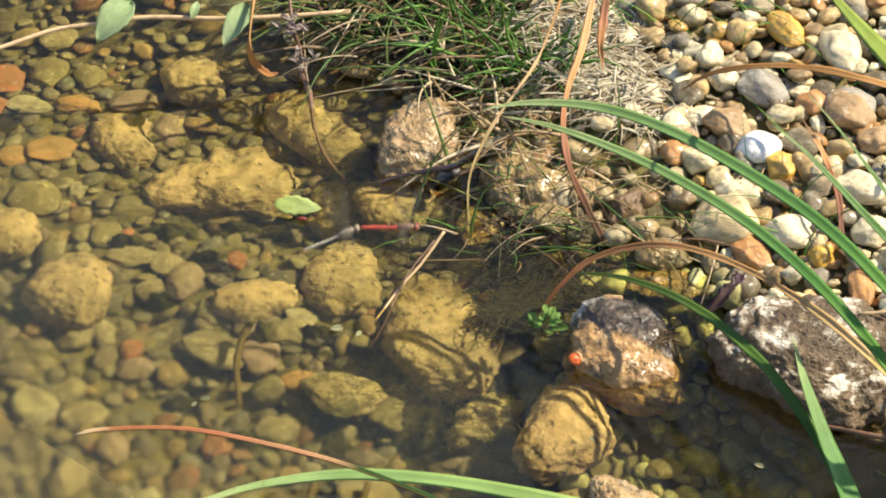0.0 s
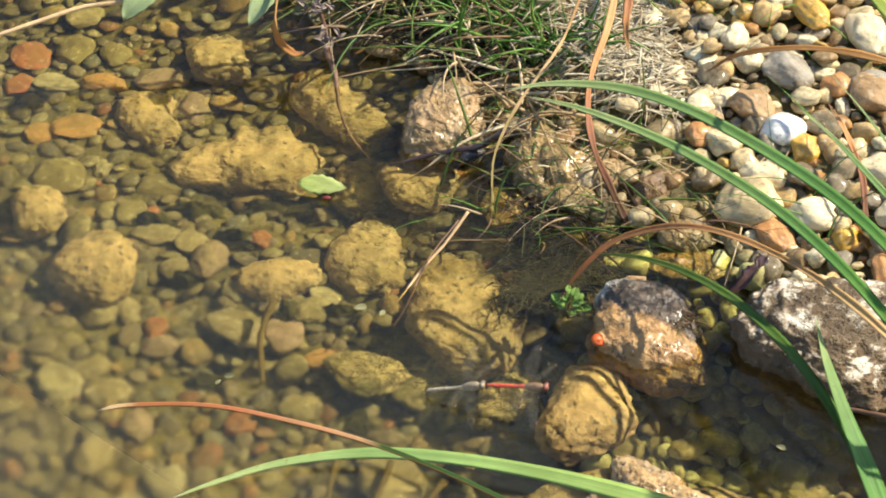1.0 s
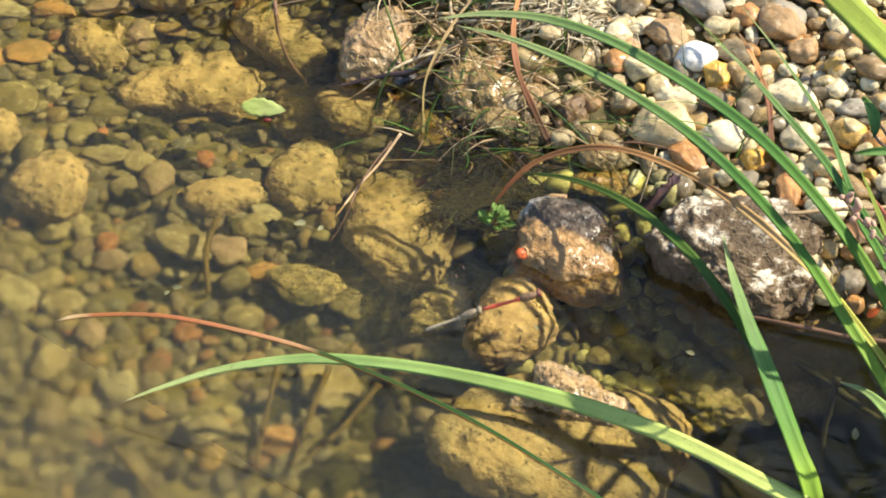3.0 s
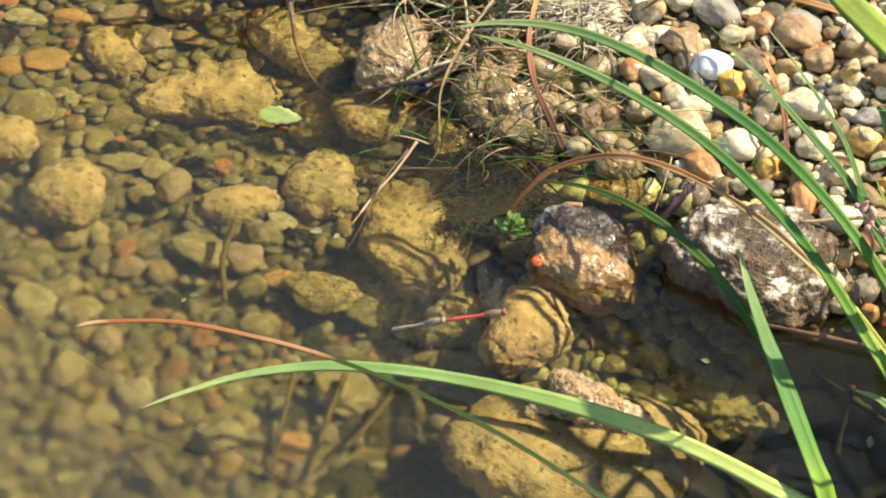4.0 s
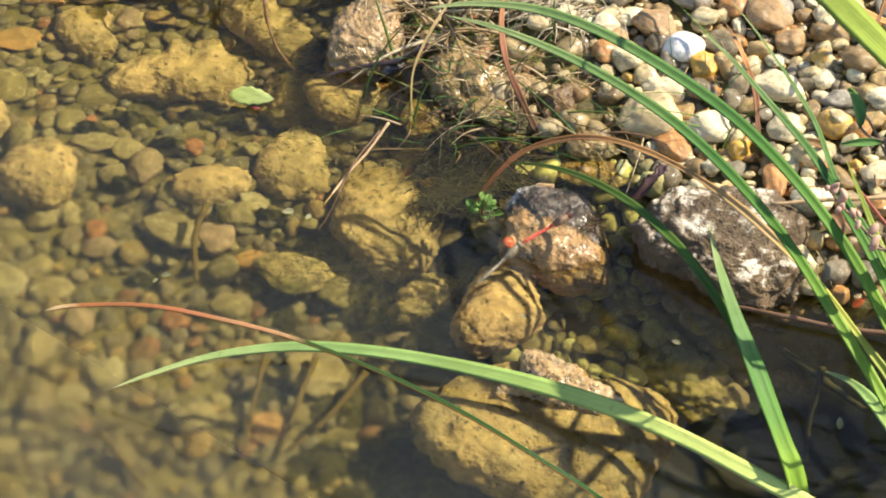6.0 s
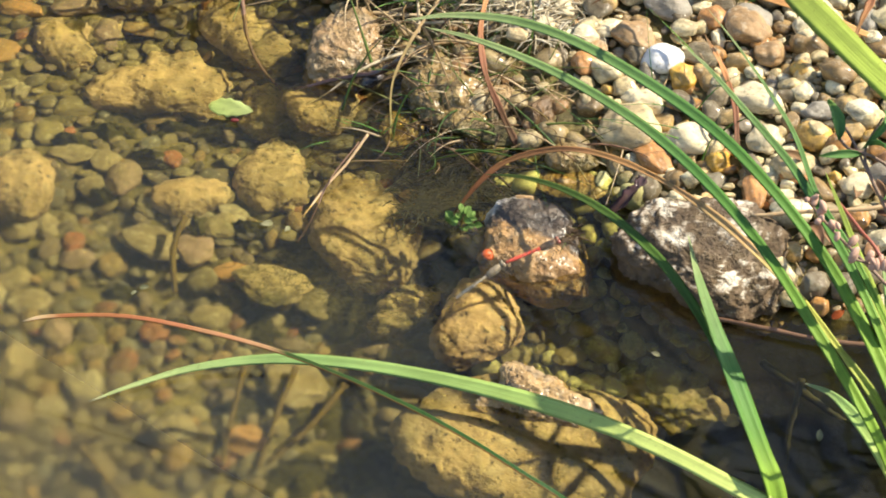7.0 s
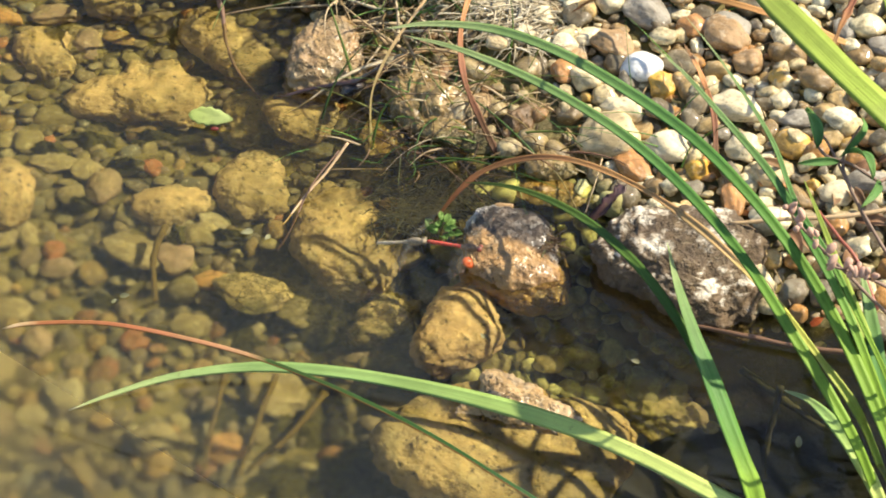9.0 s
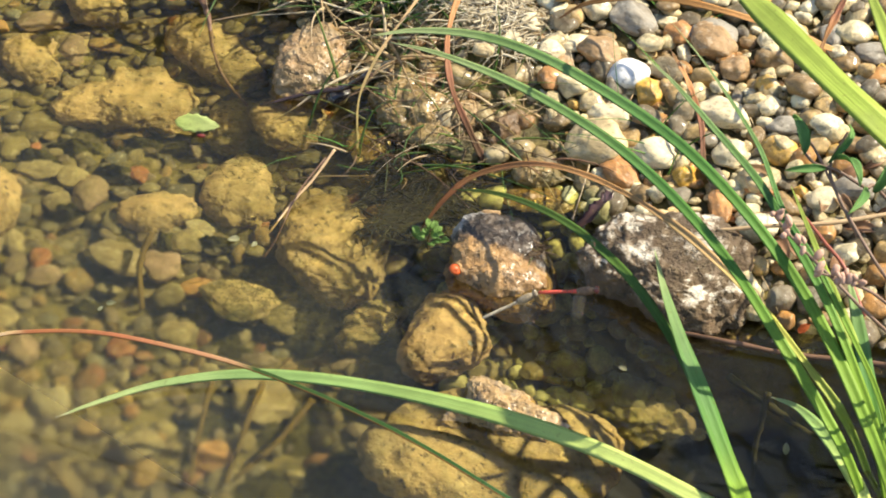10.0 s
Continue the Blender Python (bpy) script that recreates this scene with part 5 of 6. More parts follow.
# red berry caught on the wet rock
bm = bmesh.new()
bmesh.ops.create_icosphere(bm, subdivisions=3, radius=0.0036)
for v in bm.verts:
    v.co *= 1 + 0.45 * noise.noise(v.co * 330)
    v.co.z *= 0.75
berry = part("berry", bm, BERRY)
berry.location = (0.0545, -0.0190, 0.0080)
tagged(berry, "bright orange-red berry lying on the wet rock", "berry")


pebble((-0.0193, 0.1581, 0.0060), (0.0088, 0.0064, 0.0043), 33, one_stone("black_wet_stone", (0.03, 0.03, 0.035), 0.15, 0.8), "small black glossy wet stone at the waterline", 77, group="stones at the waterline")
for k, (spot, r0) in enumerate((((-0.1575, -0.0412, 0.0006), 0.003), ((-0.1621, -0.0472, 0.0006), 0.002), ((0.2385, -0.1682, 0.0010), 0.004), ((0.0628, -0.0783, 0.0006), 0.0022), ((0.1541, -0.0991, 0.0006), 0.0028), ((-0.0793, 0.0184, 0.0006), 0.004), ((-0.0686, 0.0147, 0.0006), 0.003))):
    a = 0.7 * k
    tip_ = Vector(spot) + Vector((math.cos(a), math.sin(a), 0.15)) * 2 * r0
    loose_leaf("floating_flake", oval_leaf("floating_flake", spot, tip_, r0, LEAF_FLAKE, bend=0.05), "small pale scrap of plant floating on the water", "plant scrap")
scrap = loose_leaf("dead_leaf", oval_leaf("dead_leaf", (0.2569, -0.0789, 0.0120), (0.2643, -0.0763, 0.0160), 0.005, LEAF_RED, bend=0.1), "tiny red leaf caught among the stems", "dead leaf")
for k in range(12):
    rng = random.Random(800 + k)
    x, y = 0.245 + rng.uniform(0, 0.10), -0.045 + rng.uniform(0, 0.09)
    a = rng.uniform(0, 6.28)
    z = max(0.004, float(ground(x, y))) + 0.004
    foot = Vector((x, y, z + rng.uniform(0, 0.006)))
    loose_leaf("dead_leaf", oval_leaf("dead_leaf", foot, foot + Vector((math.cos(a), math.sin(a), rng.uniform(0, 0.5))) * rng.uniform(0.012, 0.024), rng.uniform(0.005, 0.010), LEAF_LITTER, bend=0.2, cup=0.3), "curled brown dead leaf lying at the water's edge", "dead leaf")


# ---- grass ----
def grass(name, label, count, roots, lean, length, width, material, seed, droop=0.6, spread=0.6):
    """A tangle of thin blades; roots: plan stretches (x0, y0, x1, y1, width, z)."""
    rng = random.Random(seed)
    verts, faces = [], []
    for k in range(count):
        x0, y0, x1, y1, wide, z = rng.choice(roots)
        f = rng.random()
        p = Vector((x0 + (x1 - x0) * f + rng.gauss(0, wide), y0 + (y1 - y0) * f + rng.gauss(0, wide), z))
        p.z = max(z, float(ground(p.x, p.y))) - 0.002
        a = rng.gauss(0, 1) * spread * 3.0
        d = Vector((lean[0] + math.sin(a) * spread, lean[1] - math.cos(a) * spread * 0.6, lean[2] + rng.uniform(-0.25, 0.25))).normalized()
        ln, w = rng.uniform(*length), rng.uniform(*width)
        n = 7
        bend = Vector((rng.gauss(0, 0.5), rng.gauss(0, 0.5), -droop * rng.uniform(0.4, 1.6)))
        base = len(verts)
        for i in range(n + 1):
            t = i / n
            q = p + d * (ln * t) + bend * (ln * 0.5 * t * t)
            if q.z < -0.012:
                q.z = -0.012
            tg = (d + bend * t).normalized()
            s = tg.cross(Vector((0.1, -0.6, 0.75))).normalized() * (w * (1 - 0.85 * t) * 0.5)
            u = s.cross(tg) * 0.35
            verts += [q - s, q + u, q + s]
        for i in range(n):
            b = base + i * 3
            for j in range(3):
                faces.append((b + j, b + (j + 1) % 3, b + 3 + (j + 1) % 3, b + 3 + j))
    ob = new(name, mesh_from(name, verts, faces, material))
    return tagged(ob, label, "grass", kind="stuff")


TUFT = [(-0.11, 0.38, -0.05, 0.34, 0.016, 0.012), (-0.08, 0.34, 0.03, 0.27, 0.018, 0.012), (-0.08, 0.39, 0.05, 0.35, 0.025, 0.02)]
# Near-black blades added behind the tuft; their colour paints its shaded gaps.
grass("thatch", "short near-black blades painting the shaded gaps of the grass tuft", 2600, TUFT + [(-0.05, 0.29, 0.03, 0.25, 0.012, 0.006)], (-0.05, -0.25, 0.35), (0.012, 0.036), (0.0012, 0.0032), GAP_SHADE, 15, droop=0.6, spread=1.0)
grass("grass", "dense tangle of green and withered grass on the bank", 420, TUFT, (-0.08, -0.30, 0.55), (0.035, 0.095), (0.0014, 0.0042), GRASS_MIX, 5, droop=0.7, spread=0.8)
grass("grass", "fresh green grass blades among the withered ones", 130, [(-0.10, 0.38, 0.02, 0.31, 0.02, 0.015), (-0.02, 0.29, 0.045, 0.24, 0.012, 0.01)], (0.02, -0.15, 0.8), (0.04, 0.10), (0.0018, 0.0040), GRASS_GREEN, 6, droop=0.6, spread=0.5)
grass("grass", "fine green and straw-coloured grass standing in shallow water", 70, [(-0.01, 0.15, 0.03, 0.10, 0.014, -0.006), (0.01, 0.13, 0.09, 0.10, 0.016, 0.0), (0.05, 0.12, 0.12, 0.09, 0.014, 0.002), (0.02, 0.20, 0.06, 0.14, 0.02, 0.004)], (0.0, -0.1, 0.6), (0.03, 0.09), (0.0008, 0.0026), GRASS_MIX, 7, droop=0.7, spread=0.8)
grass("grass", "fine green sprouts at the foot of the bank", 26, [(-0.03, 0.12, 0.02, 0.08, 0.01, -0.006), (0.02, 0.19, 0.06, 0.14, 0.02, 0.004)], (-0.1, -0.1, 0.7), (0.02, 0.05), (0.0006, 0.0016), GRASS_GREEN, 8, droop=0.4, spread=0.7)
grass("straw", "pale dry straw and rootlets strewn over the gravel", 150, [(0.0, 0.24, 0.09, 0.30, 0.03, 0.01), (0.03, 0.18, 0.10, 0.16, 0.03, 0.006), (0.06, 0.32, 0.13, 0.34, 0.03, 0.02), (0.05, 0.13, 0.14, 0.11, 0.02, 0.004), (0.02, 0.24, 0.06, 0.14, 0.02, 0.006)], (0.1, -0.1, 0.22), (0.025, 0.075), (0.0007, 0.0024), STRAW_MIX, 9, droop=0.5, spread=1.2)
grass("straw", "pale withered blades hanging through the grass tuft", 120, [(-0.12, 0.37, -0.06, 0.33, 0.016, 0.02), (-0.09, 0.32, 0.04, 0.24, 0.02, 0.02), (-0.02, 0.27, 0.05, 0.18, 0.014, 0.014)], (-0.05, -0.2, 0.3), (0.03, 0.09), (0.0012, 0.0034), STRAW_MIX, 19, droop=0.7, spread=1.0)
grass("straw", "tangle of bleached root fibres on the gravel", 850, [(0.045, 0.25, 0.075, 0.34, 0.018, 0.042), (0.06, 0.24, 0.11, 0.20, 0.018, 0.038), (0.09, 0.30, 0.12, 0.27, 0.02, 0.044)], (0.1, -0.15, 0.05), (0.010, 0.034), (0.0008, 0.0020), PALE_STRAW, 39, droop=0.6, spread=1.3)
grass("straw", "mat of bleached roots between the grass and the gravel", 420, [(0.094, 0.264, 0.094, 0.204, 0.012, 0.040), (0.075, 0.198, 0.109, 0.185, 0.010, 0.034)], (0.1, -0.2, 0.1), (0.008, 0.024), (0.0010, 0.0024), PALE_STRAW, 89, droop=0.5, spread=1.3)
grass("straw", "stray straws lying across the gravel", 130, [(0.12, 0.30, 0.30, 0.25, 0.05, 0.02), (0.15, 0.15, 0.32, 0.12, 0.04, 0.02), (0.22, 0.0, 0.34, 0.0, 0.03, 0.015)], (0.1, -0.1, 0.25), (0.02, 0.06), (0.0006, 0.0015), STRAW_MIX, 49, droop=0.5, spread=1.3)
grass("grass", "thin grass blades growing through the gravel", 46, [(0.16, 0.30, 0.22, 0.20, 0.012, 0.03), (0.11, 0.33, 0.13, 0.25, 0.015, 0.03), (0.19, 0.13, 0.20, 0.07, 0.01, 0.02)], (-0.1, -0.1, 0.7), (0.03, 0.08), (0.0008, 0.0018), GRASS_GREEN, 59, droop=0.5, spread=0.6)
grass("straw", "short dry straws and roots tangled over the wet stones", 60, [(0.02, 0.24, 0.055, 0.14, 0.012, 0.012), (0.045, 0.22, 0.085, 0.13, 0.014, 0.012), (0.06, 0.16, 0.13, 0.115, 0.014, 0.012)], (0.0, -0.25, 0.45), (0.015, 0.05), (0.0009, 0.0019), STRAW_MIX, 69, droop=0.9, spread=0.8)
grass("roots", "dark brown rootlets and withered stalks in the muddy shallows", 140, [(-0.01, 0.20, 0.03, 0.12, 0.015, 0.004), (0.0, 0.11, 0.09, 0.09, 0.016, -0.002), (0.03, 0.20, 0.10, 0.12, 0.02, 0.006)], (0.0, -0.2, 0.25), (0.02, 0.06), (0.0006, 0.0018), ROOT_MIX, 29, droop=0.5, spread=1.1)
grass("roots", "clump of dark rootlets and dead moss on the wet rock", 160, [(0.092, 0.007, 0.106, -0.000, 0.004, 0.010)], (0.0, -0.2, 0.4), (0.004, 0.012), (0.0006, 0.0016), ROOT_MIX, 79, droop=0.6, spread=1.2)
# Weed laid thick and dark here; the plants' shade is put into its colour.
grass("water_weed", "weed and roots in the muddy corner, darkened to paint the plants' shade", 1100, [(0.01, 0.09, 0.07, 0.085, 0.008, -0.010), (0.02, 0.065, 0.08, 0.068, 0.010, -0.014), (0.012, 0.045, 0.045, 0.045, 0.009, -0.022)], (-0.1, -0.2, 0.15), (0.006, 0.018), (0.0008, 0.0022), SHADE_WEED, 11, droop=0.3, spread=1.2)
grass("water_weed", "dark olive water weed and roots under the surface", 2600, [(-0.16, 0.115, 0.0, 0.10, 0.012, -0.03), (0.0, 0.09, 0.08, 0.06, 0.018, -0.02), (-0.09, -0.02, -0.03, -0.035, 0.012, -0.045), (-0.04, -0.05, 0.02, -0.06, 0.015, -0.04), (0.03, 0.09, 0.10, 0.07, 0.012, -0.012), (-0.04, 0.13, 0.03, 0.11, 0.014, -0.012), (-0.10, 0.22, -0.05, 0.14, 0.02, -0.03)], (-0.2, -0.2, 0.02), (0.003, 0.008), (0.0003, 0.0007), WEED, 10, droop=0.1, spread=1.2)

# soft mats of algae between the stones of the bed: x, y, half width, half depth
def algae_material():
    n = Nodes("olive_algae")
    v = n.coords()
    c = n.ramp(n.noise(60, 6, 0.7, v), [(0.3, (0.040, 0.036, 0.011)), (0.5, (0.10, 0.088, 0.022)), (0.72, (0.19, 0.165, 0.042))])
    c = n.mix(n.math("MULTIPLY", n.level(n.noise(260, 5, 0.7, v), 0.5, 0.66), 0.6), c, (0.20, 0.165, 0.05))
    return n.done(n.principled(c, 0.95, n.bump(n.noise(330, 6, 0.75, v), 0.9, 0.006), Specular_IOR_Level=0.1))


ALGAE = algae_material()


def algae_mat(x, y, wide, deep, seed):
    """A low ragged cushion that clings to the bed."""
    verts, faces, rings, sides = [], [], 14, 48
    for i in range(rings + 1):
        f = i / rings
        for j in range(sides):
            a = 2 * math.pi * j / sides
            u = Vector((math.cos(a) * f * 2.2, math.sin(a) * f * 2.2, seed * 1.7))
            edge = 1 + 0.38 * noise.noise((math.cos(a) * 1.6, math.sin(a) * 1.6, seed * 3.1)) + 0.16 * noise.noise((math.cos(a) * 5, math.sin(a) * 5, seed))
            px, py = x + math.cos(a) * f * edge * wide * 1.25, y + math.sin(a) * f * edge * deep * 1.25
            top = 0.011 * (1 - f ** 2.2) * (1 + 0.5 * noise.noise(u * 1.4)) + 0.0035 * noise.noise(u * 6) * (1 - f) + 0.0015 * noise.noise(u * 15)
            verts.append((px, py, float(ground(px, py)) + top - 0.004 * f))
    for i in range(rings):
        for j in range(sides):
            k = (j + 1) % sides
            faces.append((i * sides + j, (i + 1) * sides + j, (i + 1) * sides + k, i * sides + k))
    ob = new("algae_mat", mesh_from("algae_mat", verts, faces, ALGAE))
    return tagged(ob, "soft olive-brown mat on the pond bed, algae and stand-in for murky dark water", "algae", "algae mats on the bed", "stuff")


for k, (x, y, wide, deep) in enumerate([
    (-0.193, 0.150, 0.0191, 0.0073), (-0.159, 0.154, 0.0208, 0.0073), (-0.120, 0.148, 0.0243, 0.0083), (-0.082, 0.151, 0.0191, 0.0083), (-0.038, 0.139, 0.0174, 0.0062), (0.025, 0.102, 0.0208, 0.0176),
    (0.031, 0.030, 0.0139, 0.0207), (-0.036, -0.028, 0.0191, 0.0176), (-0.065, -0.007, 0.0156, 0.0124), (-0.100, 0.048, 0.0156, 0.0073), (-0.131, 0.048, 0.0090, 0.0135), (0.009, -0.040, 0.0139, 0.0114),
    # the first four of this row are added only to darken the murky water
    (-0.048, -0.107, 0.0208, 0.0155), (-0.017, -0.152, 0.0208, 0.0233), (-0.060, -0.159, 0.0260, 0.0207), (-0.033, -0.189, 0.0260, 0.0155), (-0.097, -0.103, 0.0139, 0.0104), (-0.138, -0.040, 0.0122, 0.0093), (-0.176, -0.000, 0.0122, 0.0073), (-0.085, -0.040, 0.0139, 0.0093),
    (0.017, 0.003, 0.0104, 0.0114), (-0.015, -0.015, 0.0104, 0.0104), (-0.168, 0.121, 0.0139, 0.0073), (-0.197, 0.083, 0.0122, 0.0052), (-0.223, 0.138, 0.0139, 0.0062), (-0.056, 0.160, 0.0139, 0.0093),
]):
    algae_mat(x, y, wide, deep, 400 + k)

# flowering weed reaching into view above the water's edge
PINK = plain_material("dusty_pink_bud", (0.62, 0.38, 0.27), 0.8, 0.4)
SPRIG_STEM = plain_material("dull_stem", (0.24, 0.15, 0.10), 0.6)
weed = plant("flowering_weed", (0.3555, -0.1668, 0.0200), "tall weed with dusty pink buds and small green leaves", "plant")
WEED_STEMS = [
    [(0.2140, -0.1566, 0.1700), (0.2225, -0.1767, 0.1700), (0.2376, -0.1972, 0.1650), (0.2580, -0.2109, 0.1500), (0.2979, -0.1975, 0.1000), (0.3555, -0.1668, 0.0200)],
    [(0.2266, -0.2039, 0.1750), (0.2441, -0.2069, 0.1700), (0.2627, -0.2089, 0.1600), (0.2998, -0.1948, 0.1100), (0.3555, -0.1668, 0.0200)],
    [(0.2352, -0.0885, 0.1800), (0.2414, -0.1199, 0.1800), (0.2509, -0.1601, 0.1750), (0.2663, -0.1875, 0.1600), (0.3014, -0.1862, 0.1100), (0.3555, -0.1668, 0.0200)],
    [(0.2583, -0.1045, 0.1850), (0.2467, -0.1246, 0.1800), (0.2468, -0.1455, 0.1780), (0.2555, -0.1723, 0.1700)],
]
for k, line in enumerate(WEED_STEMS):
    grow(weed, "stem", stem_mesh("stem", line, 0.0006, 0.0012, SPRIG_STEM, rough=0.3))
    rng = random.Random(300 + k)
    path = spline(line, 40)
    if k > 1:
        continue
    for j in range(14):
        i = rng.randrange(0, 14)
        bm = bmesh.new()
        bmesh.ops.create_icosphere(bm, subdivisions=2, radius=1.0)
        for v in bm.verts:
            v.co *= 1 + 0.25 * noise.noise(v.co * 1.8 + Vector((j, k, 0)))
        bud = part("bud", bm, PINK, weed)
        bud.location = path[i] - weed.location + Vector((rng.uniform(-0.004, 0.004), rng.uniform(-0.003, 0.003), rng.uniform(0.0, 0.006)))
        bud.scale = (rng.uniform(0.0013, 0.0024), rng.uniform(0.0013, 0.0024), rng.uniform(0.0016, 0.0038))
        bud.rotation_euler = (rng.uniform(-0.9, 0.9), rng.uniform(-0.9, 0.9), 0)
grow(weed, "stem", stem_mesh("stem", [(0.2329, -0.1113, 0.1800), (0.2378, -0.1237, 0.1800), (0.2492, -0.1302, 0.1800), (0.2634, -0.1382, 0.1750), (0.2769, -0.1348, 0.1650), (0.3300, -0.1700, 0.1000), (0.3555, -0.1668, 0.0200)], 0.0007, 0.0013, SPRIG_STEM, rough=0.3))
for foot, tip_, wide, bow in (
    ((0.2336, -0.1171, 0.1800), (0.2303, -0.0904, 0.1850), 0.0078, 0.12),
    ((0.2437, -0.1284, 0.1800), (0.2212, -0.1303, 0.1800), 0.0046, 0.10),
    ((0.2497, -0.1208, 0.1800), (0.2560, -0.1550, 0.1900), 0.0070, 0.16),
    ((0.2449, -0.1246, 0.1800), (0.2599, -0.0982, 0.1850), 0.0040, 0.30),
    ((0.2634, -0.1382, 0.1750), (0.2492, -0.1659, 0.1800), 0.0052, 0.14),
    ((0.2673, -0.1419, 0.1750), (0.2734, -0.1366, 0.1900), 0.0060, 0.12),
):
    grow(weed, "leaf", oval_leaf("leaf", foot, tip_, wide, LEAF_SPRIG, bend=bow, cup=0.3, face=(0.35, -0.6, 0.7)))


# ---- pebbles of the bed and the bank ----
def pack(seed, lo, hi, sizes, ok, spacing):
    """Random close packing of plan circles, large ones first."""
    rng = random.Random(seed)
    cell = 0.03
    grid = {}
    out = []

    def near(x, y):
        i, j = int(x // cell), int(y // cell)
        for a in (-1, 0, 1):
            for b in (-1, 0, 1):
                yield from grid.get((i + a, j + b), ())

    for x, y, r in KEEP:
        grid.setdefault((int(x // cell), int(y // cell)), []).append((x, y, r))
    for r0, r1, tries in sizes:
        for _ in range(tries):
            x, y = rng.uniform(lo[0], hi[0]), rng.uniform(lo[1], hi[1])
            r = rng.uniform(r0, r1)
            if not ok(x, y):
                continue
            if any((x - a) ** 2 + (y - b) ** 2 < ((r + c) * spacing) ** 2 for a, b, c in near(x, y)):
                continue
            grid.setdefault((int(x // cell), int(y // cell)), []).append((x, y, r))
            out.append((x, y, r))
    return out


def lay_pebbles(name, spots, material, rest_material, centre, rest_label, flat, seed, sink=0.35, lift=0.0, angular=(0.15, 0.4), faces=6):
    """The 300 nearest the middle as single stones, the rest joined."""
    rng = random.Random(seed)
    shapes = [stone_mesh(name, 700 + seed * 20 + k, material, 3, rng.uniform(*angular), 1.0, faces) for k in range(10)]
    spots = sorted(spots, key=lambda s: (s[0] - centre[0]) ** 2 + (s[1] - centre[1]) ** 2)
    verts, polys, count = [], [], 0
    base_v = [np.array([v.co for v in m.vertices]) for m in shapes]
    base_f = [np.array([p.vertices[:] for p in m.polygons]) for m in shapes]
    for k, (x, y, r) in enumerate(spots):
        e = rng.uniform(1.0, 1.5)
        size = (r * 1.08 * e ** 0.5, r * 1.08 / e ** 0.5, r * rng.uniform(*flat))
        z = float(ground(x, y)) + size[2] * (1 - 2 * sink) + rng.uniform(-0.001, 0.002) + lift
        m = pose(x, y, z, rng.gauss(0, 16), rng.gauss(0, 16), rng.uniform(0, 360)) @ Matrix.Diagonal((*size, 1))
        s = rng.randrange(10)
        if k < 300:
            ob = new(name, shapes[s])
            ob.matrix_world = m
            ob.parent = GROUND
        else:
            M = np.array(m)
            verts.append(base_v[s] @ M[:3, :3].T + M[:3, 3])
            polys.append(base_f[s] + count)
            count += len(base_v[s])
    if verts:
        me = mesh_from("gravel", np.concatenate(verts).tolist(), np.concatenate(polys).tolist(), rest_material)
        tagged(new("gravel", me), rest_label, "gravel", kind="stuff")


bed = pack(3, (-0.44, -0.36), (0.42, 0.56), [(0.009, 0.012, 300), (0.0046, 0.0076, 11000), (0.0028, 0.0045, 12000)], lambda x, y: land(x, y) < 0.0 and x < 0.05 + 0.2 * max(0.0, y) and not (silted(x, y) and noise.noise((x * 90, y * 90, 0.5)) < 0.0), 0.84)
lay_pebbles("pebble", bed, PEBBLE_BED, PEBBLE_BED_REST, (-0.12, 0.05), "tan, brown and orange pebbles covering the pond bed", (0.34, 0.56), 1, sink=0.3)
deep = pack(8, (0.05, -0.36), (0.42, 0.08), [(0.008, 0.013, 260), (0.006, 0.009, 1200), (0.003, 0.006, 8000)], lambda x, y: land(x, y) < 0.0 and x >= 0.05 + 0.2 * max(0.0, y) and float(ground(x, y)) > -0.098 and x < 0.20 + 0.03 * noise.noise((x * 40, y * 40, 2.5)), 0.80)
lay_pebbles("pebble", deep, PEBBLE_DEEP, PEBBLE_DEEP_REST, (0.12, -0.06), "algae-filmed grey-olive pebbles in the deeper inlet", (0.6, 1.0), 4, angular=(0.35, 0.6))
bank = pack(4, (-0.03, -0.1), (0.52, 0.58), [(0.0078, 0.0108, 900), (0.0052, 0.0078, 5000), (0.0026, 0.0048, 18000)], lambda x, y: land(x, y) > -0.008 and math.hypot(x - 0.2, y - 0.2) < 0.34 + 0.05 * noise.noise((x * 7, y * 7, 4.5)) and x > 0.052 + (0.31 - y) * 0.38 + 0.02 * noise.noise((x * 30, y * 30, 0.5)), 0.74)
lay_pebbles("pebble", bank, PEBBLE_BANK, PEBBLE_BANK_REST, (0.20, 0.19), "cream, grey and brown rounded gravel on the bank", (0.55, 0.95), 2, sink=0.2, angular=(0.42, 0.5), faces=10)
heap = pack(14, (0.06, -0.06), (0.48, 0.52), [(0.0072, 0.0105, 500), (0.0050, 0.0075, 1500)], lambda x, y: land(x, y) > 0.05 and math.hypot(x - 0.2, y - 0.2) < 0.30 and x > 0.10 + (0.31 - y) * 0.38, 1.22)
lay_pebbles("pebble", heap, PEBBLE_BANK, PEBBLE_BANK_REST, (0.22, 0.17), "loose stones lying on top of the bank's gravel", (0.55, 0.9), 12, sink=0.3, lift=0.0052, angular=(0.3, 0.5), faces=9)
mud = pack(6, (-0.10, 0.06), (0.16, 0.42), [(0.006, 0.011, 300), (0.003, 0.006, 1500)], lambda x, y: land(x, y) > -0.02 and x < 0.056 + (0.31 - y) * 0.38 and not (x < 0.03 and y > 0.2), 0.92)
lay_pebbles("pebble", mud, PEBBLE_WET, PEBBLE_WET, (0.05, 0.2), "wet stones in the bank's mud", (0.6, 0.9), 3, sink=0.4, angular=(0.3, 0.5))

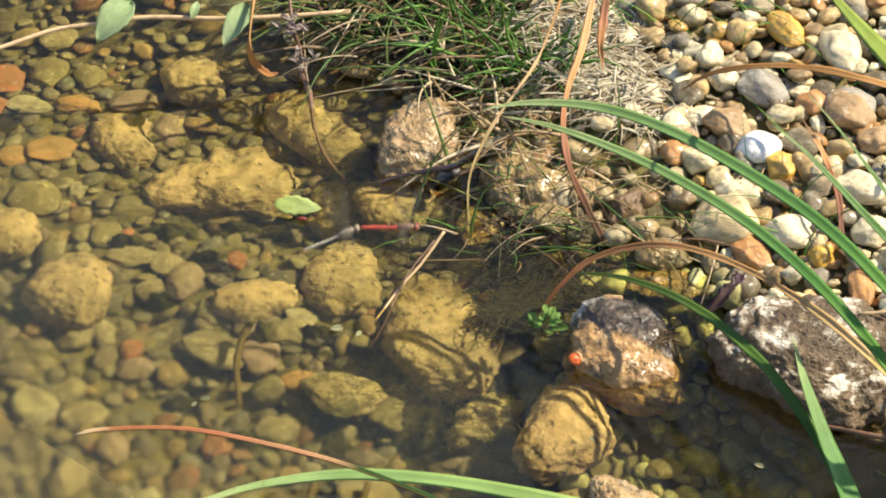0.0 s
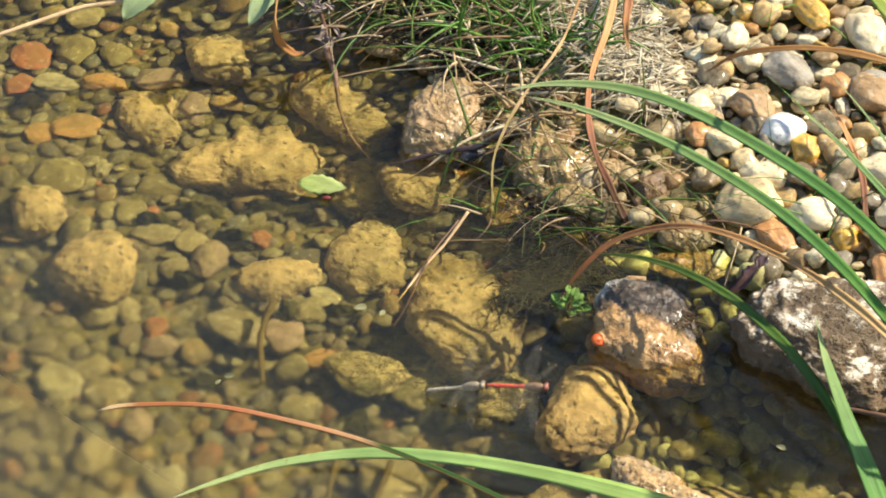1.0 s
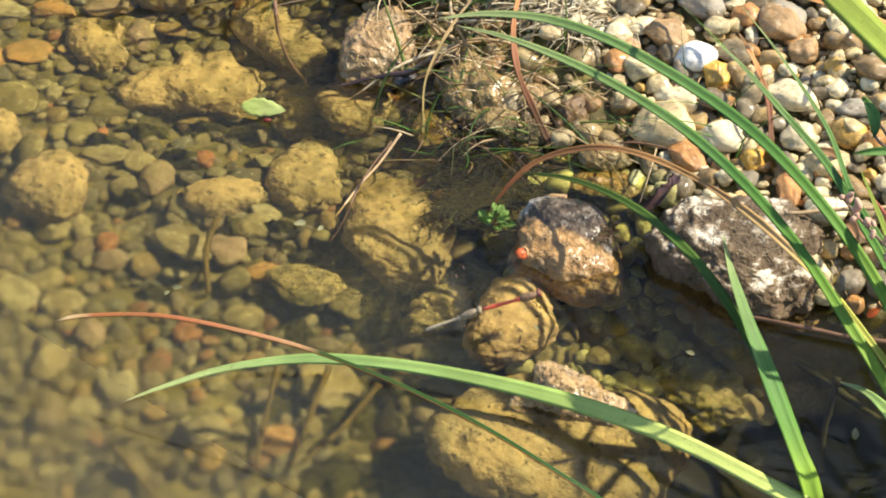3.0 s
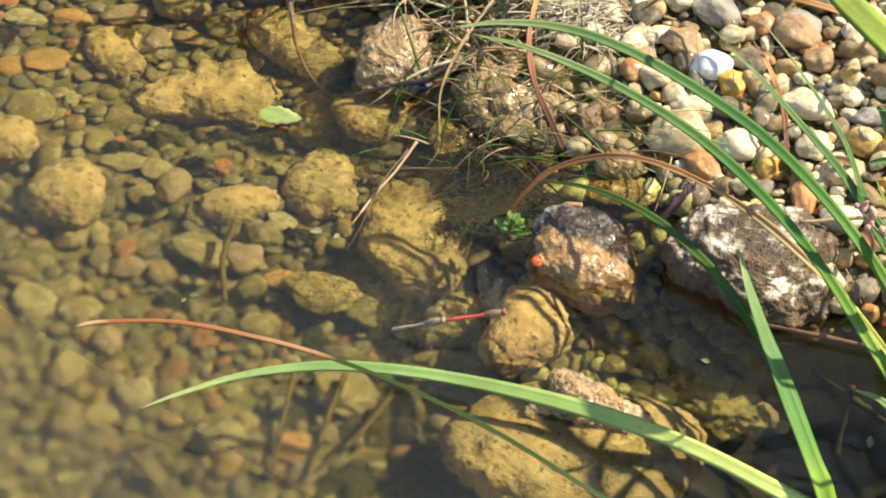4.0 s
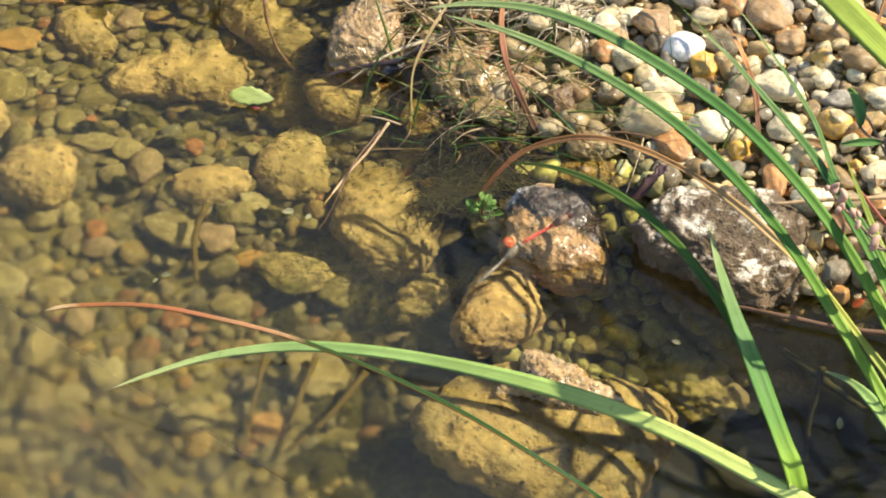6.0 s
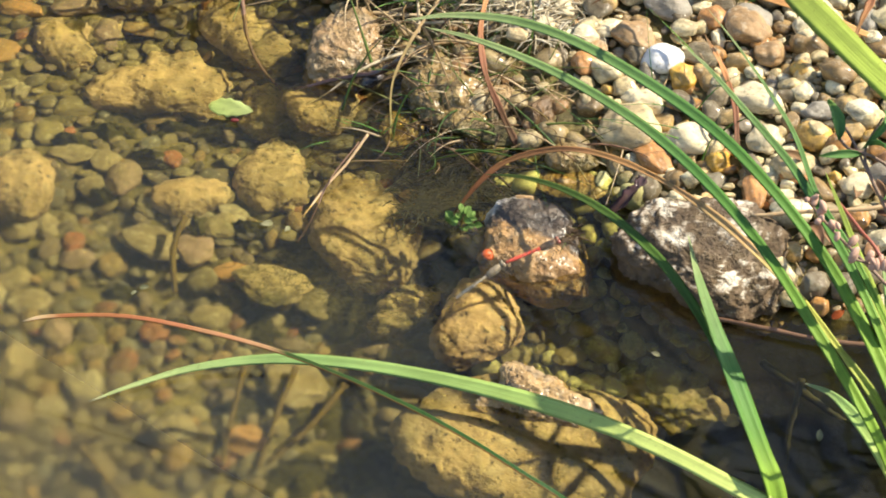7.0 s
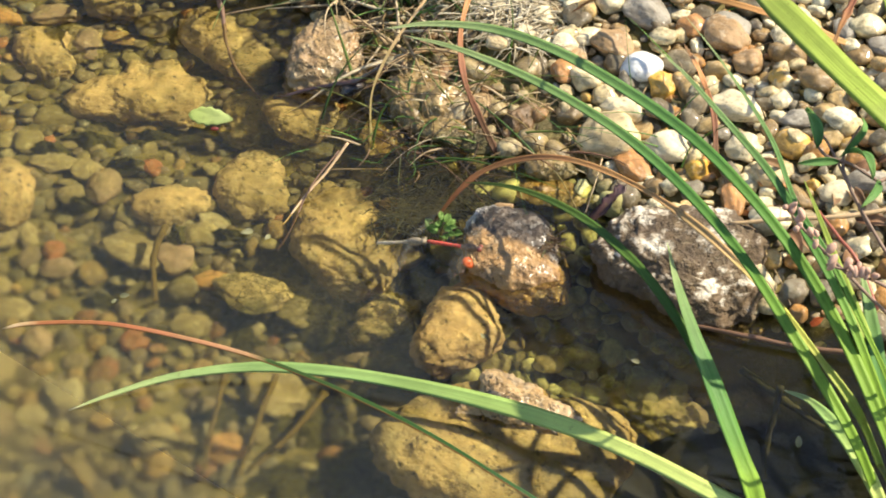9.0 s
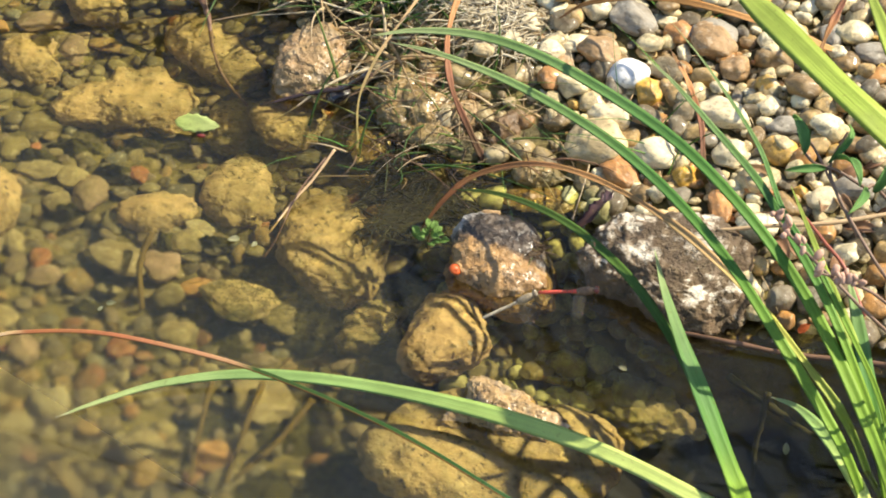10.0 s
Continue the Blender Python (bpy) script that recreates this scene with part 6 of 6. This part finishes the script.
# ---- a pair of darters flying in tandem, dipping to the water ----
def wing_material():
    n = Nodes("clear_wing")
    cell = n.add("TexVoronoi", Scale=700.0)
    cell.feature = "DISTANCE_TO_EDGE"
    n.put(cell, "Vector", n.coords())
    vein = n.math("LESS_THAN", cell.outputs["Distance"], 0.05)
    d = n.principled((0.45, 0.40, 0.30), 0.35)
    tr = n.add("BsdfTransparent")
    s = n.add("MixShader", Fac=n.math("ADD", n.math("MULTIPLY", vein, 0.07), 0.012))
    n.t.links.new(tr.outputs[0], s.inputs[1])
    n.t.links.new(d, s.inputs[2])
    return n.done(s.outputs[0])


WING = wing_material()
MALE_RED = plain_material("scarlet_abdomen", (0.70, 0.095, 0.055), 0.45, 0.4, 700)
MALE_BROWN = plain_material("brown_thorax", (0.26, 0.15, 0.08), 0.6, 0.9, 750)
MALE_EYE = plain_material("red_brown_eye", (0.25, 0.06, 0.04), 0.2)
FEMALE_TAN = plain_material("tan_abdomen", (0.62, 0.52, 0.36), 0.6, 0.75, 700, Specular_IOR_Level=0.2)
FEMALE_GREY = plain_material("grey_brown_thorax", (0.34, 0.27, 0.17), 0.6, 0.9, 750)
FEMALE_EYE = plain_material("grey_eye", (0.24, 0.19, 0.12), 0.2)
LEG_BLACK = plain_material("black_leg", (0.02, 0.018, 0.015), 0.4)


def lathe(name, x0, profile, material, parent, label="", squash=1.0, rings=None):
    """A body part turned round the x axis; profile: steps of (x, radius)."""
    bm = bmesh.new()
    sides = 14
    last = None
    for x, r in profile:
        ring = [bm.verts.new((x0 + x, r * math.cos(6.28318 * j / sides), r * squash * math.sin(6.28318 * j / sides))) for j in range(sides)]
        if last:
            for j in range(sides):
                bm.faces.new((last[j], last[(j + 1) % sides], ring[(j + 1) % sides], ring[j]))
        else:
            bm.faces.new(ring[::-1])
        last = ring
    bm.faces.new(last)
    bmesh.ops.recalc_face_normals(bm, faces=bm.faces)
    return part(name, bm, material, parent, label)


def wing(parent, at, length, chord, side, sweep):
    """A long clear wing with its root at the thorax; it beats about the body's axis."""
    bm = bmesh.new()
    top, low = [], []
    n = 14
    for i in range(n + 1):
        s = i / n
        w = chord * (0.35 + 0.65 * math.sin(math.pi * min(1, s * 0.9 + 0.08)) ** 0.6) * (1 if s < 0.9 else max(0.15, 1 - (s - 0.9) * 7))
        for k, f in enumerate((0.35, 0.0, -0.3, -0.65)):
            z = 0.00025 * (1 - (k % 2) * 2)
            top.append(bm.verts.new((f * w + sweep * s * length, side * s * length, z + 0.00006)))
            low.append(bm.verts.new((f * w + sweep * s * length, side * s * length, z - 0.00006)))
    for i in range(n):
        for k in range(3):
            a = i * 4 + k
            bm.faces.new((top[a], top[a + 1], top[a + 5], top[a + 4]))
            bm.faces.new((low[a], low[a + 4], low[a + 5], low[a + 1]))
    bmesh.ops.recalc_face_normals(bm, faces=bm.faces)
    ob = part("wing", bm, WING, parent, "clear netted wing")
    ob.location = at
    bm = bmesh.new()
    bmesh.ops.create_cube(bm, size=1.0)
    mark = part("wing_spot", bm, MALE_BROWN, ob, "dark spot at the wing tip")
    mark.scale, mark.location = (0.0007, 0.0026, 0.00026), (0.3 * chord * 0.8 + sweep * 0.86 * length, side * 0.86 * length, 0.0003)
    return ob


def darter(label, start, body, trunk, eye, slim=1.0):
    """A darter whose body runs along +x; start: where its tail tip lies on x."""
    d = tagged(new("dragonfly"), label, "dragonfly", "dragonflies in tandem")
    d.empty_display_size = 0.01
    ab = [(0.0, 0.0005), (0.001, 0.0011), (0.004, 0.0013), (0.008, 0.0014), (0.014, 0.0012), (0.019, 0.0011), (0.0215, 0.0015), (0.0235, 0.0018)]
    ab = [(x, r * slim) for x, r in ab]
    abdomen = lathe("abdomen", start, ab, body, d)
    for k in range(7):
        x = 0.002 + 0.003 * k
        lathe("segment_joint", start + x, [(0.0, 0.0012 * slim), (0.0001, 0.00146 * slim), (0.0002, 0.00146 * slim), (0.0003, 0.0012 * slim)], trunk, abdomen)
    lathe("thorax", start + 0.0225, [(0.0, 0.0013), (0.0012, 0.0018), (0.0035, 0.0023), (0.0065, 0.0024), (0.009, 0.0020), (0.0108, 0.0012)], trunk, d, squash=1.15)
    head = lathe("head", start + 0.0325, [(0.0, 0.0008), (0.0006, 0.0017), (0.0018, 0.0021), (0.0028, 0.0017), (0.0034, 0.0007)], trunk, d)
    for s in (-1, 1):
        bm = bmesh.new()
        bmesh.ops.create_icosphere(bm, subdivisions=3, radius=0.00145)
        e = part("eye", bm, eye, head)
        e.location = (start + 0.0345, s * 0.0014, 0.0007)
        for k in range(3):
            foot = (start + 0.0275 + 0.002 * k, s * 0.0012, -0.003)
            leg = stem_mesh("leg", [foot, (foot[0] + 0.002, s * 0.004, -0.0045), (foot[0] + 0.001 * k, s * 0.0035, -0.0075)], 0.0003, 0.00015, LEG_BLACK, 8, 5)
            g = new("leg", leg)
            g.parent = d
    wings = []
    for s in (-1, 1):
        wings.append((wing(d, (start + 0.0300, s * 0.0012, 0.0032), 0.028, 0.0062, s, 0.10), s, 0.0))
        wings.append((wing(d, (start + 0.0265, s * 0.0012, 0.0032), 0.0265, 0.0078, s, -0.06), s, 1.6))
    return d, wings


male, male_wings = darter("scarlet male darter flying ahead, holding its mate by the tail", 0.0, MALE_RED, MALE_BROWN, MALE_EYE, 0.85)
female, female_wings = darter("grey-tan female darter towed behind, dipping to the water", -0.0365, FEMALE_TAN, FEMALE_GREY, FEMALE_EYE, 0.72)

# seconds, x, y, z, pitch, heading of the point where the two are joined
MALE_ROWS = [
    (0.00, -0.0689, 0.0599, 0.0420, -9, -12),
    (0.10, -0.0679, -0.0290, 0.0200, -12, -8),
    (0.20, -0.0174, -0.0688, 0.0120, -13, 8),
    (0.30, 0.0312, -0.0411, 0.0300, -12, 58),
    (0.40, 0.0069, -0.0041, 0.0450, -9, 22),
    (0.50, -0.0097, 0.0258, 0.0450, -10, 12),
    (0.60, -0.0099, 0.0235, 0.0450, -10, 20),
    (0.70, -0.0114, 0.0212, 0.0450, -10, 23),
    (0.80, -0.0142, 0.0209, 0.0450, -9, 19),
    (0.90, -0.0125, -0.0063, 0.0320, -10, -13),
    (1.00, -0.0090, -0.0647, 0.0160, -10, -14),
    (1.10, 0.0399, -0.0796, 0.0100, -12, 14),
    (1.20, 0.0424, -0.0367, 0.0320, -8, 45),
    (1.30, 0.0107, 0.0253, 0.0450, -10, 16),
    (1.40, -0.0044, 0.0299, 0.0460, -10, 21),
    (1.50, -0.0255, 0.0435, 0.0460, -12, 10),
    (1.60, -0.0060, 0.0448, 0.0460, -9, 17),
    (1.80, -0.0068, 0.0470, 0.0460, -10, 19),
    (1.90, -0.0087, 0.0414, 0.0440, -10, 19),
    (2.00, -0.0130, 0.0171, 0.0300, -10, -21),
    (2.10, -0.0018, -0.0856, 0.0160, -11, -10),
    (2.20, 0.0488, -0.0845, 0.0120, -13, 36),
    (2.40, 0.0359, -0.0428, 0.0450, -10, 18),
    (2.70, 0.0260, -0.0116, 0.0460, -10, 18),
    (2.90, 0.0131, -0.0352, 0.0300, -10, -12),
    (3.05, 0.0386, -0.0905, 0.0120, -12, 23),
    (3.20, 0.0306, -0.0322, 0.0430, -10, 20),
    (3.30, 0.0166, 0.0002, 0.0440, -10, 17),
    (3.40, 0.0071, 0.0177, 0.0440, -10, 18),
    (3.50, 0.0045, 0.0202, 0.0440, -9, 16),
    (3.60, 0.0014, 0.0189, 0.0440, -9, 21),
    (3.70, 0.0091, 0.0192, 0.0440, -10, 14),
    (3.80, 0.0043, 0.0173, 0.0440, -9, 20),
    (3.90, -0.0019, -0.0175, 0.0320, -9, -26),
    (4.00, -0.0012, -0.0814, 0.0180, -10, 1),
    (4.10, 0.0483, -0.0768, 0.0120, -10, 76),
    (4.20, 0.0139, -0.0179, 0.0400, -10, 21),
    (4.30, -0.0288, 0.0451, 0.0450, -9, 6),
    (4.40, -0.0289, 0.0449, 0.0450, -10, 5),
    (4.50, -0.0142, 0.0359, 0.0450, -10, 13),
    (4.60, -0.0140, 0.0328, 0.0450, -10, 22),
    (4.70, -0.0133, 0.0396, 0.0440, -10, 16),
    (4.80, -0.0158, 0.0186, 0.0340, -10, -16),
    (4.90, -0.0078, -0.0408, 0.0200, -11, -14),
    (5.00, 0.0504, -0.0886, 0.0120, -11, 75),
    (5.10, 0.0359, -0.0462, 0.0300, -10, 61),
    (5.20, -0.0060, 0.0376, 0.0440, -10, -2),
    (5.30, -0.0111, 0.0495, 0.0450, -10, 16),
    (5.40, -0.0161, 0.0415, 0.0450, -9, 25),
    (5.50, -0.0017, 0.0458, 0.0450, -10, 18),
    (5.60, -0.0056, 0.0467, 0.0450, -10, 17),
    (5.70, -0.0160, 0.0321, 0.0400, -10, -4),
    (5.80, -0.0058, -0.0499, 0.0220, -11, -14),
    (5.90, 0.0406, -0.0835, 0.0120, -12, 25),
    (6.00, 0.0616, -0.0410, 0.0280, -10, 32),
    (6.10, 0.0277, 0.0058, 0.0420, -9, -1),
    (6.20, 0.0141, 0.0327, 0.0450, -9, 19),
    (6.50, 0.0283, 0.0181, 0.0450, -9, 14),
    (6.75, 0.0203, -0.0249, 0.0300, -10, -12),
    (6.90, 0.0725, -0.0785, 0.0120, -11, 22),
    (7.10, 0.0544, -0.0006, 0.0440, -9, 19),
    (7.30, 0.0550, 0.0220, 0.0440, -10, 7),
    (7.50, 0.0573, 0.0259, 0.0440, -9, 14),
    (7.60, 0.0532, 0.0145, 0.0440, -10, 15),
    (7.70, 0.0407, -0.0168, 0.0340, -10, -11),
    (7.80, 0.0720, -0.0989, 0.0160, -12, 17),
    (7.90, 0.1008, -0.0876, 0.0120, -12, 71),
    (8.00, 0.0625, 0.0080, 0.0380, -9, 20),
    (8.10, 0.0520, 0.0564, 0.0500, -10, 1),
    (8.30, 0.0530, 0.0606, 0.0520, -10, -3),
    (8.50, 0.0531, 0.0623, 0.0520, -10, -5),
    (8.70, 0.0550, 0.0655, 0.0520, -10, -6),
    (8.80, 0.0537, 0.0632, 0.0520, -10, -5),
    (8.90, 0.0317, 0.0496, 0.0460, -10, -15),
    (9.00, 0.0288, -0.0261, 0.0320, -9, -23),
    (9.20, 0.0466, -0.0417, 0.0300, -10, -21),
    (9.40, 0.0411, -0.0543, 0.0300, -10, -11),
    (9.50, 0.0270, -0.0793, 0.0240, -10, -10),
    (9.60, 0.0986, -0.1126, 0.0140, -10, -5),
    (9.70, 0.1350, -0.1133, 0.0300, -9, -1),
    (9.80, 0.1210, -0.0942, 0.0360, -8, -0),
    (9.90, 0.1062, -0.0862, 0.0360, -8, -0),
    (10.00, 0.1014, -0.0699, 0.0360, -8, -6),
]
FEMALE_ROWS = [
    (0.00, -0.0689, 0.0599, 0.0420, -21, 8),
    (0.10, -0.0679, -0.0290, 0.0200, -24, -23),
    (0.20, -0.0174, -0.0688, 0.0120, -25, -8),
    (0.30, 0.0312, -0.0411, 0.0300, -36, 98),
    (0.40, 0.0069, -0.0041, 0.0450, -32, 12),
    (0.50, -0.0097, 0.0258, 0.0450, -39, 5),
    (0.60, -0.0099, 0.0235, 0.0450, -44, -3),
    (0.70, -0.0114, 0.0212, 0.0450, -41, -15),
    (0.80, -0.0142, 0.0209, 0.0450, -45, 2),
    (0.90, -0.0125, -0.0063, 0.0320, -25, -25),
    (1.00, -0.0090, -0.0647, 0.0160, -19, -14),
    (1.10, 0.0399, -0.0796, 0.0100, -17, 12),
    (1.20, 0.0424, -0.0367, 0.0320, -28, 37),
    (1.30, 0.0107, 0.0253, 0.0450, -32, 19),
    (1.40, -0.0044, 0.0299, 0.0460, -39, 5),
    (1.50, -0.0255, 0.0435, 0.0460, -38, -22),
    (1.60, -0.0060, 0.0448, 0.0460, -32, 1),
    (1.80, -0.0068, 0.0470, 0.0460, -31, 4),
    (1.90, -0.0087, 0.0414, 0.0440, -33, 21),
    (2.00, -0.0130, 0.0171, 0.0300, -26, -25),
    (2.10, -0.0018, -0.0856, 0.0160, -21, -22),
    (2.20, 0.0488, -0.0845, 0.0120, -21, 22),
    (2.40, 0.0359, -0.0428, 0.0450, -31, 17),
    (2.70, 0.0260, -0.0116, 0.0460, -30, 18),
    (2.90, 0.0131, -0.0352, 0.0300, -26, -20),
    (3.05, 0.0386, -0.0905, 0.0120, -20, 20),
    (3.20, 0.0306, -0.0322, 0.0430, -31, 20),
    (3.30, 0.0166, 0.0002, 0.0440, -30, 18),
    (3.40, 0.0071, 0.0177, 0.0440, -32, 33),
    (3.50, 0.0045, 0.0202, 0.0440, -25, 35),
    (3.60, 0.0014, 0.0189, 0.0440, -32, 18),
    (3.70, 0.0091, 0.0192, 0.0440, -33, 18),
    (3.80, 0.0043, 0.0173, 0.0440, -34, 21),
    (3.90, -0.0019, -0.0175, 0.0320, -23, -28),
    (4.00, -0.0012, -0.0814, 0.0180, -24, -13),
    (4.10, 0.0483, -0.0768, 0.0120, -21, 82),
    (4.20, 0.0139, -0.0179, 0.0400, -29, 30),
    (4.30, -0.0288, 0.0451, 0.0450, -40, 8),
    (4.40, -0.0289, 0.0449, 0.0450, -33, 12),
    (4.50, -0.0142, 0.0359, 0.0450, -28, 22),
    (4.60, -0.0140, 0.0328, 0.0450, -36, -0),
    (4.70, -0.0133, 0.0396, 0.0440, -34, 21),
    (4.80, -0.0158, 0.0186, 0.0340, -25, -19),
    (4.90, -0.0078, -0.0408, 0.0200, -26, -19),
    (5.00, 0.0504, -0.0886, 0.0120, -16, 72),
    (5.10, 0.0359, -0.0462, 0.0300, -32, 70),
    (5.20, -0.0060, 0.0376, 0.0440, -27, -15),
    (5.30, -0.0111, 0.0495, 0.0450, -25, 24),
    (5.40, -0.0161, 0.0415, 0.0450, -31, 24),
    (5.50, -0.0017, 0.0458, 0.0450, -24, 32),
    (5.60, -0.0056, 0.0467, 0.0450, -21, 34),
    (5.70, -0.0160, 0.0321, 0.0400, -28, -13),
    (5.80, -0.0058, -0.0499, 0.0220, -25, -19),
    (5.90, 0.0406, -0.0835, 0.0120, -22, 20),
    (6.00, 0.0616, -0.0410, 0.0280, -28, 33),
    (6.10, 0.0277, 0.0058, 0.0420, -24, -12),
    (6.20, 0.0141, 0.0327, 0.0450, -26, 17),
    (6.50, 0.0283, 0.0181, 0.0450, -29, 19),
    (6.75, 0.0203, -0.0249, 0.0300, -24, -18),
    (6.90, 0.0725, -0.0785, 0.0120, -19, 35),
    (7.10, 0.0544, -0.0006, 0.0440, -26, 17),
    (7.30, 0.0550, 0.0220, 0.0440, -24, 11),
    (7.50, 0.0573, 0.0259, 0.0440, -22, 14),
    (7.60, 0.0532, 0.0145, 0.0440, -26, 0),
    (7.70, 0.0407, -0.0168, 0.0340, -23, -29),
    (7.80, 0.0720, -0.0989, 0.0160, -31, -1),
    (7.90, 0.1008, -0.0876, 0.0120, -20, 79),
    (8.00, 0.0625, 0.0080, 0.0380, -29, 28),
    (8.10, 0.0520, 0.0564, 0.0500, -25, 9),
    (8.30, 0.0530, 0.0606, 0.0520, -24, 6),
    (8.50, 0.0531, 0.0623, 0.0520, -22, 4),
    (8.70, 0.0550, 0.0655, 0.0520, -23, 3),
    (8.80, 0.0537, 0.0632, 0.0520, -23, -0),
    (8.90, 0.0317, 0.0496, 0.0460, -23, -20),
    (9.00, 0.0288, -0.0261, 0.0320, -23, -25),
    (9.20, 0.0466, -0.0417, 0.0300, -23, -26),
    (9.40, 0.0411, -0.0543, 0.0300, -28, -4),
    (9.50, 0.0270, -0.0793, 0.0240, -25, -19),
    (9.60, 0.0986, -0.1126, 0.0140, -20, 6),
    (9.70, 0.1350, -0.1133, 0.0300, -29, 3),
    (9.80, 0.1210, -0.0942, 0.0360, -23, 18),
    (9.90, 0.1062, -0.0862, 0.0360, -24, 26),
    (10.00, 0.1014, -0.0699, 0.0360, -21, 14),
]


def motions():
    """The flight of the pair, the beat of their wings and the sway of the reed."""
    for thing, rows, wings in ((male, MALE_ROWS, male_wings), (female, FEMALE_ROWS, female_wings)):
        walk(thing, [(t, pose(x, y, z, 0, pitch, turn)) for t, x, y, z, pitch, turn in rows])
        for ob, s, phase in wings:
            at = ob.location.copy()
            beats = []
            for k in range(151):
                a = 32 * math.sin(2.4 * k + phase) + 12
                beats.append((k / 15, pose(*at, s * a, 0, 0)))
            walk(ob, beats)
    foot = reed.location.copy()
    sway = ((0.0, 3), (0.5, 6), (1.0, 5), (1.5, -5), (2.0, -1), (2.75, 3), (3.5, 0), (4.0, 4), (4.5, 6), (5.0, 4), (5.5, 1), (6.0, -4), (6.75, -2), (7.5, 2), (8.25, -2), (9.0, 3), (10.0, 0))
    walk(reed, [(t, pose(*foot, 0, 0.06 * k, 0)) for t, k in sway])


motions()
